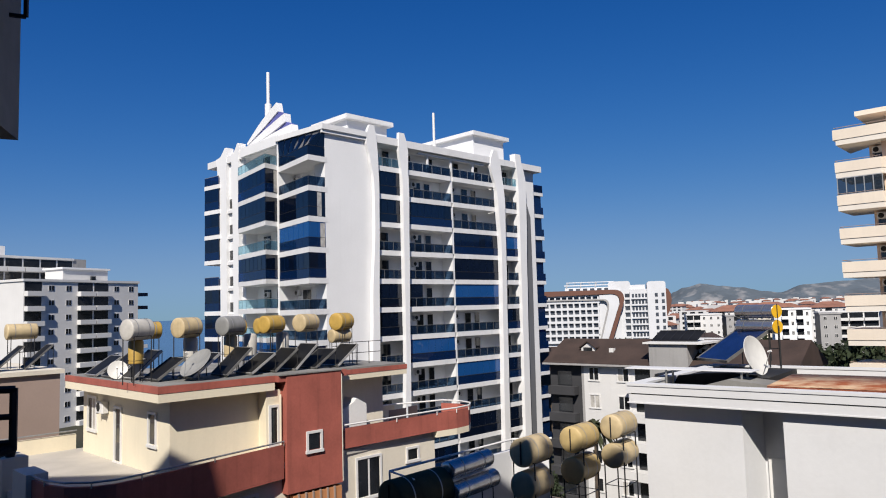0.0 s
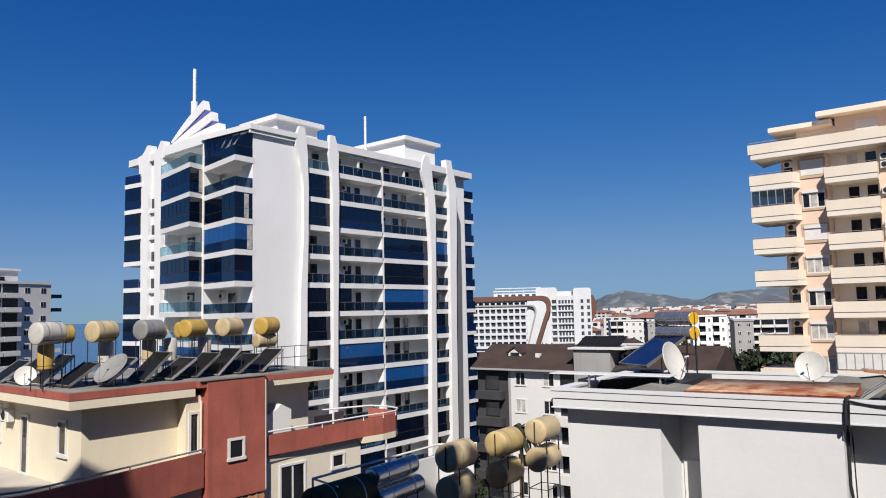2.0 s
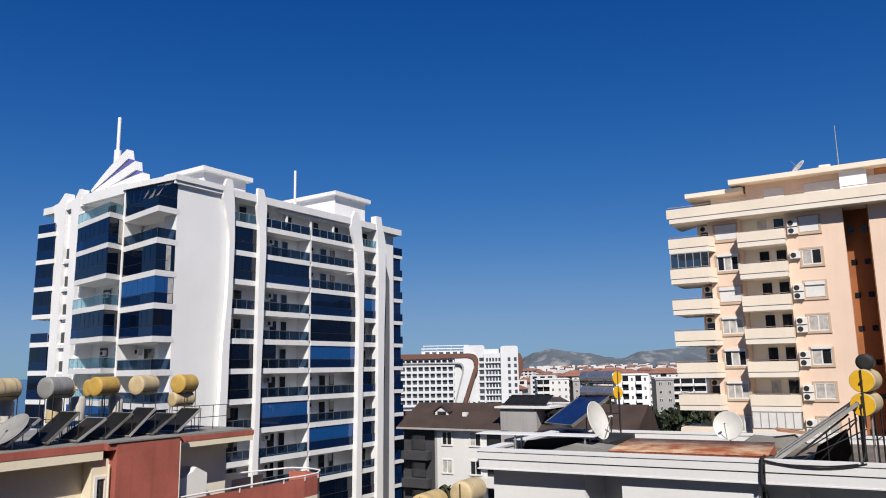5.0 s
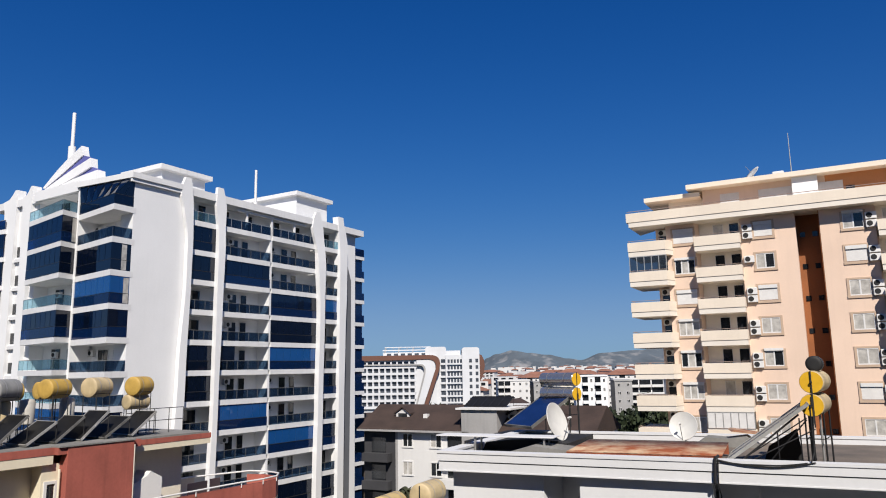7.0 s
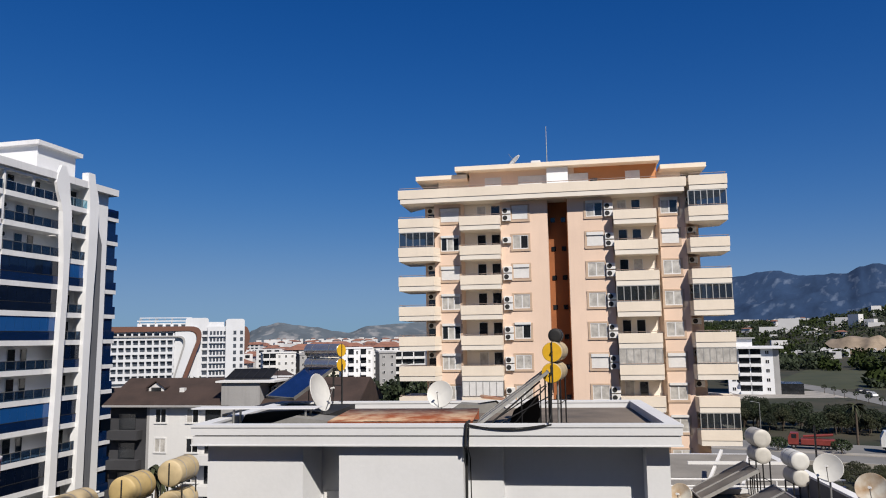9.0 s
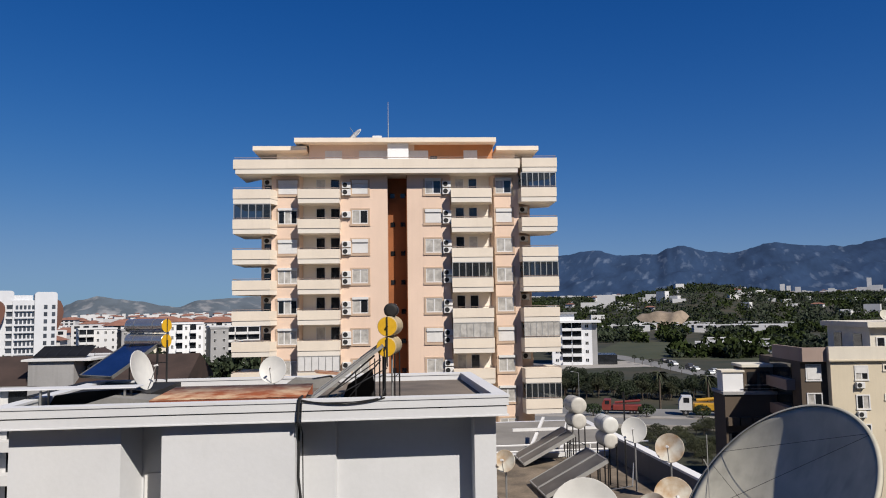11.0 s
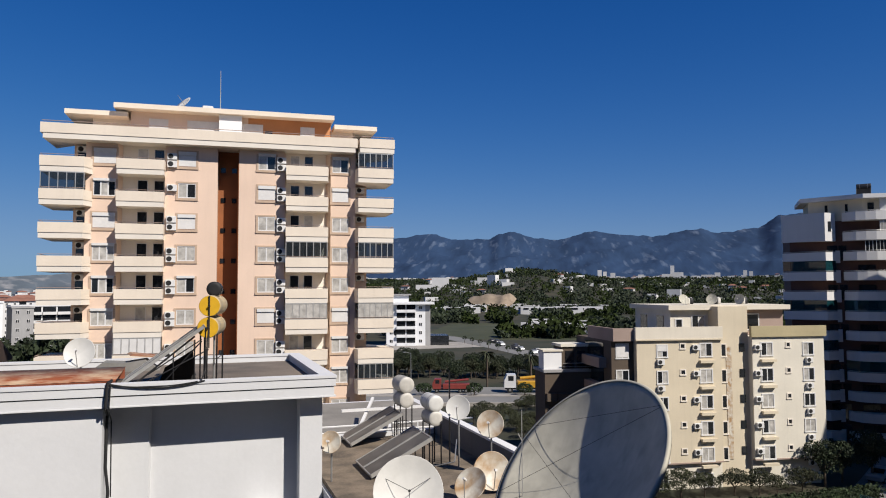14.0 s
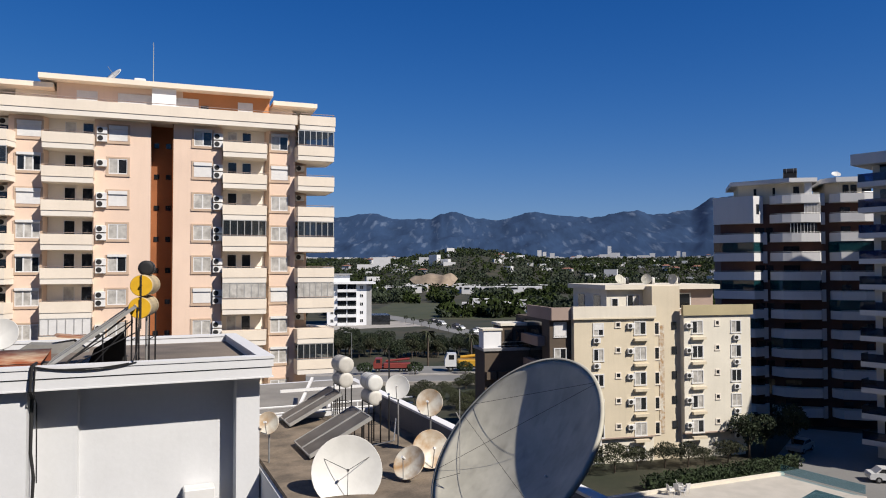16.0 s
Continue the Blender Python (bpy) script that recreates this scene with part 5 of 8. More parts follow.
# ---- roof with the dishes, right of the white house ----
dr = thing("dish_roof_house", WR_O, WR_A, "flat-roofed house with a worn brown roof and white parapet", "building")
part("wall", G().box(15.1, 21.2, -16, 7.2, 0, 15.75), M_WHITE2, dr)
part("roof_surface", G().box(15.2, 21.0, -15.8, 7.0, 15.75, 15.9), M_ROOF2, dr, "worn grey-brown roof screed")
part("parapet", G().box(20.95, 21.15, -15.9, 7.2, 15.75, 16.75), M_WHITE2, dr)
# thin dark sheet carries the shade on the parapet's inner side
part("parapet_shade_face", G().box(20.92, 20.95, -15.8, 7.0, 15.9, 16.75), M_BAND, dr, "inner face with its shade put into the grey")
part("coping", G().box(20.88, 21.22, -15.9, 7.2, 16.75, 16.83), M_WHITE, dr, "white coping")
part("parapet", G().box(15.4, 20.95, 7.0, 7.2, 15.75, 16.1), M_WHITE2, dr)
lh = thing("low_white_house", (WR_O[0], WR_O[1], -1.2), WR_A, "low white house with a pipe rail on its roof edge", "building")
part("wall", G().box(13.0, 25.0, 13.0, 24, 0, 15.6), M_WHITE2, lh)
part("roof_edge", G().box(12.8, 25.2, 12.8, 24.2, 15.6, 15.95), M_WHITE2, lh)
part("roof_surface", G().box(13.3, 24.7, 13.3, 23.7, 15.95, 15.98), M_PAVE2, lh, "bare grey roof")
part("pipe_rail", G().rod((13, 13.1, 16.5), (25, 13.1, 16.5), 0.05, 6).rod((13, 13.1, 16.2), (25, 13.1, 16.2), 0.04, 6).rod((16, 13.1, 15.9), (16, 13.1, 16.5), 0.04, 6).rod((19, 13.1, 15.9), (19, 13.1, 16.5), 0.04, 6).rod((22, 13.1, 15.9), (22, 13.1, 16.5), 0.04, 6), M_PVC, lh)
part("pergola_beam", G().rod((19.0, 13.4, 16.2), (20.6, 17.0, 17.2), 0.1, 4).rod((20.6, 13.4, 16.2), (22.0, 17.0, 17.2), 0.1, 4).rod((18.5, 15.2, 16.9), (23.5, 15.2, 16.9), 0.1, 4), M_PVC, lh)

RZ = 15.9
cam_dir = lambda p: Vector((0.7 - p[0], 0.2 - p[1], 0))


def roof_dish(p, r, mat_, label, off=0.0, up=0.3, **kw):
    d = cam_dir(p).normalized()
    a = math.atan2(d.y, d.x) + radians(off)
    return satellite_dish("satellite_dish", p, r, (math.cos(a), math.sin(a), up), mat_, RZ, label, **kw)


roof_dish((22.19, 13.0, 17.91), 0.41, M_DISH, "plain white satellite dish on a roof pole", -10)
roof_dish((21.85, 11.56, 17.55), 0.44, M_DISHR, "white satellite dish with brown rust stains", -12)
roof_dish((20.09, 10.61, 16.52), 0.56, M_DISHR, "large white satellite dish with rust at its rim", 15, depth=0.22)
roof_dish((18.94, 10.63, 16.35), 0.50, M_DISHR, "tilted rust-stained satellite dish on a roof", -35, 0.7, depth=0.22)
roof_dish((17.14, 11.62, 16.45), 0.95, M_DISH, "wide white satellite dish with a wire feed mount", 5, 0.35, depth=0.18, pole_r=0.05, tripod=True)
roof_dish((18.45, 15.5, 17.15), 0.34, M_DISHR, "small faded satellite dish by a white wall", -20)

# heaters with round white drum ends
for p, r, lab in (((24.53, 16.76, 18.17), 0.33, "cream"), ((21.79, 13.64, 18.05), 0.285, "white")):
    h = thing("solar_water_heater", (0, 0, 0), 0, lab + " solar heater drums with tilted collector on a roof", "solar heater", "solar heaters on the roofs")
    p = Vector(p)
    ax = (-cam_dir(p)).normalized()
    ax = Vector((ax.x * 0.94 - ax.y * 0.34, ax.y * 0.94 + ax.x * 0.34, 0))
    m = M_DISH if lab == "white" else M_TANKW
    drum(h, "drum", p, ax, r, 0.95, m)
    drum(h, "drum", p - Vector((0, 0, 2 * r - 0.06)), ax, r * 0.92, 0.9, M_TANKW)
    stand(h, p - Vector((0, 0, 2 * r - 0.06)), ax, r, 0.9, RZ if lab == "white" else 15.9)
    fo = Vector((19.96, 15.35, RZ + 0.06)) if lab == "white" else Vector((23.22, 18.78, RZ + 0.06))
    to = Vector((1.5, -1.2))
    side = Vector((1.2, 1.5, 0)).normalized()
    wide = 1.08 if lab == "white" else 0.92
    for k in (-0.5, 0.5):
        collector(h, fo + side * k * wide, to, wide - 0.03, 2.35, 27, M_PANELG, "grey glazed collector with a pale frame", 0.12, M_ALU)
solo("roof_pipe", G().tube([(21.9, 12.9, 16.9), (20.6, 12.2, 16.5), (20.3, 13.3, 16.2), (19.6, 13.6, 15.93)], 0.02, 6), M_STEEL, "thin pipe running across a flat roof", "pipe")
solo("cable_pole", G().rod((0, 0, 0), (0, 0, 3.2), 0.03, 6), M_DARK, "thin dark pole standing on a flat roof", "pole", at=(22.6, 13.6, 15.9))

# very large grey dish close by, panels joined by seams, with crossing guy wires
BD_C, BD_R, BD_N = Vector((14.06, 5.55, 18.48)), 2.10, Vector((-0.641, 0.412, 0.647)).normalized()


def big_dish():
    t = thing("large_satellite_dish", BD_C, 0, "very large weathered grey satellite dish crossed by guy wires", "satellite dish")
    m = BD_N.to_track_quat("Z", "Y").to_matrix().to_4x4()
    n, k, depth = 96, 18, 0.255
    prof = [(max(0.001, BD_R * i / k), depth * BD_R * ((i / k) ** 2) - depth * BD_R) for i in range(k + 1)]
    back = [(a, h - 0.03) for a, h in prof[::-1]]
    part("reflector", G().lathe(prof + back, n, m), M_DISHB, t)
    part("rim", G().lathe([(BD_R - 0.01, 0.015), (BD_R + 0.03, 0.02), (BD_R + 0.05, -0.03), (BD_R + 0.02, -0.09), (BD_R - 0.01, -0.06)], n, m), M_DISHB, t, "pale rolled rim")
    across = Vector((0, 0, 1)).cross(BD_N).normalized()
    along = BD_N.cross(across)
    on_rim = lambda a, b: across * a + along * b + BD_N * 0.012
    for p, q in (((-2.0, 0.60), (1.21, 1.72)), ((-1.80, -1.05), (1.24, 1.70)), ((-2.07, 0.28), (1.80, -1.05)), ((-1.66, -1.28), (-0.98, -0.91))):
        part("guy_wire", G().rod(on_rim(*p), on_rim(*q), 0.0045, 5), M_DARK, t)
    foot = on_rim(-0.98, -0.91)
    part("feed_rod", G().rod(foot, foot + Vector((0, 0, 1.72)), 0.009, 5).rod(foot + Vector((0, 0, 1.1)), foot + Vector((-0.05, 0.06, 1.25)), 0.012, 5), M_ALU, t)
    bolt = across * 0.86 + along * -0.2 - BD_N * (depth * BD_R * 0.79)
    part("bolt", G().rod(bolt, bolt + BD_N * 0.06, 0.018, 8), M_PVC, t)
    hub = m @ Vector((0, 0, -depth * BD_R - 0.05))
    part("mount", G().rod(hub, hub - BD_N * 0.35, 0.18, 12).rod(hub - BD_N * 0.3, Vector((hub.x, hub.y, 0)) + Vector((0.2, -0.2, 15.9 - BD_C.z)), 0.10, 12), M_STEEL, t)
    for a in (0.4, 1.3, 2.2):
        q = m @ Vector((BD_R * 0.8 * math.cos(a), BD_R * 0.8 * math.sin(a), -0.25 * BD_R * 0.5))
        part("back_strut", G().rod(q, hub - BD_N * 0.25, 0.02, 5), M_STEEL, t)
    return t


big_dish()
db = thing("near_annex", WR_O, WR_A, "flat roof of a low annex beside the balcony", "building")
part("wall", G().box(12.0, 15.0, -22, -5.0, 0, 15.6), M_WHITE2, db)
part("roof_surface", G().box(12.0, 15.06, -22, -5.0, 15.6, 15.88), M_ROOF, db)

# ---- beige apartment house ----
BG_O, BG_A = (79.2, 24.0), -49


def beige_house():
    t = thing("beige_apartment_house", BG_O, BG_A, "six-storey beige rendered apartment house with many small windows", "building")
    part("main_wall", G().box(0, 10.0, 0, 13, 2.9, 16.4), M_BEIGE, t)
    part("main_wall", G().box(13.6, 22.5, -0.3, 13, 3.0, 16.6), M_BEIGE2, t)
    part("stair_wall", G().box(10.0, 13.6, 0.5, 13, 0, 20.0), M_BEIGE, t)
    part("ground_floor", G().box(0.3, 10.0, 0.35, 13, 0, 2.9), M_BEIGE2, t)
    part("ground_floor", G().box(13.6, 22.0, 0.2, 13, 0, 3.0), M_BEIGE2, t)
    part("drip_edge", G().box(-0.05, 10.0, -0.08, 0.3, 2.82, 2.96).box(13.6, 22.6, -0.38, 0.2, 2.92, 3.06), M_MAUVE, t)
    part("parapet", G().box(-0.2, 10.1, -0.25, 0.2, 16.4, 17.8), M_CREAM2, t)
    part("parapet", G().box(13.4, 22.7, -0.55, -0.1, 16.6, 17.8), M_OLIVE, t, "ochre painted parapet")
    part("parapet_drip", G().box(-0.2, 10.1, -0.3, -0.2, 16.35, 16.5), M_BEIGE, t)
    part("top_floor", G().box(5.3, 10.0, 2.6, 12, 16.4, 19.6), M_BEIGE2, t)
    part("roof_terrace", G().box(0.0, 5.3, 0.2, 12, 16.4, 16.55), M_PAVE2, t, "bare roof terrace")
    part("top_floor", G().box(13.6, 19.6, 2.8, 11, 16.6, 19.6), M_MAUVE, t)
    part("flat_roof", G().box(4.8, 20.0, 1.9, 12.6, 19.6, 20.15), M_CREAM2, t)
    part("side_parapet", G().box(-2.6, -0.2, 0.2, 0.6, 16.3, 17.7).box(-2.6, -2.3, 0.6, 8, 16.3, 17.7), M_MAUVE, t)
    # the wing's shade is put into its brown
    part("side_wing", G().box(-2.6, 0, 0.8, 12, 0, 16.3), M_SHADEBRN, t, "brown side wing with its shade put into the colour")
    for k in range(6):
        z = 14.55 - 2.87 * k
        y = 0.0 if k < 5 else 0.35
        yr = -0.3 if k < 5 else 0.2
        small_window(t, 2.4, 3.5, y, z, z + 1.25, 2)
        small_window(t, 5.15, 5.6, y, z + 0.9, z + 1.35, 1, M_IVORY)
        w = small_window(t, 7.5, 8.8, y, z, z + 1.35, 2)
        if k < 5:
            part("ledge", G().box(7.3, 9.1, -0.45, 0.0, z - 0.75, z - 0.45), M_BEIGE, w)
            small_window(t, 10.3, 10.8, 0.5, z - 0.1, z + 1.2, 1, M_IVORY)
            part("stair_slot", G().box(12.5, 13.1, 0.42, 0.52, z + 0.4, z + 1.3), M_WINDK, t)
        if k < 5:
            w = small_window(t, 14.7, 16.0, yr, z, z + 1.35, 2)
            part("ledge", G().box(14.5, 16.3, yr - 0.45, yr, z - 0.75, z - 0.45), M_BEIGE, w)
        small_window(t, 17.8, 18.2, yr, z + 0.9, z + 1.35, 1, M_IVORY)
        small_window(t, 19.9, 21.1, yr, z, z + 1.3, 2)
        if k % 3 == 0:
            part("roller_shutter", G().box(2.42, 3.48, y - 0.06, y - 0.02, z + 0.6, z + 1.25), M_SHUT, t, "half-closed white shutter")
    part("peeling_plaster", G().box(10.85, 11.5, 0.44, 0.51, 3, 15.5), M_DISHR, t, "stained strip of peeling plaster")
    small_window(t, 6.0, 6.7, 2.6, 17.2, 18.5, 1)
    small_window(t, 8.0, 9.5, 2.6, 17.5, 18.9, 2)
    for y in (4.2, 8.6):
        part("terrace_door", G().box(5.22, 5.32, y, y + 1.7, 16.6, 18.9), M_WINDK, t)
    # shaded side wing: windows to the front, balconies along the side
    for k in range(5):
        z = 14.45 - 2.87 * k
        small_window(t, -2.0, -0.7, 0.8, z, z + 1.45, 2)
        if k == 0:
            part("roller_shutter", G().box(-1.98, -0.72, 0.72, 0.78, z + 0.05, z + 1.42), M_SHUT, t, "closed white shutter")
        b = part("side_balcony", G().box(-3.5, -2.62, 2.2, 9.5, z - 1.2, z - 0.1), M_MAUVE, t, "shaded balcony parapet")
        # dark sheet stands in for the shaded opening behind the parapet
        part("balcony_door", G().box(-2.66, -2.61, 3.0, 8.8, z - 0.1, z + 1.5), M_WINDK, b)
    small_window(t, 14.6, 16.4, 2.8, 17.3, 19.0, 1)
    return t


beige_house()
for k in range(6):
    z = 14.55 - 2.87 * k
    yy = 0.0 if k < 5 else 0.35
    put_ac(BG_O, BG_A, 6.9, yy, z + 0.7)
    put_ac(BG_O, BG_A, 2.7, yy, z - 0.85)
    if k < 5:
        put_ac(BG_O, BG_A, 14.2, -0.3, z + 0.6)
    put_ac(BG_O, BG_A, 20.5, -0.3 if k < 5 else 0.2, z - 0.9)
for i in range(9):
    p = world_of(BG_O, BG_A, 8.0 + i * 1.2, 4.5 + (i % 3) * 1.4, 20.75)
    if i % 3 == 0:
        satellite_dish("satellite_dish", p, 0.62, (-0.6 - 0.15 * i, -0.6 + 0.2 * i, 0.4), M_DISHB, 20.15, "greyish satellite dish on a distant flat roof")
    else:
        t = thing("water_tank", p, 0, "pale roof water tank on a beige house", "water tank", "water tanks on the roofs")
        part("drum", G().lathe([(0.001, -0.6), (0.3, -0.6), (0.32, -0.5), (0.32, 0.1), (0.22, 0.2), (0.001, 0.22)], 14), M_TANKW if i % 2 else M_DARK, t)
        part("lid", G().rod((0, 0, 0.2), (0, 0, 0.27), 0.12, 10), M_PVC, t)

# stepped terrace house beside it
sh = thing("stepped_house", world_of(BG_O, BG_A, -2.7, 3, 0), BG_A, "stepped house coloured dark for its shade, with a white stair head", "building")
# walls coloured dark in place of the shade on them
part("wall", G().box(-5.6, 0, 4, 8, 0, 12.3), M_SHADEBRN, sh)
part("upper_wall", G().box(-3.2, 0, 4.8, 8, 12.3, 15.2), M_SHADEBRN, sh)
part("roof_edge", G().box(-5.8, 0, 3.8, 8.2, 12.3, 12.6), M_DKFAC, sh)
part("roof_edge", G().box(-3.4, 0, 4.6, 8.2, 15.2, 15.5), M_BEIGE2, sh)
part("stair_head", G().box(-5.6, -3.4, 4.4, 6.4, 12.6, 14.7), M_WHITE, sh)
part("stair_head_cap", G().box(-5.75, -3.25, 4.25, 6.55, 14.7, 14.9), M_CREAM2, sh)
for x in (-2.8, -1.4):
    part("terrace_door", G().box(x, x + 1.0, 4.72, 4.82, 12.7, 14.7), M_WINDK, sh)
part("terrace_rail", G().box(-3.4, 0, 3.9, 3.98, 13.3, 13.36).box(-3.4, 0, 3.9, 3.98, 12.9, 12.94), M_ALU, sh)
for i in range(4):
    part("balcony", G().box(-5.5 + i * 1.35, -4.3 + i * 1.35, 3.4, 4.0, 9.0, 9.9), M_SHADEBRN, sh)
    part("window", G().box(-5.3 + i * 1.35, -4.4 + i * 1.35, 3.94, 4.02, 6.2, 8.2), M_WINDK, sh)

# ---- shaded tower with wrapped balconies ----
DK_O, DK_A = (110.3, 12.2), -80


def dark_tower():
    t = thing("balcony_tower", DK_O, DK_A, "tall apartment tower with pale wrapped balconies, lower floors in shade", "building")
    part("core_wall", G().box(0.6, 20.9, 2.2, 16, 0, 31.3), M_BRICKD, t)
    part("roof_slab", G().prism([(2.1, 3.0), (9.45, -0.3), (13.1, 0.3), (13.4, 2.0), (13.4, 12), (2.1, 12)], 34.12, 34.68), M_FACADE, t)
    part("roof_slab", G().prism([(13.78, 2.0), (15.36, 0.0), (18.7, 0.2), (20.8, 1.6), (20.8, 12), (13.78, 12)], 33.95, 34.6), M_FACADE, t)
    part("top_floor", G().prism([(3.2, 3.6), (9.6, 1.3), (12.6, 1.7), (12.6, 11), (3.2, 11)], 31.3, 34.12), M_BEIGE, t)
    part("top_floor", G().prism([(14.4, 2.4), (15.8, 1.2), (18.4, 1.4), (20.2, 2.4), (20.2, 11), (14.4, 11)], 31.3, 33.95), M_BEIGE, t)
    for x, y in ((5.2, 2.75), (7.6, 1.9), (10.2, 1.28), (16.4, 1.16), (17.4, 1.22), (18.9, 1.6)):
        part("top_window", G().box(x, x + 0.75, y, y + 0.3, 32.2, 33.6), M_WINDK, t)
    part("chimney", G().box(11.6, 12.5, 0.9, 1.7, 32.4, 34.12), M_FACADE, t)
    bay_a = [(-0.35, 2.5), (4.85, 0.2), (6.27, 1.6), (6.27, 3.2), (-0.35, 3.2)]
    bay_b = [(7.19, 1.6), (8.57, 0.2), (9.72, 0.0), (10.93, -0.05), (13.36, 0.45), (13.75, 1.5), (13.75, 3), (7.19, 3)]
    bay_c = [(14.84, 1.6), (15.89, 0.2), (18.84, 0.2), (21.08, 1.0), (21.3, 2.0), (21.3, 3), (14.84, 3)]
    inset = lambda poly: [(x * 0.985 + 0.05, y + 0.12) for x, y in poly]
    for k in range(12):
        z = 31.3 - 2.70 * k
        for i, poly in enumerate((bay_a, bay_b, bay_c)):
            if i == 0 and k == 1:
                continue
            b = part("balcony", G().prism(poly, z - (2.8 if i == 0 and k == 0 else 0.1), z + 1.08), M_FACADE, t)
            if i == 0 and k == 0:
                for j in range(9):
                    x, y = 0.15 + j * 0.52, 2.28 - j * 0.23
                    part("pane", G().prism([(x, y), (x + 0.40, y - 0.177), (x + 0.40, y - 0.08), (x, y + 0.097)], z - 1.65, z + 0.05), M_WINDK, b)
                part("pane", G().prism([(5.3, 0.59), (5.7, 0.98), (5.6, 1.08), (5.2, 0.69)], z - 1.5, z - 0.1), M_WINDK, b)
                continue
            part("hand_rail", G().tube([(x, y, z + 1.2) for x, y in poly[:-2]], 0.03, 5), M_ALU, b)
            part("wing_wall", G().prism([(poly[-3][0] - 0.05, poly[-3][1]), (poly[-3][0] + 0.55, poly[-3][1] + 0.45), (poly[-3][0] + 0.55, poly[-3][1] + 0.6), (poly[-3][0] - 0.05, poly[-3][1] + 0.15)], z - 0.4, z + 1.3), M_FACADE, b)
            if (i, k) in ((0, 3), (0, 5), (0, 7), (2, 3), (2, 6), (1, 5), (1, 8)):
                part("glazing", G().prism(inset(poly), z + 1.08, z + 2.58), M_TEALGL, b, "teal tinted glazing")
            elif (i, k) in ((1, 1), (1, 2)):
                x0 = 11.4 if k == 1 else 9.6
                for j in range(5 if k == 1 else 8):
                    x = x0 + j * 0.43
                    y = 0.2 + max(0.0, x - 10.9) * 0.2
                    part("post", G().box(x, x + 0.07, y, y + 0.08, z + 1.08, z + 2.55), M_PVC, b)
                    part("pane", G().box(x + 0.07, x + 0.43, y + 0.03, y + 0.06, z + 1.08, z + 2.5), M_CURT if k == 1 else M_WINDK, b)
            else:
                x0, x1 = poly[1][0], poly[2][0]
                part("balcony_door", G().box(x0 + 0.4, x0 + 1.6, 2.1, 2.22, z - 0.05, z + 2.0), M_WINDK, b)
                part("balcony_door", G().box(x1 + 0.4, x1 + 1.3, 2.1, 2.22, z - 0.05, z + 2.0), M_WINDK, b)
    return t


dark_tower()
p = world_of(DK_O, DK_A, 11, 3, 34.68)
hd_ = thing("solar_water_heater", p, 0, "dark solar heater on a distant tower roof", "solar heater", "solar heaters on the roofs")
drum(hd_, "drum", (0, 0, 1.3), (0, 1, 0), 0.45, 1.8, M_DARK)
stand(hd_, (0, 0, 1.3), (0, 1, 0), 0.45, 1.8, 0)
collector(hd_, (-1.6, 0.9, 0.1), (1, 0), 1.8, 2.0, 35, M_PANELD)
satellite_dish("satellite_dish", world_of(DK_O, DK_A, 16, 3, 35.3), 0.6, (-0.6, -0.2, 0.8), M_DISH, 34.6, "white satellite dish on a distant tower roof")

# ---- blue-railed tower ----
ed = thing("blue_railed_tower", (97.6, -4.5), -114, "white apartment tower with blue glass balcony rails", "building")
part("core_wall", G().box(1.2, 28, 1.8, 11, 0, 34.1), M_FACADE, ed)
# unseen rear block with slab, outlined to throw the shadow edge on balcony_tower
part("rear_shadow_caster", G().prism([(1.2, 11.0), (0.6, 13.2), (1.6, 14.0), (6.4, 17.4), (8.0, 24.0), (28, 24), (28, 11)], 0, 36.0), M_FACADE, ed)
part("roof_slab", G().prism([(0.9, 12.2), (0.5, 13.3), (1.4, 14.2), (6.3, 17.6), (7.8, 24.2), (28.2, 24.2), (28.2, 12.2)], 36.0, 36.4), M_FACADE, ed)
part("roof_slab", G().box(-0.4, 29, -0.3, 12, 34.1, 35.4), M_FACADE, ed)
for k in range(11):
    z = 31.7 - 2.98 * k
    b = part("balcony", G().box(0.2, 26, 0, 2.2, z - 0.2, z + 0.4), M_FACADE, ed)
    part("rail_glass", G().box(0.25, 26, 0.04, 0.07, z + 0.4, z + 1.35).box(0.22, 0.26, 0.05, 2.0, z + 0.4, z + 1.35), M_BLUEGL if k < 4 else M_RAILGL, b, "blue glass")
    part("balcony_door", G().box(2.0, 3.6, 1.7, 1.82, z + 0.4, z + 2.5), M_WINDK, b)

# ---- own building behind the camera ----
own = thing("own_apartment_house", (0, 0, 0), 0, "unseen apartment house behind the viewer, sized to cast shade", "building")
# unseen blocks, edges and heights set to cast shadows and block sky light
part("wall", G().box(-40, -15.3, -18, -1.5, 0, 47.7), M_OWN, own)
part("wall", G().box(-15.3, -1.2, -18, -1.5, 0, 40.2), M_OWN, own)
part("wall", G().box(-1.2, 1.5, -18, -3.4, 0, 42.3), M_OWN, own)
part("wall", G().box(1.5, 7.5, -18, -3.4, 0, 33), M_OWN, own)
part("wall", G().box(7.5, 16, -18, -3.4, 0, 25.5), M_OWN, own)
part("balcony_slab", G().box(-1.2, 1.3, -3.2, 0.0, 20.15, 20.35), M_GREY, own)
part("balcony_wall", G().box(-1.2, 1.3, -3.4, -3.2, 20.35, 23.0), M_OWN, own)
# added out of view to screen sky light; no such block is known
far_side = thing("neighbouring_block", (0, 0, 0), 0, "unseen block added to screen sky light from the shaded tower", "building")
part("wall", G().box(24, 62, -42, -9, 0, 41), M_OWN, far_side)
part("roof_edge", G().box(23.7, 62.3, -42.3, -8.7, 41, 41.6), M_OWN, far_side)
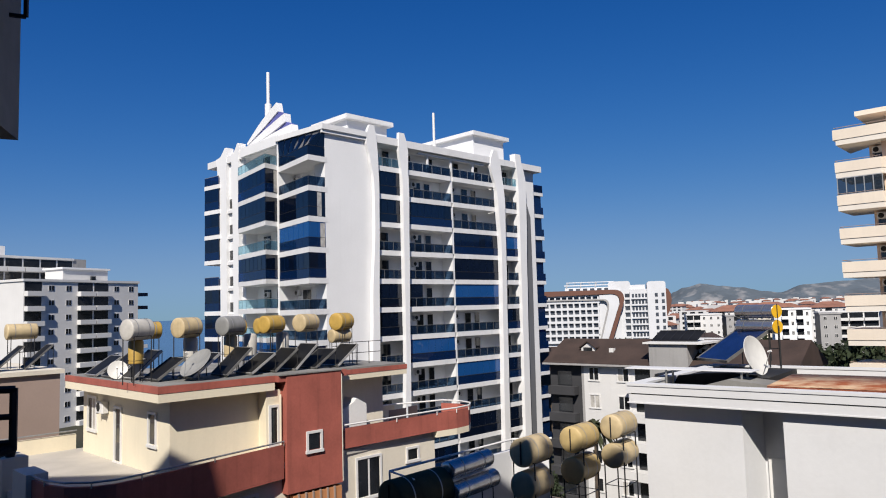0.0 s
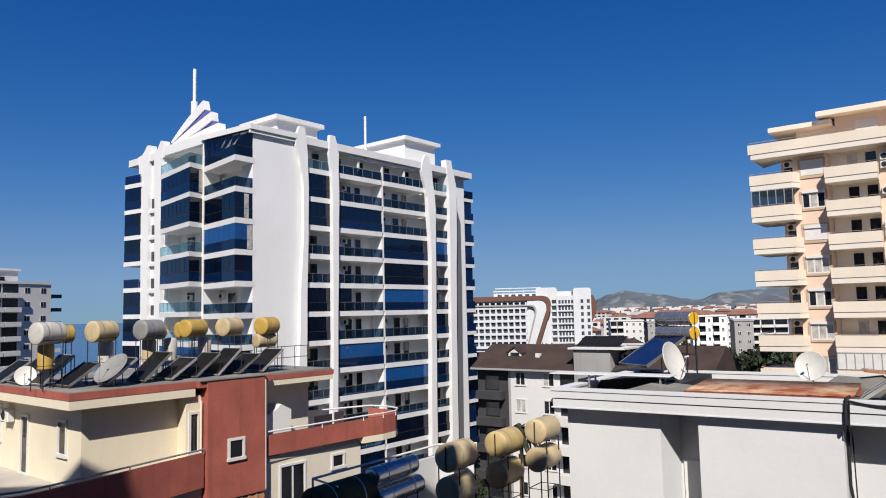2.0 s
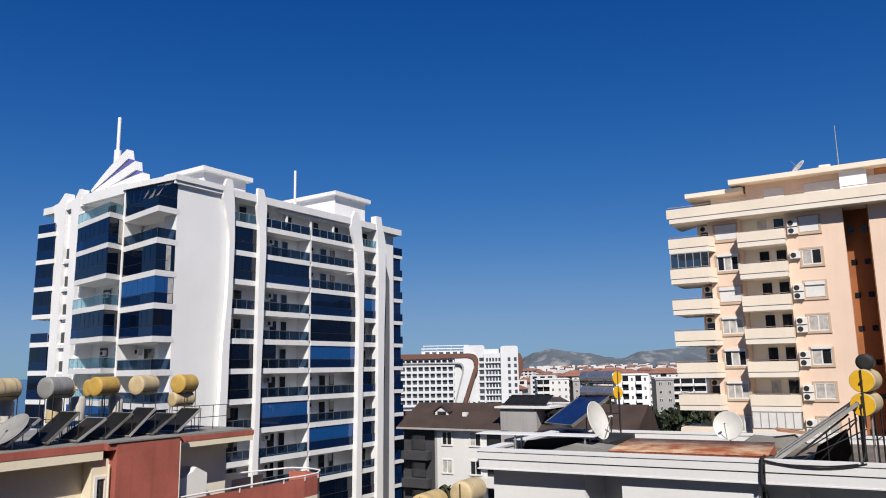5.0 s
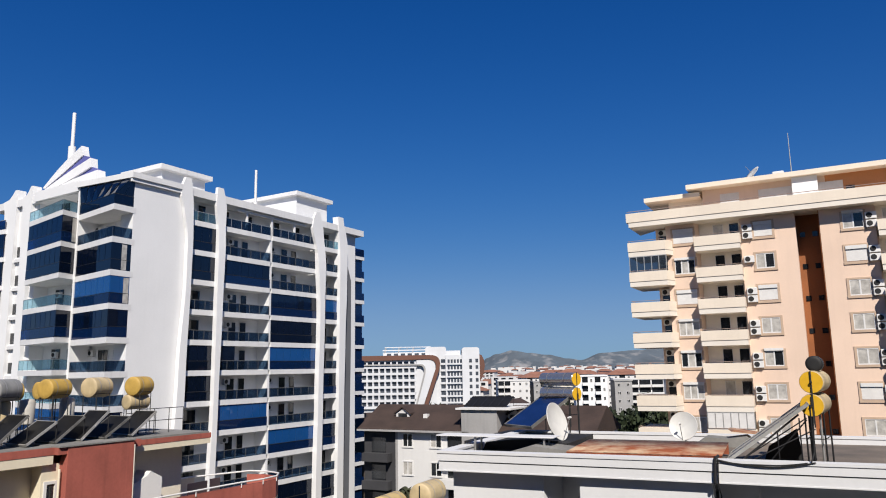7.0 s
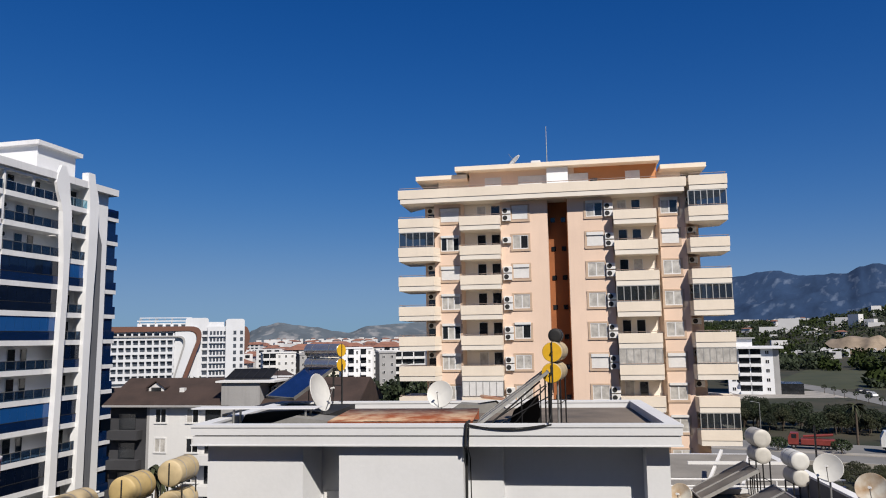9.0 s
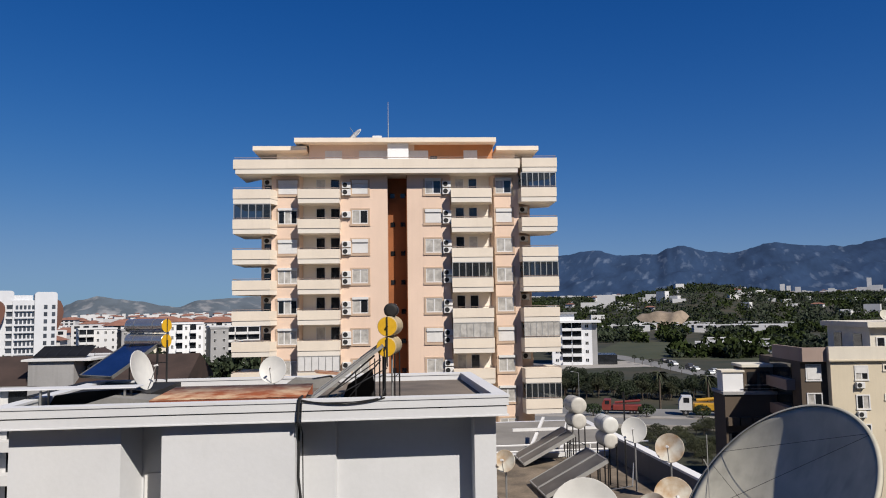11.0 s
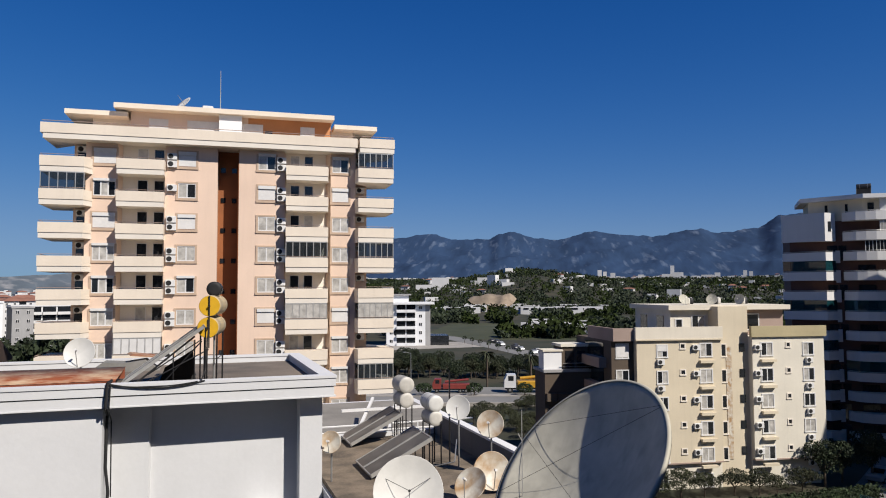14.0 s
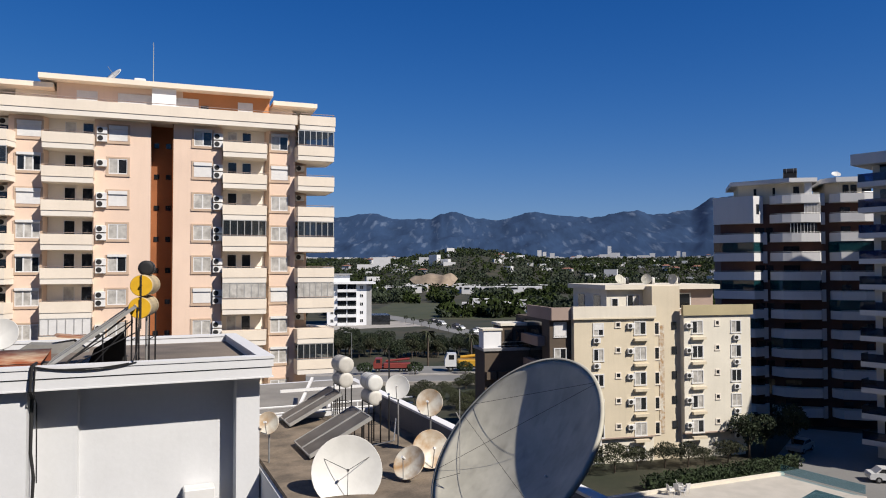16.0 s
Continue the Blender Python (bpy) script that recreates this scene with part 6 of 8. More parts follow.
nb2 = thing("neighbour_balcony", (0, 0, 0), 0, "shaded corner of a neighbouring balcony with a dark rail", "balcony")
part("pier", G().prism([(-2.93, 3.02), (-2.125, 3.395), (-2.23, 3.75), (-3.0, 3.4)], 22.97, 26.0), M_GREY, nb2)
part("bracket", G().rod((-2.085, 3.41, 23.51), (-2.02, 3.44, 23.51), 0.012, 4).rod((-2.02, 3.44, 23.51), (-2.02, 3.44, 23.7), 0.012, 4), M_BLACK, nb2)
part("beam", G().box(-6.2, -2.9, -2.0, 3.4, 25.6, 26.0), M_GREY, nb2)
part("floor_slab", G().prism([(-7, -2), (-4.0, -2), (-3.3, 4.9), (-4.2, 4.6), (-7, 4.2)], 20.8, 21.02), M_GREY, nb2)
rail = G().rod((-3.06, 5.17, 21.53), (-4.6, 4.2, 21.6), 0.028, 6).rod((-3.06, 5.17, 21.34), (-4.6, 4.2, 21.4), 0.022, 6).rod((-3.06, 5.17, 21.16), (-4.6, 4.2, 21.2), 0.022, 6).rod((-3.07, 5.17, 21.1), (-3.07, 5.17, 21.54), 0.028, 6).rod((-4.6, 4.2, 21.0), (-4.6, 4.2, 21.6), 0.028, 6)
part("rail", rail, M_BLACK, nb2, "dark brown wooden rail")
part("rail_foot", G().rod((-3.06, 5.17, 21.12), (-4.6, 4.2, 21.05), 0.03, 6).rod((-3.06, 5.17, 21.12), (-3.5, 4.7, 20.95), 0.03, 6), M_BLACK, nb2)

# ---- land, sea and mountains ----
def smooth(a, b, x):
    t = min(1.0, max(0.0, (x - a) / (b - a)))
    return t * t * (3 - 2 * t)


def ground_z(az, r):
    """Height of the land by bearing (degrees, 0 is +y, clockwise) and distance."""
    h = 0.0
    if az > 38:
        k = smooth(38, 52, az)
        h += k * (30 * smooth(600, 1500, r) + 26 * smooth(1400, 2800, r))
        h += k * 27 * smooth(700, 1050, r) * math.exp(-((az - 65) / 5.5) ** 2) * (1 - smooth(1300, 1700, r))
        h += k * 5 * smooth(480, 800, r) * noise.noise(Vector((az * 0.22, r * 0.004, 3)))
    if 4 < az <= 52:
        h += (1 - smooth(38, 52, az)) * smooth(4, 12, az) * 14 * smooth(600, 2500, r)
    if az < 4:
        h -= 4 * smooth(230, 300, r) * (1 - smooth(-4, 4, az))
    return h


def make_ground():
    azs = sorted(set([i * 0.75 for i in range(-60, 150)] + [i * 6.0 for i in range(-30, 31)]))
    azs = [a for a in azs if -180 <= a < 180]
    rs = [0] + [6 * 1.115 ** i for i in range(62)] + [4950]
    vs, fs = [], []
    for r in rs[1:]:
        for a in azs:
            vs.append((r * math.sin(radians(a)), r * math.cos(radians(a)), ground_z(a, r)))
    n = len(azs)
    vs.append((0, 0, 0))
    c = len(vs) - 1
    for j in range(n):
        fs.append((c, (j + 1) % n, j))
    for i in range(len(rs) - 2):
        for j in range(n):
            fs.append((i * n + j, i * n + (j + 1) % n, (i + 1) * n + (j + 1) % n, (i + 1) * n + j))
    solo("ground", G().add(vs, fs, True), M_GROUND, "patchwork of dry grass, scrub and bare earth", "ground", kind="structure")


M_GROUND = pbr("dry_grass_and_earth", (0.055, 0.047, 0.026), 0.95, var=0.4, scale=0.06, grain=1.1, bump=0.0, second=(0.020, 0.027, 0.010))
M_ASPH = pbr("grey_asphalt", (0.24, 0.235, 0.225), 0.9, var=0.15, scale=0.08, grain=3)
M_PAVE = pbr("pale_paving", (0.42, 0.39, 0.35), 0.9, var=0.15, scale=0.3, grain=3)
M_FIELD = pbr("pale_olive_field", (0.065, 0.068, 0.030), 0.95, var=0.3, scale=0.05, grain=0.6, second=(0.035, 0.045, 0.016))
M_EARTH = pbr("bare_earth", (0.36, 0.28, 0.20), 0.95, var=0.25, scale=0.12, grain=1, streak=0.3)
M_SEA = pbr("sea_water", (0.02, 0.075, 0.19), 0.18, var=0.1, scale=0.01, grain=0.3, bump=0.25)
make_ground()
solo("sea", G().prism([(-4900, 300), (-1200, 260), (-60, 255), (60, 320), (120, 600), (200, 1500), (300, 4950), (-4900, 4950)], -2.0, -1.2), M_SEA, "calm deep blue sea reaching the horizon", "sea", kind="structure")


def ridge(knots, az):
    for (a, e), (b, f) in zip(knots, knots[1:]):
        if a <= az <= b:
            t = (az - a) / (b - a)
            return e + (f - e) * (3 * t * t - 2 * t ** 3)
    return knots[0][1] if az < knots[0][0] else knots[-1][1]


def mountains(name, knots, az0, az1, near, far, material, label, rough, seed):
    """Range of ridges: crest heights by bearing, slopes falling to the plain."""
    vs, fs = [], []
    na, nr = int((az1 - az0) / 0.12), 44
    for i in range(nr + 1):
        s = i / nr
        r = near + (far - near) * s
        for j in range(na + 1):
            az = az0 + (az1 - az0) * j / na
            top = 22 + far * math.tan(radians(ridge(knots, az)))
            edge = smooth(0, 2.0, az - az0) * smooth(0, 2.0, az1 - az)
            q = Vector((r * math.sin(radians(az)) / 520, r * math.cos(radians(az)) / 520, seed))
            fold = noise.ridged_multi_fractal(q, 0.9, 2.1, 6, 1.0, 2.0) - 1.1
            h = top * (0.06 + 0.94 * s ** 1.35) + rough * top * fold * (0.06 + 0.55 * s * (1 - s))
            if s > 0.999:
                h = top * (1 + 0.022 * noise.fractal(Vector((az * 1.4, 0, seed)), 1.0, 2.0, 4))
            h = -8 + (h + 8) * edge * smooth(-0.02, 0.18, s)
            vs.append((r * math.sin(radians(az)), r * math.cos(radians(az)), h))
    for i in range(nr):
        for j in range(na):
            a = i * (na + 1) + j
            fs.append((a, a + 1, a + na + 2, a + na + 1))
    solo(name, G().add(vs, fs, True), material, label, "mountains", kind="structure")


def rock_mat(name, forest, rock, lo, hi, s, bearing):
    m = pbr(name, forest, 1.0, var=0.15, scale=0.006 * s, grain=0.03 * s, bump=0.0, spec=0.1)
    nt = m.node_tree
    b = nt.nodes["Principled BSDF"]
    src = b.inputs["Base Color"].links[0].from_socket
    co = nt.nodes.new("ShaderNodeTexCoord")
    ns = nt.nodes.new("ShaderNodeTexNoise")
    ns.inputs["Scale"].default_value, ns.inputs["Detail"].default_value = 0.011 * s, 9
    # noise fitted to the camera's view: x turned to its bearing, then shortened
    turn, mp = nt.nodes.new("ShaderNodeMapping"), nt.nodes.new("ShaderNodeMapping")
    turn.inputs["Rotation"].default_value = (0, 0, radians(bearing - 90))
    mp.inputs["Scale"].default_value = (0.16, 1.0, 0.5)
    nt.links.new(co.outputs["Object"], turn.inputs["Vector"])
    nt.links.new(turn.outputs["Vector"], mp.inputs["Vector"])
    for node in nt.nodes:
        if node.type == 'TEX_NOISE':
            nt.links.new(mp.outputs["Vector"], node.inputs["Vector"])
    mr = nt.nodes.new("ShaderNodeMapRange")
    mr.inputs["From Min"].default_value, mr.inputs["From Max"].default_value = lo, hi
    nt.links.new(ns.outputs["Fac"], mr.inputs["Value"])
    mx = nt.nodes.new("ShaderNodeMix")
    mx.data_type = 'RGBA'
    mx.inputs["B"].default_value = (*rock, 1)
    nt.links.new(src, mx.inputs["A"])
    nt.links.new(mr.outputs["Result"], mx.inputs["Factor"])
    nt.links.new(mx.outputs["Result"], b.inputs["Base Color"])
    return m


# aerial haze is mixed into these base colours, blue far off and grey nearer
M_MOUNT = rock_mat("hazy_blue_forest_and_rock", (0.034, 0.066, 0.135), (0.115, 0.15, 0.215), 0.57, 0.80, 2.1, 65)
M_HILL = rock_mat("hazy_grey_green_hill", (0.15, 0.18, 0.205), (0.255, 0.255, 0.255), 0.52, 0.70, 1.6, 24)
K1 = [(44, 2.2), (50, 3.4), (54.4, 4.15), (57.3, 4.48), (59.1, 4.04), (61.8, 4.05), (62.8, 4.45), (63.6, 4.62), (65.8, 4.06), (67.2, 3.93), (69.9, 4.54), (72.5, 4.23), (74.3, 4.07), (77.9, 4.53), (79.3, 4.19), (81.8, 4.47), (83.6, 5.34), (86, 5.5), (92, 5.2), (100, 5.6), (112, 5)]
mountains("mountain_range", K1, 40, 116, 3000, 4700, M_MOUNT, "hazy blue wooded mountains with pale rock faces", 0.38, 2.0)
K2 = [(15, 0.0), (17.0, 0.05), (17.7, 0.8), (18.4, 1.1), (19.7, 1.36), (21, 1.15), (22.5, 0.97), (24.0, 0.66), (25, 0.52), (26.5, 1.02), (29, 1.18), (33, 1.5), (38, 2.0), (44, 2.6), (50, 3.2)]
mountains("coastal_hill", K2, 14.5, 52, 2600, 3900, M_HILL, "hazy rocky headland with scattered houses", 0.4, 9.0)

# ---- blocks further off ----
def mid_block(name, label, o, turn, w, d, h, floors, cols, wall, roof="flat", roof_mat=None, base=0.0, group="", balconies=(), dark_cols=()):
    """Block of flats: wall, roof and, column by column, windows or balconies on the front (y = 0)."""
    t = thing(name, (o[0], o[1], base), turn, label, "building", group)
    part("wall", G().box(0, w, 0, d, 0, h), wall, t)
    if roof == "flat":
        part("roof_edge", G().box(-0.25, w + 0.25, -0.25, d + 0.25, h, h + 0.5), wall, t)
    else:
        e, r = 0.7, min(w, d) * 0.22
        g = G()
        vs = [(-e, -e, h), (w + e, -e, h), (w + e, d + e, h), (-e, d + e, h), (d / 2, d / 2, h + r), (w - d / 2, d / 2, h + r)] if w > d else [(-e, -e, h), (w + e, -e, h), (w + e, d + e, h), (-e, d + e, h), (w / 2, w / 2, h + r), (w / 2, d - w / 2, h + r)]
        fs = [(0, 1, 5, 4), (1, 2, 5), (2, 3, 4, 5), (3, 0, 4), (3, 2, 1, 0)] if w > d else [(0, 1, 4), (1, 2, 5, 4), (2, 3, 5), (3, 0, 4, 5), (3, 2, 1, 0)]
        part("roof", g.add(vs, fs), roof_mat or M_REDROOF, t, "tiled hipped roof")
    fh, cw = h / floors, w / cols
    for c in range(cols):
        for k in range(floors):
            z = h - fh * (k + 1)
            x = cw * c
            if c in balconies:
                b = part("balcony", G().box(x + 0.1, x + cw - 0.1, -1.2, 0, z + 0.02, z + fh * 0.34), wall, t)
                # full-width dark panel stands in for the balcony's shaded recess
                part("balcony_door", G().box(x + cw * 0.05, x + cw * 0.95, -0.05, 0.05, z + fh * 0.3, z + fh * 0.96), M_WINDK, b)
            elif c in dark_cols:
                part("window", G().box(x + cw * 0.08, x + cw * 0.92, -0.06, 0.05, z + fh * 0.12, z + fh * 0.9), M_WINDK, t)
            else:
                w_ = part("window", G().box(x + cw * 0.34, x + cw * 0.66, -0.05, 0.05, z + fh * 0.36, z + fh * 0.76), M_PVC, t)
                for a in (0.36, 0.52):
                    part("pane", G().box(x + cw * a, x + cw * (a + 0.12), -0.09, -0.045, z + fh * 0.39, z + fh * 0.73), M_WINDK, w_)
    return t


# pale blocks towards the sea
lb = mid_block("seaside_block", "white block of flats with stacked balconies near the sea", (-83.2, 142.5), 62.5, 27, 14, 30.0, 10, 7, M_FACADE, balconies=(0, 3, 4))
part("roof_house", G().box(11, 22, 4, 10, 30.4, 33.0), M_FACADE, lb)
part("roof_house_slab", G().box(10.6, 22.4, 3.6, 10.4, 33.0, 33.4), M_WHITE, lb)
part("roof_vent", G().box(17.6, 18.6, 3.5, 4.0, 30.7, 31.6), M_WINDK, lb)
for k in range(10):
    part("side_balcony", G().box(27.0, 30.2, 0.5, 7, 27.1 - 3 * k, 27.9 - 3 * k), M_BLUEDK if k < 3 else M_FACADE, lb)
lb2 = mid_block("seaside_block", "white block of flats with long dark balconies", (-97.0, 152.0), 62, 20, 16, 36.0, 12, 5, M_FACADE, balconies=(0, 1, 2, 3, 4))
part("side_frame", G().box(20, 23.5, 0, 10, 0, 36.4), M_DKFAC, lb2)
part("roof_house", G().box(-4, 7, 5, 12, 36.4, 39.0), M_WHITE, lb2)
for i in range(9):
    mid_block("shore_house", "low pale house near the shore", (-68 + i * 7.5, 196 + (i * 37) % 40), 45 + (i * 13) % 20, 9, 8, 8 + (i * 5) % 6, 3, 3, M_CREAM2 if i % 2 else M_FACADE, "hip" if i % 3 else "flat", M_REDROOF, group="low houses by the shore")

# hotel with a brown frame
HT_O, HT_A = (42.0, 352.0), -14


def hotel():
    t = thing("hotel", HT_O, HT_A, "white hotel with a sweeping brown frame and a grid of balconies", "hotel")
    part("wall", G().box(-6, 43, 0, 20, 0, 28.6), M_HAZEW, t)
    for r in range(7):
        z = 25.4 - 3.15 * r
        for c in range(-4, 8):
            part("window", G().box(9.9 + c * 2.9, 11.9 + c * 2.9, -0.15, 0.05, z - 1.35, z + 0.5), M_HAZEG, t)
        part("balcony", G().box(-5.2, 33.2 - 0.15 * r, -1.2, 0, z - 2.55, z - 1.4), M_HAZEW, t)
        for c in range(-4, 9):
            part("balcony_fin", G().box(9.0 + c * 2.9, 9.7 + c * 2.9, -1.15, 0, z - 1.4, z + 0.6), M_HAZEW, t)
    # plain sweep between two curved frames, the outer one thick and the inner one a thin line
    bend = lambda pts, n=8: [tuple((1 - s_) ** 2 * p + 2 * s_ * (1 - s_) * q + s_ * s_ * r_ for p, q, r_ in zip(pts[0], pts[1], pts[2])) for s_ in (i / n for i in range(n + 1))]
    outer = [(-6, 29.0)] + bend(((39.7, 29.0), (45.8, 29.0), (44.3, 22.5))) + [(38.6, 5.4), (37.0, 0)]
    inner = [(-6, 26.3)] + bend(((38.6, 27.0), (43.6, 26.8), (42.3, 21.8))) + [(36.7, 5.4), (35.0, 0)]
    part("brown_frame", G().prism(outer + inner[::-1], -1.9, -0.7, "y"), M_BROWNF, t, "dark brown curved frame")
    line = [(-6, 25.0)] + bend(((34.6, 24.8), (38.4, 24.8), (37.4, 20.0))) + [(33.4, 5.4), (32.0, 0)]
    line2 = [(-6, 24.3)] + bend(((34.2, 24.1), (37.4, 24.1), (36.6, 20.0))) + [(32.7, 5.4), (31.3, 0)]
    part("inner_line", G().prism(line + line2[::-1], -1.8, -0.6, "y"), M_DKFAC, t, "thin grey curved line")
    part("white_sweep", G().prism([(33.2, 26.6)] + bend(((38.6, 26.8), (43.2, 26.6), (42.1, 21.6))) + [(36.5, 5.4), (34.8, 0), (32.0, 0), (33.4, 5.4), (37.3, 20.0), (36.2, 23.6), (33.2, 24.6)], -1.5, -0.3, "y"), M_HAZEW, t, "plain white curved band")
    part("rear_storey", G().box(16.6, 42, 6, 22, 28.6, 30.6), M_HAZEW, t)
    for i in range(6):
        part("rear_window", G().box(18.5 + i * 3.4, 20.6 + i * 3.4, 5.9, 6.05, 29.1, 30.1), M_HAZEG, t)
    part("roof_frame", G().box(16.4, 40, 5.6, 6.2, 31.4, 31.9).box(17.2, 40, 9.6, 10.2, 33.0, 33.4), M_HAZEW, t)
    for x in (17.2, 24.0, 31.0, 38.6):
        part("roof_post", G().box(x, x + 0.4, 9.6, 10.0, 30.6, 33.0).box(x, x + 0.4, 5.7, 6.1, 30.6, 31.4), M_DKFAC, t)
    for i in range(7):
        part("roof_beam", G().box(18.0 + i * 3.4, 18.35 + i * 3.4, 5.6, 10.2, 32.3, 32.6), M_DKFAC, t)
    soft = lambda x0, x1, h, c: [(x0, 0), (x0, h - c), (x0 + 0.12 * c, h - 0.5 * c), (x0 + 0.5 * c, h - 0.12 * c), (x0 + c, h), (x1 - c, h), (x1 - 0.5 * c, h - 0.12 * c), (x1 - 0.12 * c, h - 0.5 * c), (x1, h - c), (x1, 0)]
    part("tower", G().prism(soft(37.4, 47.6, 32.9, 1.2), 1.5, 18, "y"), M_HAZEW, t, "plain white stair tower with rounded shoulders")
    part("wing", G().box(47.2, 57, 0, 16, 0, 28.8).box(47.6, 54.5, 3, 16, 28.8, 31.0), M_HAZEW, t)
    part("tower", G().prism(soft(55.2, 63.6, 32.3, 1.2), -1.4, 16, "y"), M_HAZEW, t, "plain white stair tower with rounded shoulders")
    leaf = [(63.6, 29.0), (64.8, 28.4), (65.8, 26.2), (66.1, 23.4), (65.5, 20.0), (64.4, 17.2), (63.6, 16.0)]
    part("brown_frame", G().prism(leaf, -1, 1, "y"), M_BROWNF, t, "dark brown curved frame")
    for r in range(9):
        z = 26.4 - 3.05 * r
        for c in range(5):
            part("window", G().box(48.2 + c * 1.5, 49.2 + c * 1.5, -0.1, 0.05, z - 1.4, z + 0.3), M_HAZEG, t)
        part("balcony", G().box(47.9, 55.1, -0.9, 0, z - 2.2, z - 1.5), M_HAZEW, t)
        part("tower_balcony", G().box(44.8, 47.5, 0.9, 1.55, z - 2.3, z - 1.3), M_HAZEW, t)
        part("window", G().box(45.0, 47.1, 1.4, 1.55, z - 1.3, z + 0.5), M_HAZEG, t)
        for x in (58.6, 61.6):
            part("window", G().box(x, x + 1.3, -1.5, -1.35, z - 1.3, z + 0.4), M_HAZEG, t)
    return t


hotel()

# brown-roofed houses behind the white house
BH_O, BH_A = (14.16, 78.73), -42


def brown_house():
    t = thing("brown_roofed_house", BH_O, BH_A, "pale grey house with a brown tiled roof and dormers", "house")
    part("wall", G().box(0.5, 9.0, 0.6, 10, 0, 15.6), M_FACADE, t)
    part("wall", G().box(12.6, 22, 0.6, 10, 0, 15.6), M_FACADE, t)
    # the tower's shadow on this wing is put into its colour
    part("dark_wing", G().box(-4.0, 0.5, 0.9, 10, 0, 15.6), M_SHADEWING, t, "balconied wing coloured dark for the tower's shade")
    for k in range(5):
        b = part("balcony", G().box(-3.7, -0.4, -0.1, 0.9, 12.3 - 2.9 * k, 13.2 - 2.9 * k), M_SHADEWING, t)
        part("balcony_door", G().box(-3.0, -1.2, 0.84, 0.92, 13.2 - 2.9 * k, 14.8 - 2.9 * k), M_WINDK, b)
    for x0, x1 in ((-4.3, 9.4), (12.4, 22.5)):
        part("roof", G().prism([(-0.1, 15.6), (-0.1, 15.8), (4.6, 18.2), (9.6, 15.9), (9.6, 15.6)], x0, x1, "x"), M_TILES, t, "brown tiled pitched roof")
        part("gutter", G().box(x0, x1, -0.2, -0.08, 15.55, 15.75), M_DKFAC, t)
    for x in (-0.65, 12.75):
        dm = part("dormer", G().prism([(x, 16.7), (x + 1.7, 16.7), (x + 1.7, 17.3), (x + 0.85, 17.85), (x, 17.3)], 2.2, 4.4, "y"), M_FACADE, t)
        part("dormer_roof", G().prism([(x - 0.2, 17.25), (x + 0.85, 17.95), (x + 1.9, 17.25), (x + 1.9, 17.4), (x + 0.85, 18.1), (x - 0.2, 17.4)], 2.0, 4.6, "y"), M_TILES, dm)
        part("pane", G().box(x + 0.3, x + 1.4, 2.14, 2.21, 16.8, 17.35), M_WINDK, dm)
    part("chimney", G().box(2.9, 3.4, 2.0, 2.5, 16.4, 17.3), M_FACADE, t)
    for k in range(5):
        z = 14.0 - 2.9 * k
        small_window(t, 1.2, 2.3, 0.6, z, z + 1.3, 2)
        small_window(t, 4.6, 5.8, 0.6, z, z + 1.3, 2)
        b = part("balcony", G().box(6.2, 9.4, -0.9, 0.6, z - 1.0, z - 0.1), M_FACADE, t)
        part("balcony_door", G().box(6.6, 8.6, 0.5, 0.62, z - 0.1, z + 1.6), M_WINDK, b)
    part("stair_block", G().box(8.6, 12.6, -0.2, 9, 0, 17.95), M_DKFAC, t)
    part("stair_roof", G().box(8.1, 14.2, -0.5, 9.3, 17.95, 18.13), M_FACADE, t)
    # unlit side and rear get a greyer colour in place of their shade
    part("side_wall", G().box(0.2, 0.5, 0.6, 26, 0, 15.6), M_DKFAC, t)
    part("rear_wing", G().box(0.5, 9, 10, 26, 0, 15.0), M_DKFAC, t)
    part("roof", G().prism([(-0.4, 15.6), (4.5, 18.0), (9.4, 15.6)], 9.6, 26.5, "y"), M_TILES, t, "brown tiled pitched roof")
    for k in range(5):
        for j in range(3):
            b = part("balcony", G().box(-0.9, 0.2, 11 + j * 5, 14 + j * 5, 12.6 - 2.9 * k, 13.5 - 2.9 * k), M_DKFAC, t)
            part("balcony_door", G().box(0.12, 0.22, 11.6 + j * 5, 13.4 + j * 5, 13.5 - 2.9 * k, 14.9 - 2.9 * k), M_WINDK, b)
    return t


brown_house()


def shaded_house():
    t = thing("shaded_house", (2.6, 118.0), -8, "tile-roofed brown house with the tower's shade put into its render", "house")
    # dark render carries the tower's shade, which the sun doesn't cast here
    part("wall", G().box(0, 15, 0, 12, 0, 11.6), M_SHADEBRN, t)
    part("roof", G().prism([(-0.5, 11.6), (-0.5, 11.8), (6, 15.2), (12.5, 11.8), (12.5, 11.6)], -0.6, 15.6, "x"), M_TILES, t, "brown tiled pitched roof")
    for k in range(4):
        for x in (0.6, 5.4, 10.2):
            b = part("balcony", G().box(x, x + 3.4, -1.1, 0, 8.6 - 2.9 * k, 9.5 - 2.9 * k), M_MAUVE, t)
            part("balcony_door", G().box(x + 0.6, x + 2.6, -0.07, 0.02, 9.5 - 2.9 * k, 11.1 - 2.9 * k), M_WINDK, b)
    return t


shaded_house()
for i in range(5):
    t = thing("solar_collector", world_of(BH_O, BH_A, 8.75 + i * 0.95, 1.2, 18.13), BH_A, "dark solar collector on a stair-head roof", "solar collector", "collectors on the brown-roofed house")
    collector(t, (0, 0, 0.05), (0, 1), 0.95, 2.4, 22, M_PANELD, "", 0.09, M_DARK)



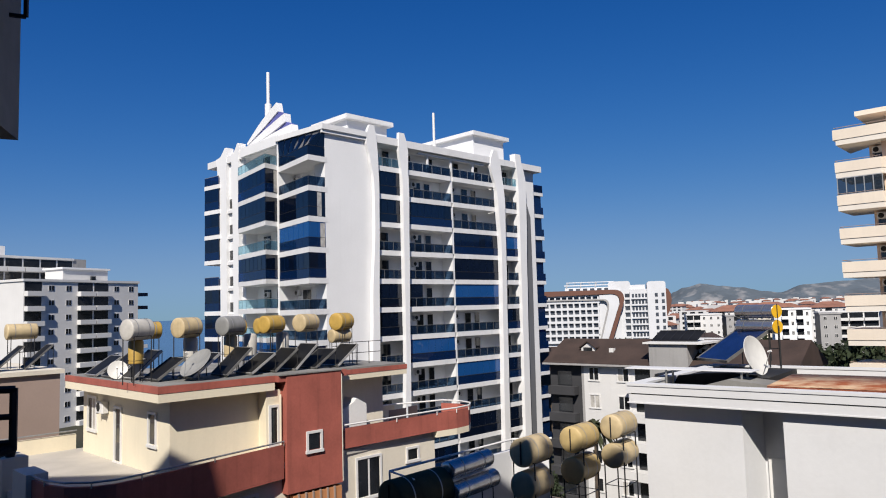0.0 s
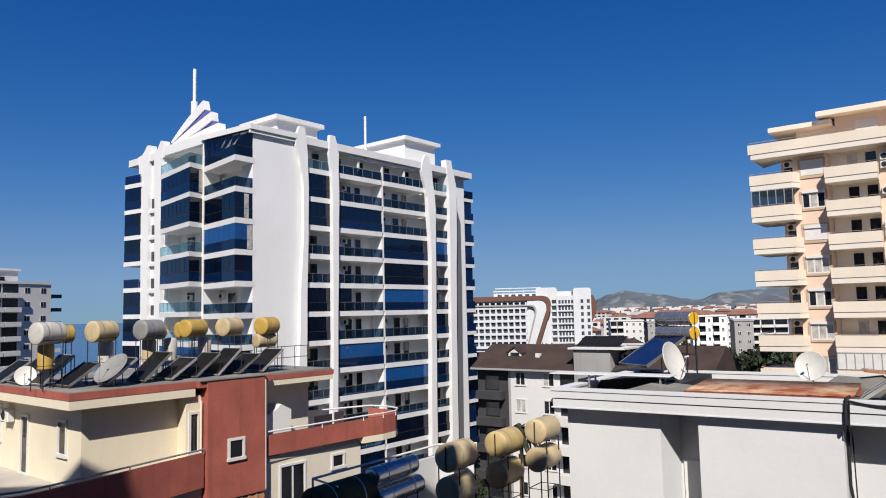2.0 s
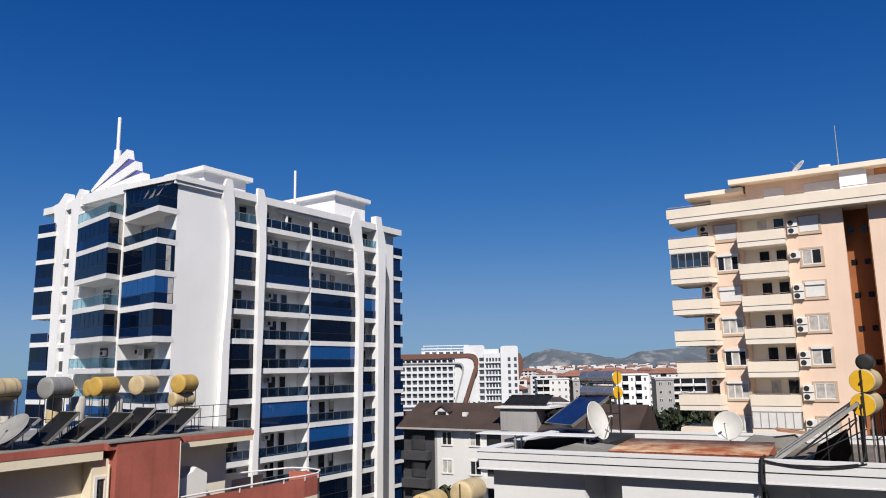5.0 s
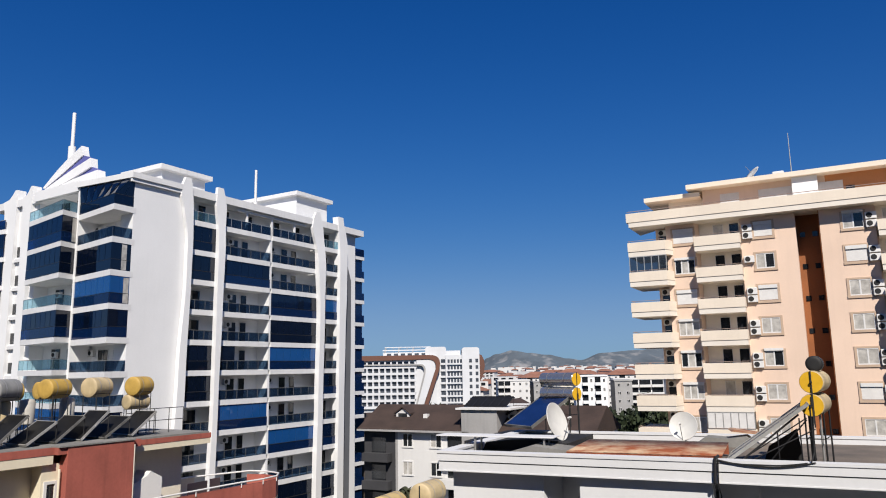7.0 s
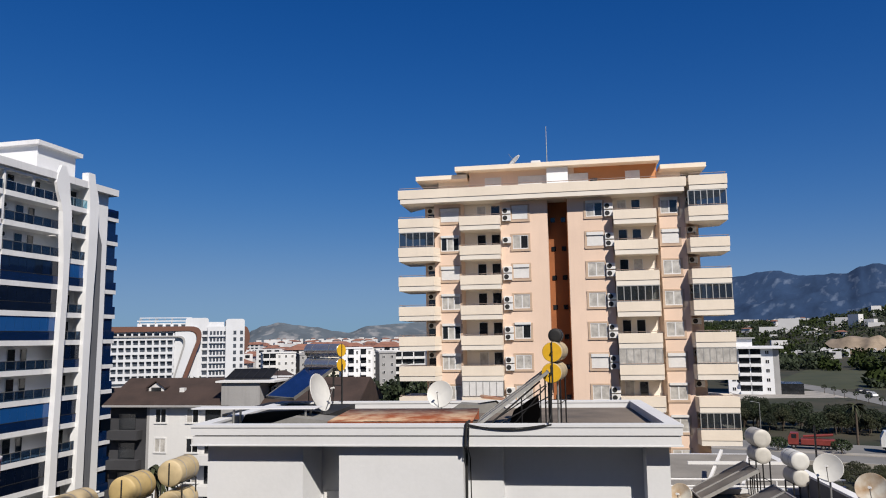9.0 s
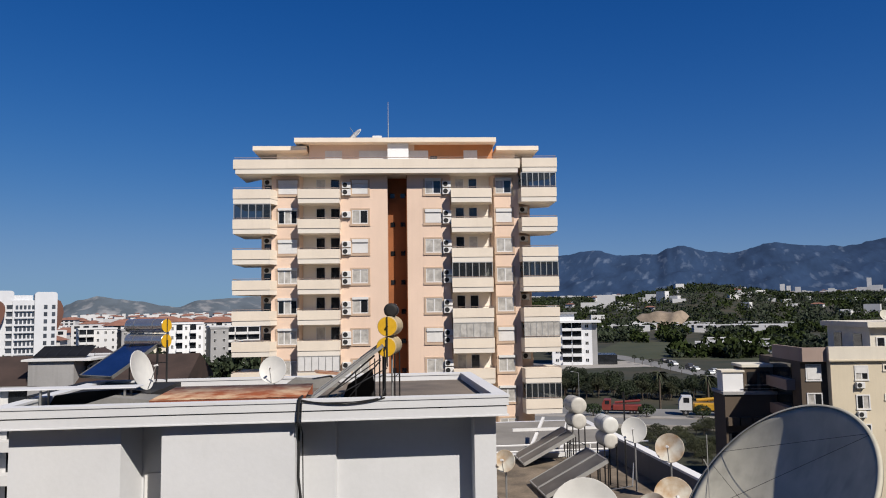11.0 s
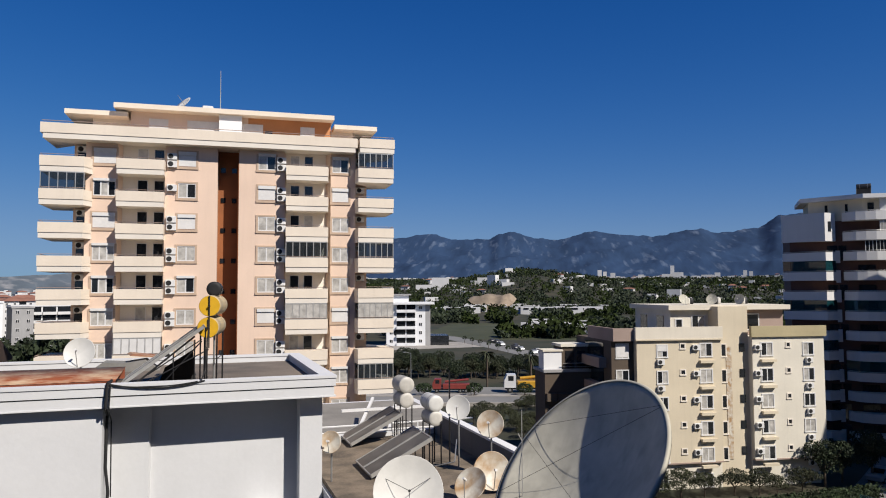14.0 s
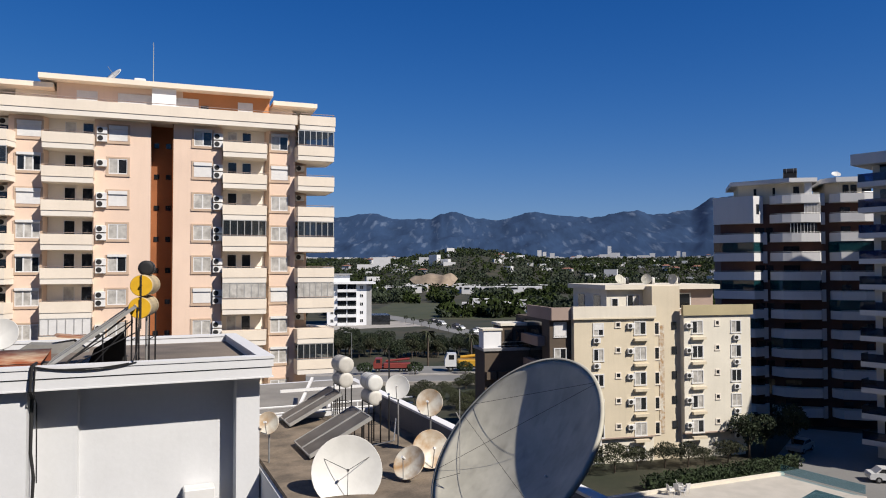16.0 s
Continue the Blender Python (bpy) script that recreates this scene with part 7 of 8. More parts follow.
# street of flats in the middle distance
specs = [((95.5, 285), -14, 13, 12, 16.8, 6, 5, M_FACADE, "flat", (0, 1)), ((109.5, 281), -14, 11, 12, 16.0, 6, 4, M_DKFAC, "flat", (1, 2)), ((108.5, 238), -20, 11, 12, 18.6, 6, 5, M_WHITE, "flat", (1, 3)), ((121.5, 234), -20, 6, 12, 16.8, 6, 2, M_DKFAC, "flat", ()), ((129, 249), -22, 18, 12, 17.0, 6, 4, M_FACADE, "flat", (0, 1, 2, 3)), ((150, 240), -22, 16, 12, 16.4, 6, 5, M_DKFAC, "flat", (0, 2, 4)), ((170, 236), -25, 16, 12, 16.0, 5, 5, M_FACADE, "hip", (0, 4)),
         ((118, 320), -16, 18, 12, 17.5, 6, 6, M_FACADE, "hip", (1, 4)), ((140, 330), -18, 18, 12, 18.5, 6, 6, M_CREAM2, "hip", (0, 3)), ((163, 322), -20, 18, 12, 18.0, 6, 6, M_FACADE, "hip", (2, 5)), ((186, 300), -22, 18, 12, 17.0, 6, 6, M_FACADE, "hip", (1, 3))]
for i, (o, a, w, d, h, fl, c, m, rf, bal) in enumerate(specs):
    mid_block("town_block", "pale block of flats with balconies in the town", o, a, w, d, h, fl, c, m, rf, M_REDROOF, group="blocks of flats in the town", balconies=bal)

# white house by the far road
wb = mid_block("roadside_house", "white four-storey house with round corner balconies by a road", (232.5, 170.5), -53, 15.5, 14, 16.5, 5, 4, M_WHITE, balconies=(1, 2))
part("roof_house", G().box(0, 9, 3, 11, 17.0, 20.0), M_WHITE, wb)
part("roof_slab", G().box(-1.5, 10, 2, 12, 20.0, 20.5), M_DKFAC, wb)
part("eaves", G().box(-2.0, 19, -2.2, 15, 16.4, 17.2), M_WHITE, wb)
part("side_wall", G().box(15.5, 17.5, 0, 14, 0, 16), M_DKFAC, wb)
for x in (4, 10.0):
    part("round_window", G().rod((x, -0.1, 5.2), (x, 0.1, 5.2), 1.2, 16), M_WINDK, wb)
part("dark_shop", G().box(17.5, 25, 1, 14, 0, 3.8), M_WINDK, wb)

# distant town: pale blocks past counting
def distant_town():
    r = random.Random(3)
    walls, roofs, wins = G(), G(), G()

    def house(az, dist, w, d, h, z0, rot, tiled=0.45):
        a = radians(az)
        x, y = dist * math.sin(a), dist * math.cos(a)
        c, s = math.cos(rot), math.sin(rot)
        P = lambda u, v: (x + u * c - v * s, y + u * s + v * c)
        walls.prism([P(-w / 2, -d / 2), P(w / 2, -d / 2), P(w / 2, d / 2), P(-w / 2, d / 2)], z0 - 6, z0 + h)
        if r.random() < tiled:
            pts = [P(-w / 2 - 1, -d / 2 - 1), P(w / 2 + 1, -d / 2 - 1), P(w / 2 + 1, d / 2 + 1), P(-w / 2 - 1, d / 2 + 1)]
            m1, m2 = P(-w / 4, 0), P(w / 4, 0)
            roofs.add([(*p, z0 + h) for p in pts] + [(*m1, z0 + h + d * 0.2), (*m2, z0 + h + d * 0.2)], [(0, 1, 5, 4), (1, 2, 5), (2, 3, 4, 5), (3, 0, 4)])
        n = max(1, int(h / 3.2)) if dist < 900 else 0
        for k in range(n):
            za = z0 + h - 3.0 * (k + 1) + 1.0
            for j in range(3):
                u0 = -w / 2 + w * (0.1 + 0.3 * j)
                p, q = P(u0, -d / 2 - 0.2), P(u0 + w * 0.18, -d / 2 - 0.2)
                wins.add([(*p, za), (*q, za), (*q, za + 1.5), (*p, za + 1.5)], [(0, 1, 2, 3)])
    for i in range(420):
        az = r.uniform(8, 36)
        dist = r.uniform(380, 1500)
        house(az, dist, r.uniform(9, 20), r.uniform(8, 13), r.uniform(8, 17), ground_z(az, dist), -radians(az) + r.uniform(-0.6, 0.6))
    for i in range(300):
        az = r.uniform(50, 92)
        dist = 900 + 2300 * r.random() ** 1.5
        big = r.random() < 0.04
        house(az, dist, r.uniform(8, 17), r.uniform(8, 12), r.uniform(9, 14) if big else r.uniform(3, 6), ground_z(az, dist), -radians(az) + r.uniform(-0.6, 0.6), 0.12)
    for az, dist, w, h in ((75.6, 2500, 40, 18), (76.3, 2480, 34, 24), (75.9, 2600, 13, 46), (70.5, 2500, 14, 36), (70.9, 2520, 12, 30), (71.5, 2500, 16, 26), (73.6, 2500, 18, 18), (78.4, 2600, 40, 16), (79.1, 2580, 18, 24), (81.0, 2600, 12, 30), (81.4, 2600, 12, 26), (58.0, 1100, 26, 18), (58.4, 1100, 90, 6)):
        house(az, dist, w, 14, h, ground_z(az, dist), -radians(az), 0)
    for i in range(26):
        az = 58 + 12 * r.random()
        house(az, 620 + 120 * r.random(), r.uniform(20, 45), 10, 6.0, ground_z(az, 660), -radians(az), 0)
    for i in range(14):
        az = r.uniform(64.6, 70)
        house(az, r.uniform(370, 450), r.uniform(12, 24), r.uniform(7, 10), r.uniform(3, 4.2), 0, -radians(az) + r.uniform(-0.3, 0.3), 0)
    for i in range(480):
        az = r.uniform(50, 92)
        dist = r.uniform(2350, 3080)
        house(az, dist, r.uniform(8, 16), 9, r.uniform(5, 10), ground_z(az, dist) + 4, -radians(az), 0.1)
    for i in range(90):
        az = r.uniform(18, 32)
        dist = r.uniform(1700, 2600)
        house(az, dist, r.uniform(8, 18), 9, r.uniform(5, 11), ground_z(az, dist) + 3, -radians(az), 0.2)
    t = thing("distant_town", (0, 0, 0), 0, "pale houses of a distant town on green slopes", "town", kind="stuff")
    part("walls", walls, M_TOWNW, t)["kind"] = "stuff"
    part("roofs", roofs, M_REDROOF, t)["kind"] = "stuff"
    part("windows", wins, M_WINDK, t)["kind"] = "stuff"


M_TOWNW = pbr("distant_whitewash", (0.74, 0.73, 0.72), 0.9, var=0.10, scale=0.02, grain=0.05, bump=0)

distant_town()

# ---- roads and fields east of the houses ----
def strip(name, pts, width, material, label, category, z=0.06, kind="structure"):
    g = G()
    left, right = [], []
    for i, p in enumerate(pts):
        a, b = Vector(pts[max(0, i - 1)]), Vector(pts[min(len(pts) - 1, i + 1)])
        n = Vector((-(b - a).y, (b - a).x)).normalized() * width / 2
        left.append((p[0] + n.x, p[1] + n.y))
        right.append((p[0] - n.x, p[1] - n.y))
    return solo(name, g.prism(left + right[::-1], -0.3, z), material, label, category, kind=kind)


RW = lambda k, off: (134.5 + 0.507 * k + 0.862 * off, 75.0 - 0.862 * k + 0.507 * off)   # along and across the boulevard
strip("road", [RW(-70, 1), RW(-30, 0), RW(10, 0), RW(50, 0), RW(95, 2)], 22, M_ASPH, "grey asphalt boulevard past the houses", "road")
strip("median", [RW(-60, -2), RW(0, -2), RW(60, -2)], 2.4, M_PAVE, "pale paved strip between two carriageways", "pavement", 0.2)
strip("road", [(182, 62), (197, 82), (219, 97), (254, 135), (290, 178), (330, 240)], 10, M_ASPH, "grey asphalt road leading to the hills", "road", 0.08)
strip("pavement", [RW(-60, -13), RW(-20, -13), RW(20, -13), RW(48, -13)], 2.6, M_PAVE, "pale paved kerb strip", "pavement", 0.18)
strip("yard", [(215, 175), (240, 160), (262, 142)], 30, M_PAVE, "pale paved yard by the roadside house", "pavement", 0.04)
solo("boundary_wall", G().prism([RW(-60, -15.2), RW(46, -15.2), RW(46, -15.6), RW(-60, -15.6)], 0, 0.7), M_PAVE, "long low pale boundary wall", "wall")
strip("field", [(285, 150), (430, 215)], 75, M_FIELD, "open dry grass field", "field", 0.05)
def earth_bank():
    a, b, back = Vector((571, 325, 0)), Vector((591, 288, 0)), Vector((34, 19, 0))
    vs, fs, n = [], [], 16
    for j, (d, z) in enumerate(((0, 0), (0.3, 7), (0.6, 12), (0.8, 16.5), (1.5, 17.2), (2.2, 0))):
        for i in range(n + 1):
            s = i / n
            edge = min(1.0, 0.75 + 2.5 * s, 0.75 + 2.5 * (1 - s))
            p = a.lerp(b, 0.5 + (s - 0.5) * (0.35 + 0.75 * min(1.0, d / 0.8))) + back * (d + 0.15 * noise.noise(Vector((s * 5, d, 4))))
            vs.append((p.x, p.y, z * edge * (1 + 0.22 * noise.noise(Vector((s * 3.1, d * 2, 8))))))
    for j in range(5):
        for i in range(n):
            k = j * (n + 1) + i
            fs.append((k, k + 1, k + n + 2, k + n + 1))
    solo("earth_bank", G().add(vs, fs, True), M_EARTH, "bare sandy quarry face on a slope", "earth bank", kind="structure")


earth_bank()
solo("drive", G().prism([(72, 8), (96, 4), (112, 2), (112, -12), (84, -10), (74, -4)], -0.2, 0.05), M_ASPH, "dark asphalt drive in building shade", "drive", kind="structure")


# ---- plants ----
M_LEAF = pbr("dark_green_leaves", (0.026, 0.042, 0.012), 0.8, var=0.35, scale=0.9, grain=3, bump=0, by_object=0.25)
M_LEAF2 = pbr("olive_leaves", (0.05, 0.058, 0.02), 0.8, var=0.3, scale=0.9, grain=3, bump=0, by_object=0.25)
M_SCRUB = pbr("scrub_leaves", (0.042, 0.060, 0.017), 0.95, var=0.3, scale=0.05, grain=3, bump=0, spec=0.1)
M_BARK = pbr("grey_bark", (0.12, 0.09, 0.065), 0.95, var=0.25, scale=2)
M_HEDGE = pbr("hedge_leaves", (0.035, 0.062, 0.016), 0.85, var=0.35, scale=1.5, grain=5, bump=0)


def leaf_cloud(g, blobs, count, size, r):
    """Small leaf sprays scattered over lumpy blobs (x, y, z, rx, rz)."""
    for i in range(count):
        x, y, z, rx, rz = blobs[r.randrange(len(blobs))]
        th, u = r.uniform(0, 2 * math.pi), r.uniform(-0.75, 1)
        k = math.sqrt(max(0, 1 - u * u)) * (0.55 + 0.5 * r.random() ** 0.5)
        c = Vector((x + rx * k * math.cos(th), y + rx * k * math.sin(th), z + rz * u * (0.65 + 0.4 * r.random())))
        a = Vector((r.gauss(0, 1), r.gauss(0, 1), r.gauss(0, 0.7))).normalized()
        b = a.orthogonal().normalized()
        b = Matrix.Rotation(r.uniform(0, 6.28), 3, a) @ b
        e = a.cross(b)
        s = size * r.uniform(0.6, 1.3)
        g.add([c - b * s - e * s * 0.35, c + b * s * 0.2 - e * s * 0.5, c + b * s, c + b * s * 0.1 + e * s * 0.55], [(0, 1, 2, 3)])
    return g


def tree_mesh(seed, h, spread, leaf, name="tree", label="", at=(0, 0, 0)):
    r = random.Random(seed)
    t = thing(name, at, 0, label, "tree", "trees between the houses")
    g = G()
    g.rod((0, 0, -0.3), (0.1, 0.05, h * 0.35), 0.20 * h / 6, 8, 0.13 * h / 6)
    blobs = []
    for i in range(7):
        a = 2 * math.pi * i / 7 + r.uniform(-0.4, 0.4)
        rad = spread * r.uniform(0.25, 0.65)
        z = h * r.uniform(0.45, 0.85)
        tip = (rad * math.cos(a), rad * math.sin(a), z)
        g.rod((0.1, 0.05, h * 0.3), tip, 0.08 * h / 6, 5, 0.03)
        blobs.append((*tip, spread * r.uniform(0.3, 0.5), h * r.uniform(0.13, 0.22)))
    blobs.append((0, 0, h * 0.82, spread * 0.4, h * 0.2))
    part("trunk", g, M_BARK, t)
    part("crown", leaf_cloud(G(), blobs, 2600, 0.03 * h, r), leaf, t)
    return t


proto = [tree_mesh(11, 6.0, 3.2, M_LEAF, label="dark green broadleaf tree with a rounded crown", at=(141, 84, 0)),
         tree_mesh(12, 5.0, 3.0, M_LEAF2, label="olive-green bushy tree with an uneven crown", at=(158, 112, 0)),
         tree_mesh(13, 7.5, 3.0, M_LEAF, label="tall dark green tree with a narrow crown", at=(58, 112, 0)),
         tree_mesh(14, 3.0, 2.4, M_LEAF2, label="low green shrub-like tree", at=(110, 60, 0))]
rt = random.Random(21)


def plant(kind, x, y, s=1.0):
    s *= rt.uniform(0.85, 1.2)
    m = pose(x, y, 0, 0, 0, rt.uniform(0, 360)) @ Matrix.Diagonal((s, s, s, 1))
    ob = copy_thing(proto[kind], m)
    ob.scale = (s, s, s)
    return ob


# orchard between the two roads
for i in range(110):
    f, g_ = rt.random(), rt.random()
    x = 144 + 32 * f + 12 * g_
    y = 118 - 54 * f + 16 * (g_ - 0.5)
    plant(rt.choice((0, 0, 1, 1)), x, y, rt.uniform(0.75, 1.05) - 0.3 * f)
for i in range(26):
    plant(3, 98 + 30 * rt.random(), 60 - 16 * rt.random(), 0.75)
for i in range(14):
    plant(rt.choice((1, 3)), 112 + 36 * rt.random(), 46 - 12 * rt.random(), 0.7)
# in front of the beige house
for x, y, s, k in ((77.0, 22.0, 0.8, 3), (78.8, 19.5, 1.0, 3), (81, 17.6, 0.95, 3), (83.2, 15.0, 1.0, 3), (84.8, 12.8, 0.8, 3), (86.5, 11.2, 0.75, 3), (88.5, 9.0, 0.8, 3), (75.5, 24.5, 0.8, 3), (92, 7.0, 0.72, 0), (95, 5.5, 0.8, 0), (97.0, 2.5, 0.8, 0)):
    plant(k, x, y, s)
# behind the near roofs
for i in range(14):
    plant(rt.choice((0, 2)), 44 + 26 * rt.random(), 98 + 16 * rt.random(), rt.uniform(1.7, 2.1))
for x, y in ((6, 74), (9, 72), (-2, 62), (2, 60), (24, 44), (30, 38)):
    plant(0, x, y, 1.0)
# clipped round shrubs by the road
for x, y in (RW(-11, -2), RW(-0.5, -2), RW(10, -2), RW(20, -2)):
    t = thing("clipped_shrub", (x, y, 0), 0, "round clipped green shrub beside the road", "shrub", "clipped shrubs by the road")
    part("foliage", leaf_cloud(G(), [(0, 0, 1.6, 1.7, 1.1)], 700, 0.2, rt), M_HEDGE, t)
    part("stem", G().rod((0, 0, -0.2), (0, 0, 1.2), 0.12, 6), M_BARK, t)
hg = G()
for i in range(60):
    s = i / 59
    leaf_cloud(hg, [(74 + 15.5 * s, 15.0 - 13 * s, 0.9, 0.8, 0.8)], 60, 0.16, rt)
hb = thing("hedge", (0, 0, 0), 0, "dense clipped green hedge along a drive", "hedge")
part("foliage", hg, M_HEDGE, hb)
part("stem", G().prism([(73.8, 14.8), (89.3, 1.8), (89.7, 2.2), (74.2, 15.2)], 0, 1.2), M_HEDGE, hb)


def palm(x, y, h, label):
    t = thing("palm_tree", (x, y, 0), 0, label, "palm")
    part("trunk", G().rod((0, 0, 0), (0.15, 0, h), 0.24, 10, 0.17), M_BARK, t)
    r = random.Random(5)
    for i in range(26):
        a, lift = r.uniform(0, 6.28), r.uniform(-0.5, 1.0)
        g, prev = G(), None
        for j in range(7):
            s = j / 6
            rad = 2.4 * s
            z = h + 2.0 * lift * s - 2.3 * s * s
            c, w = Vector((0.15 + rad * math.cos(a), rad * math.sin(a), z)), 0.34 * math.sin(math.pi * min(0.97, s + 0.12))
            side = Vector((-math.sin(a), math.cos(a), -0.5)) * w
            ring_ = [c - side, c, c + Vector((math.sin(a), -math.cos(a), -0.5)) * w]
            if prev:
                g.add(prev + ring_, [(0, 1, 4, 3), (1, 2, 5, 4)])
            prev = ring_
        part("frond", g, M_LEAF2, t)
    return t


palm(13.3, 66.5, 11.0, "tall palm with a drooping green crown")
palm(153.0, 71.0, 6.5, "young palm beside the road")
palm(145.9, 78.6, 7.5, "young palm beside the road")

# woods past counting
def woods():
    r = random.Random(31)
    g, pale = G(), G()
    count = 0
    while count < 12500:
        az = r.uniform(47, 93)
        d = 330 + 2500 * r.random() ** 1.4
        n = noise.noise(Vector((az * 0.35, d * 0.006, 1.0)))
        if n < -0.12 and d < 650:
            continue
        if (54.5 < az < 63 and 330 < d < 470) or (63 <= az < 69 and 360 < d < 455 and r.random() < 0.8):
            continue
        x, y = d * math.sin(radians(az)), d * math.cos(radians(az))
        s = r.uniform(2.0, 4.2) * (1 + d / 2500)
        z = ground_z(az, d)
        patch = noise.noise(Vector((az * 0.6, d * 0.004, 7.0))) + 0.35 * r.uniform(-1, 1)
        if patch > 0.45:
            count += 1
            continue
        leaf_cloud(pale if patch > 0.02 else g, [(x, y, z + s * 0.7, s, s * 0.8)], 18 if d > 700 else 44, s * 0.36, r)
        count += 1
    for i in range(900):
        az, d = r.uniform(9, 46), r.uniform(140, 900)
        x, y = d * math.sin(radians(az)), d * math.cos(radians(az))
        s = r.uniform(1.8, 3.4)
        leaf_cloud(g, [(x, y, ground_z(az, d) + s, s, s)], 22, s * 0.4, r)
    solo("scrub", pale, M_SCRUB, "paler olive scrub and groves among dark woods", "scrub", kind="stuff")
    solo("woods", g, M_LEAF, "dark green orchards and scrub spreading to the hills", "woods", kind="stuff")


woods()


# ---- vehicles ----
def truck(x, y, turn, cab_mat, body_mat, label, size=1.0):
    t = thing("truck", (x, y, 0.06), turn, label, "truck")
    t.scale = (size, size, size)
    cab = part("cab", G().prism([(0, 0.9), (2.0, 0.9), (2.0, 3.1), (0.5, 3.1), (0.05, 2.2)], -1.2, 1.2, "y"), cab_mat, t)
    part("windscreen", G().prism([(0.05, 2.2), (0.46, 3.0), (0.5, 3.0), (0.12, 2.15)], -1.1, 1.1, "y"), M_WINDK, cab)
    part("side_window", G().box(0.7, 1.6, -1.22, -1.19, 2.1, 2.9).box(0.7, 1.6, 1.19, 1.22, 2.1, 2.9), M_WINDK, cab)
    part("chassis", G().box(0.2, 9.0, -0.9, 0.9, 0.65, 0.95), M_DARK, t)
    part("load_body", G().slopebox(2.3, 8.6, -1.2, 1.2, 0.95, 2.0, 0.1).rod((2.8, 0, 2.4), (8.2, 0, 2.9), 0.25, 8), body_mat, t)
    for wx in (1.0, 6.3, 7.6):
        for wy in (-1.05, 0.85):
            w = part("wheel", G().rod((wx, wy, 0.5), (wx, wy + 0.25, 0.5), 0.5, 16), M_BLACK, t)
            part("hub", G().rod((wx, wy - 0.02, 0.5), (wx, wy + 0.27, 0.5), 0.2, 10), M_STEEL, w)
    return t


M_VRED = pbr("faded_red_vehicle_paint", (0.27, 0.05, 0.04), 0.4, var=0.1, scale=1)
M_VYEL = pbr("yellow_vehicle_paint", (0.62, 0.34, 0.03), 0.4, var=0.1, scale=1)
M_VWHT = pbr("white_vehicle_paint", (0.75, 0.75, 0.74), 0.3, var=0.04, scale=1)
truck(139.9, 71.3, -59.5, M_VWHT, M_VYEL, "white-cabbed truck with a yellow crane body", 1.25)
truck(132.1, 84.5, -59.5, M_VRED, M_VRED, "faded red tank truck parked by the road", 0.95)


def car(x, y, turn, paint, label, group=""):
    t = thing("car", (x, y, 0.06), turn, label, "car", group)
    part("body", G().prism([(0, 0.35), (4.3, 0.35), (4.35, 0.75), (4.1, 0.95), (3.1, 1.0), (1.1, 1.02), (0.1, 0.95), (-0.05, 0.7)], -0.85, 0.85, "y"), paint, t)
    cb = part("cabin", G().prism([(0.55, 1.0), (3.2, 1.0), (2.6, 1.45), (1.1, 1.48)], -0.74, 0.74, "y"), paint, t)
    part("side_window", G().prism([(0.8, 1.03), (3.0, 1.03), (2.5, 1.40), (1.15, 1.42)], -0.755, 0.755, "y"), M_WINDK, cb)
    part("windscreen", G().prism([(3.17, 1.04), (2.63, 1.44), (2.66, 1.45), (3.22, 1.04)], -0.68, 0.68, "y"), M_WINDK, cb)
    for wx in (0.8, 3.4):
        for wy in (-0.88, 0.68):
            w = part("wheel", G().rod((wx, wy, 0.32), (wx, wy + 0.2, 0.32), 0.32, 14), M_BLACK, t)
            part("hub", G().rod((wx, wy - 0.01, 0.32), (wx, wy + 0.21, 0.32), 0.17, 10), M_STEEL, w)
    return t


M_VSIL = pbr("silver_vehicle_paint", (0.42, 0.43, 0.44), 0.3, 0.3, var=0.04, scale=1)
M_VDRK = pbr("dark_vehicle_paint", (0.05, 0.05, 0.06), 0.3, var=0.04, scale=1)
car(87.5, -4.6, -75, M_VWHT, "white saloon car parked in the shaded drive")
car(100.0, 1.0, 160, M_VSIL, "pale car parked under a tree in shade")
rc = random.Random(4)
for i in range(14):
    s = i / 13
    x, y = 196 + 70 * s + rc.uniform(-2, 2), 78 + 68 * s + rc.uniform(-2, 2)
    car(x + 4, y - 3, 48, rc.choice((M_VWHT, M_VWHT, M_VSIL, M_VDRK)), "parked car along the far road", "cars along the far road")
for i in range(9):
    s = i / 8
    t = thing("street_tree", (199 + 60 * s, 88 + 62 * s, 0.05), 0, "small round street tree beside the far road", "tree", "street trees by the far road")
    part("trunk", G().rod((0, 0, -0.1), (0, 0, 1.6), 0.08, 6), M_BARK, t)
    part("crown", leaf_cloud(G(), [(0, 0, 2.3, 0.9, 0.8)], 120, 0.22, rc), M_LEAF, t)
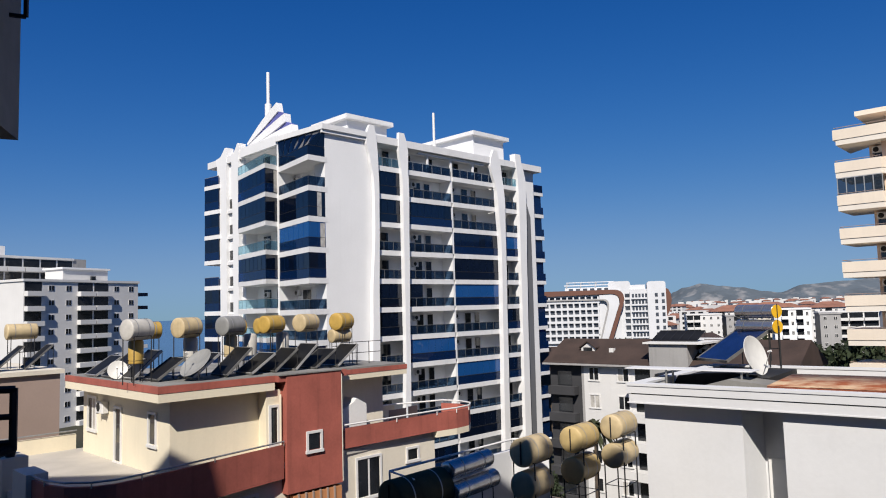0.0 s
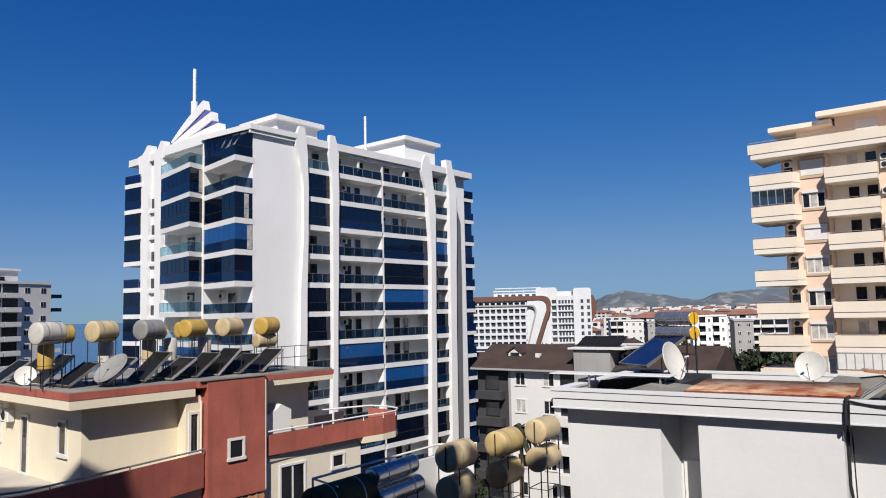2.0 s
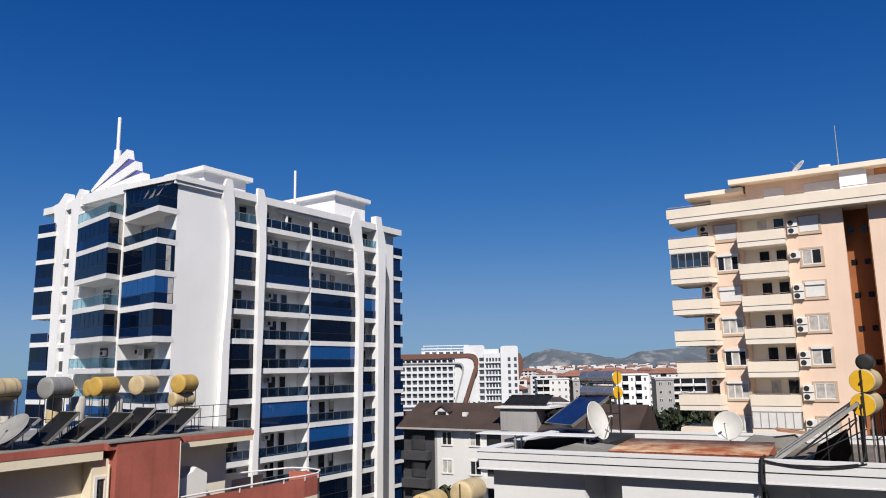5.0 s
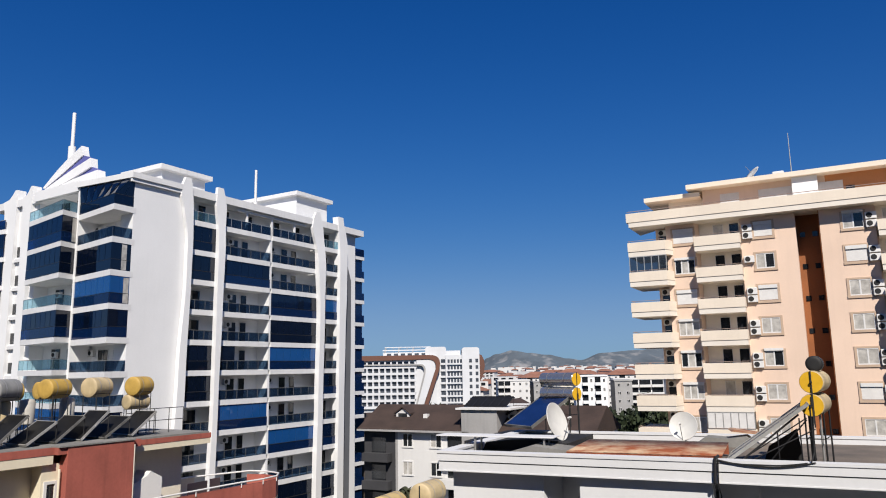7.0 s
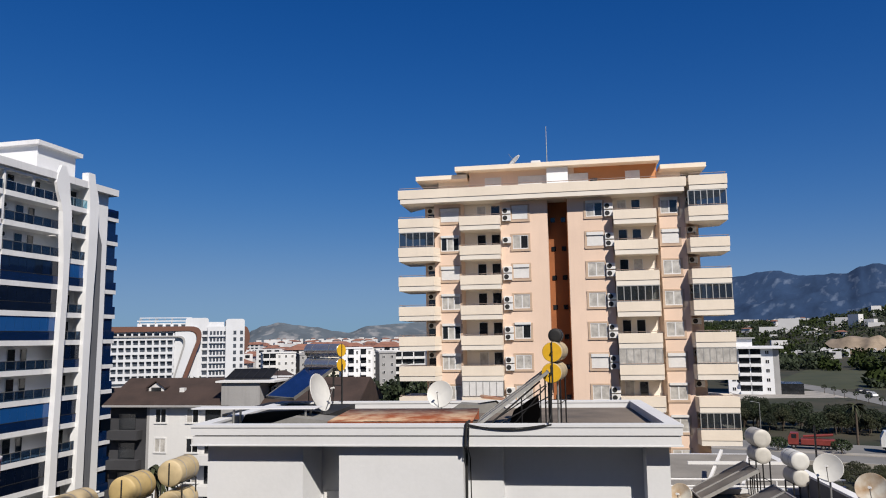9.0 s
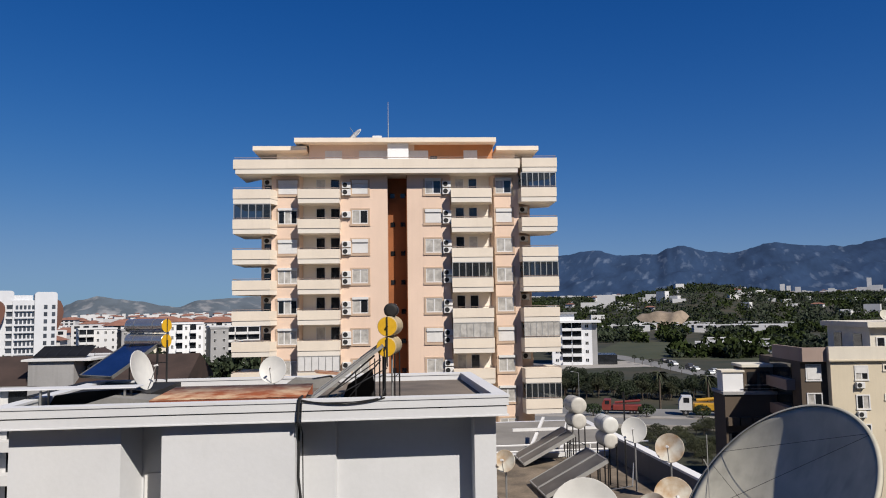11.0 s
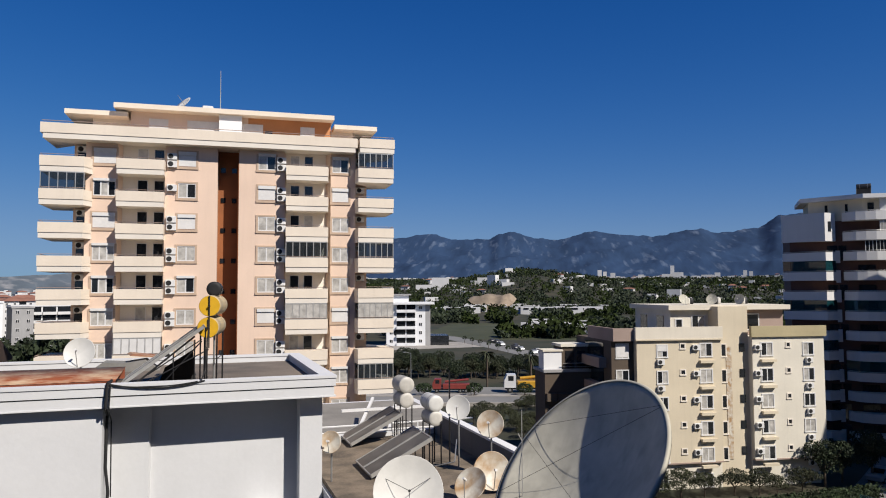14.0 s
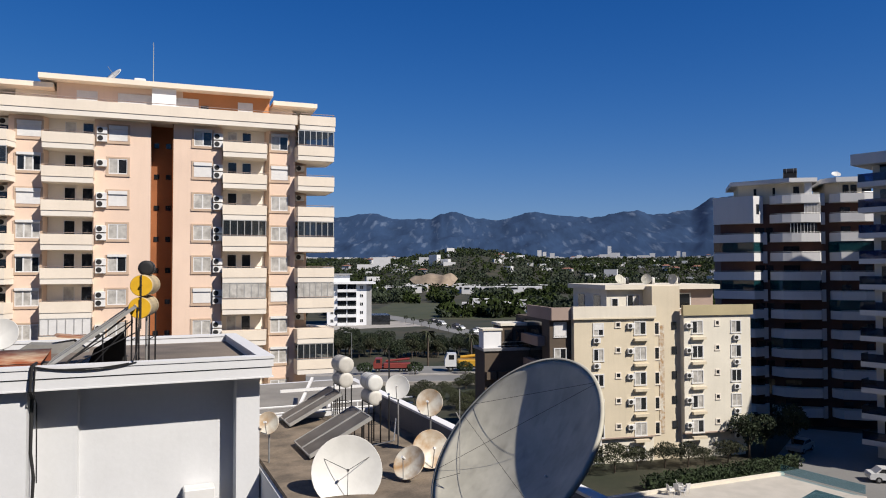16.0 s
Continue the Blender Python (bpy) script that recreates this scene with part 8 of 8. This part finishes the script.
for x, y, h in ((144.5, 61.0, 8.5), (129.0, 88.0, 8.5)):
    t = thing("street_lamp", (x, y, 0), 0, "slim grey street lamp post by the road", "street lamp", "street lamps")
    part("post", G().rod((0, 0, 0), (0, 0, h), 0.09, 8, 0.05), M_STEEL, t)
    part("arm", G().rod((0, 0, h), (-1.2, 0.6, h + 0.3), 0.04, 6), M_STEEL, t)
    part("lamp_head", G().slopebox(-1.9, -1.1, 0.45, 0.75, h + 0.25, h + 0.38, 0.03), M_STEEL, t)

# terrace with pool by the drive
pt = thing("pool_terrace", (0, 0, 0), 0, "pale pool terrace with a blue pool corner", "terrace")
part("deck", G().prism([(66, 17.5), (82.5, 3.4), (78, -4), (60, 8)], 0, 1.0), M_TILE, pt)
part("edge", G().prism([(66, 17.6), (82.6, 3.45), (82.3, 3.0), (65.7, 17.2)], 1.0, 1.25), M_CREAM2, pt)
part("pool_water", G().prism([(70, 3.0), (78.2, 0.2), (76.5, -2.5), (67, 1)], 1.0, 1.01), M_RAILTQ, pt)
part("rail_glass", G().prism([(82.5, 3.3), (78.1, -3.9), (78.0, -3.85), (82.4, 3.35)], 1.2, 2.0), M_RAILTQ, pt)


def garden_chair():
    t = thing("garden_chair", (70.4, 12.2, 1.0), 40, "white plastic garden chair on the pool terrace", "chair", "garden chairs by the pool")
    part("seat", G().slopebox(-0.26, 0.26, -0.26, 0.26, 0.40, 0.45, 0.02), M_PVC, t)
    part("backrest", G().prism([(0.22, 0.45), (0.34, 1.0), (0.38, 1.0), (0.27, 0.45)], -0.25, 0.25, "x"), M_PVC, t)
    for x in (-0.24, 0.20):
        part("armrest", G().box(x, x + 0.05, -0.24, 0.28, 0.66, 0.70), M_PVC, t)
        for y in (-0.24, 0.20):
            part("leg", G().rod((x + 0.02, y, 0), (x + 0.02, y, 0.66), 0.025, 6), M_PVC, t)
    return t


chair = garden_chair()
for x, y, a in ((71.1, 11.7, 75), (71.6, 11.0, 130), (70.8, 11.2, 200), (72.0, 11.6, 20)):
    copy_thing(chair, pose(x, y, 1.0, 0, 0, a))
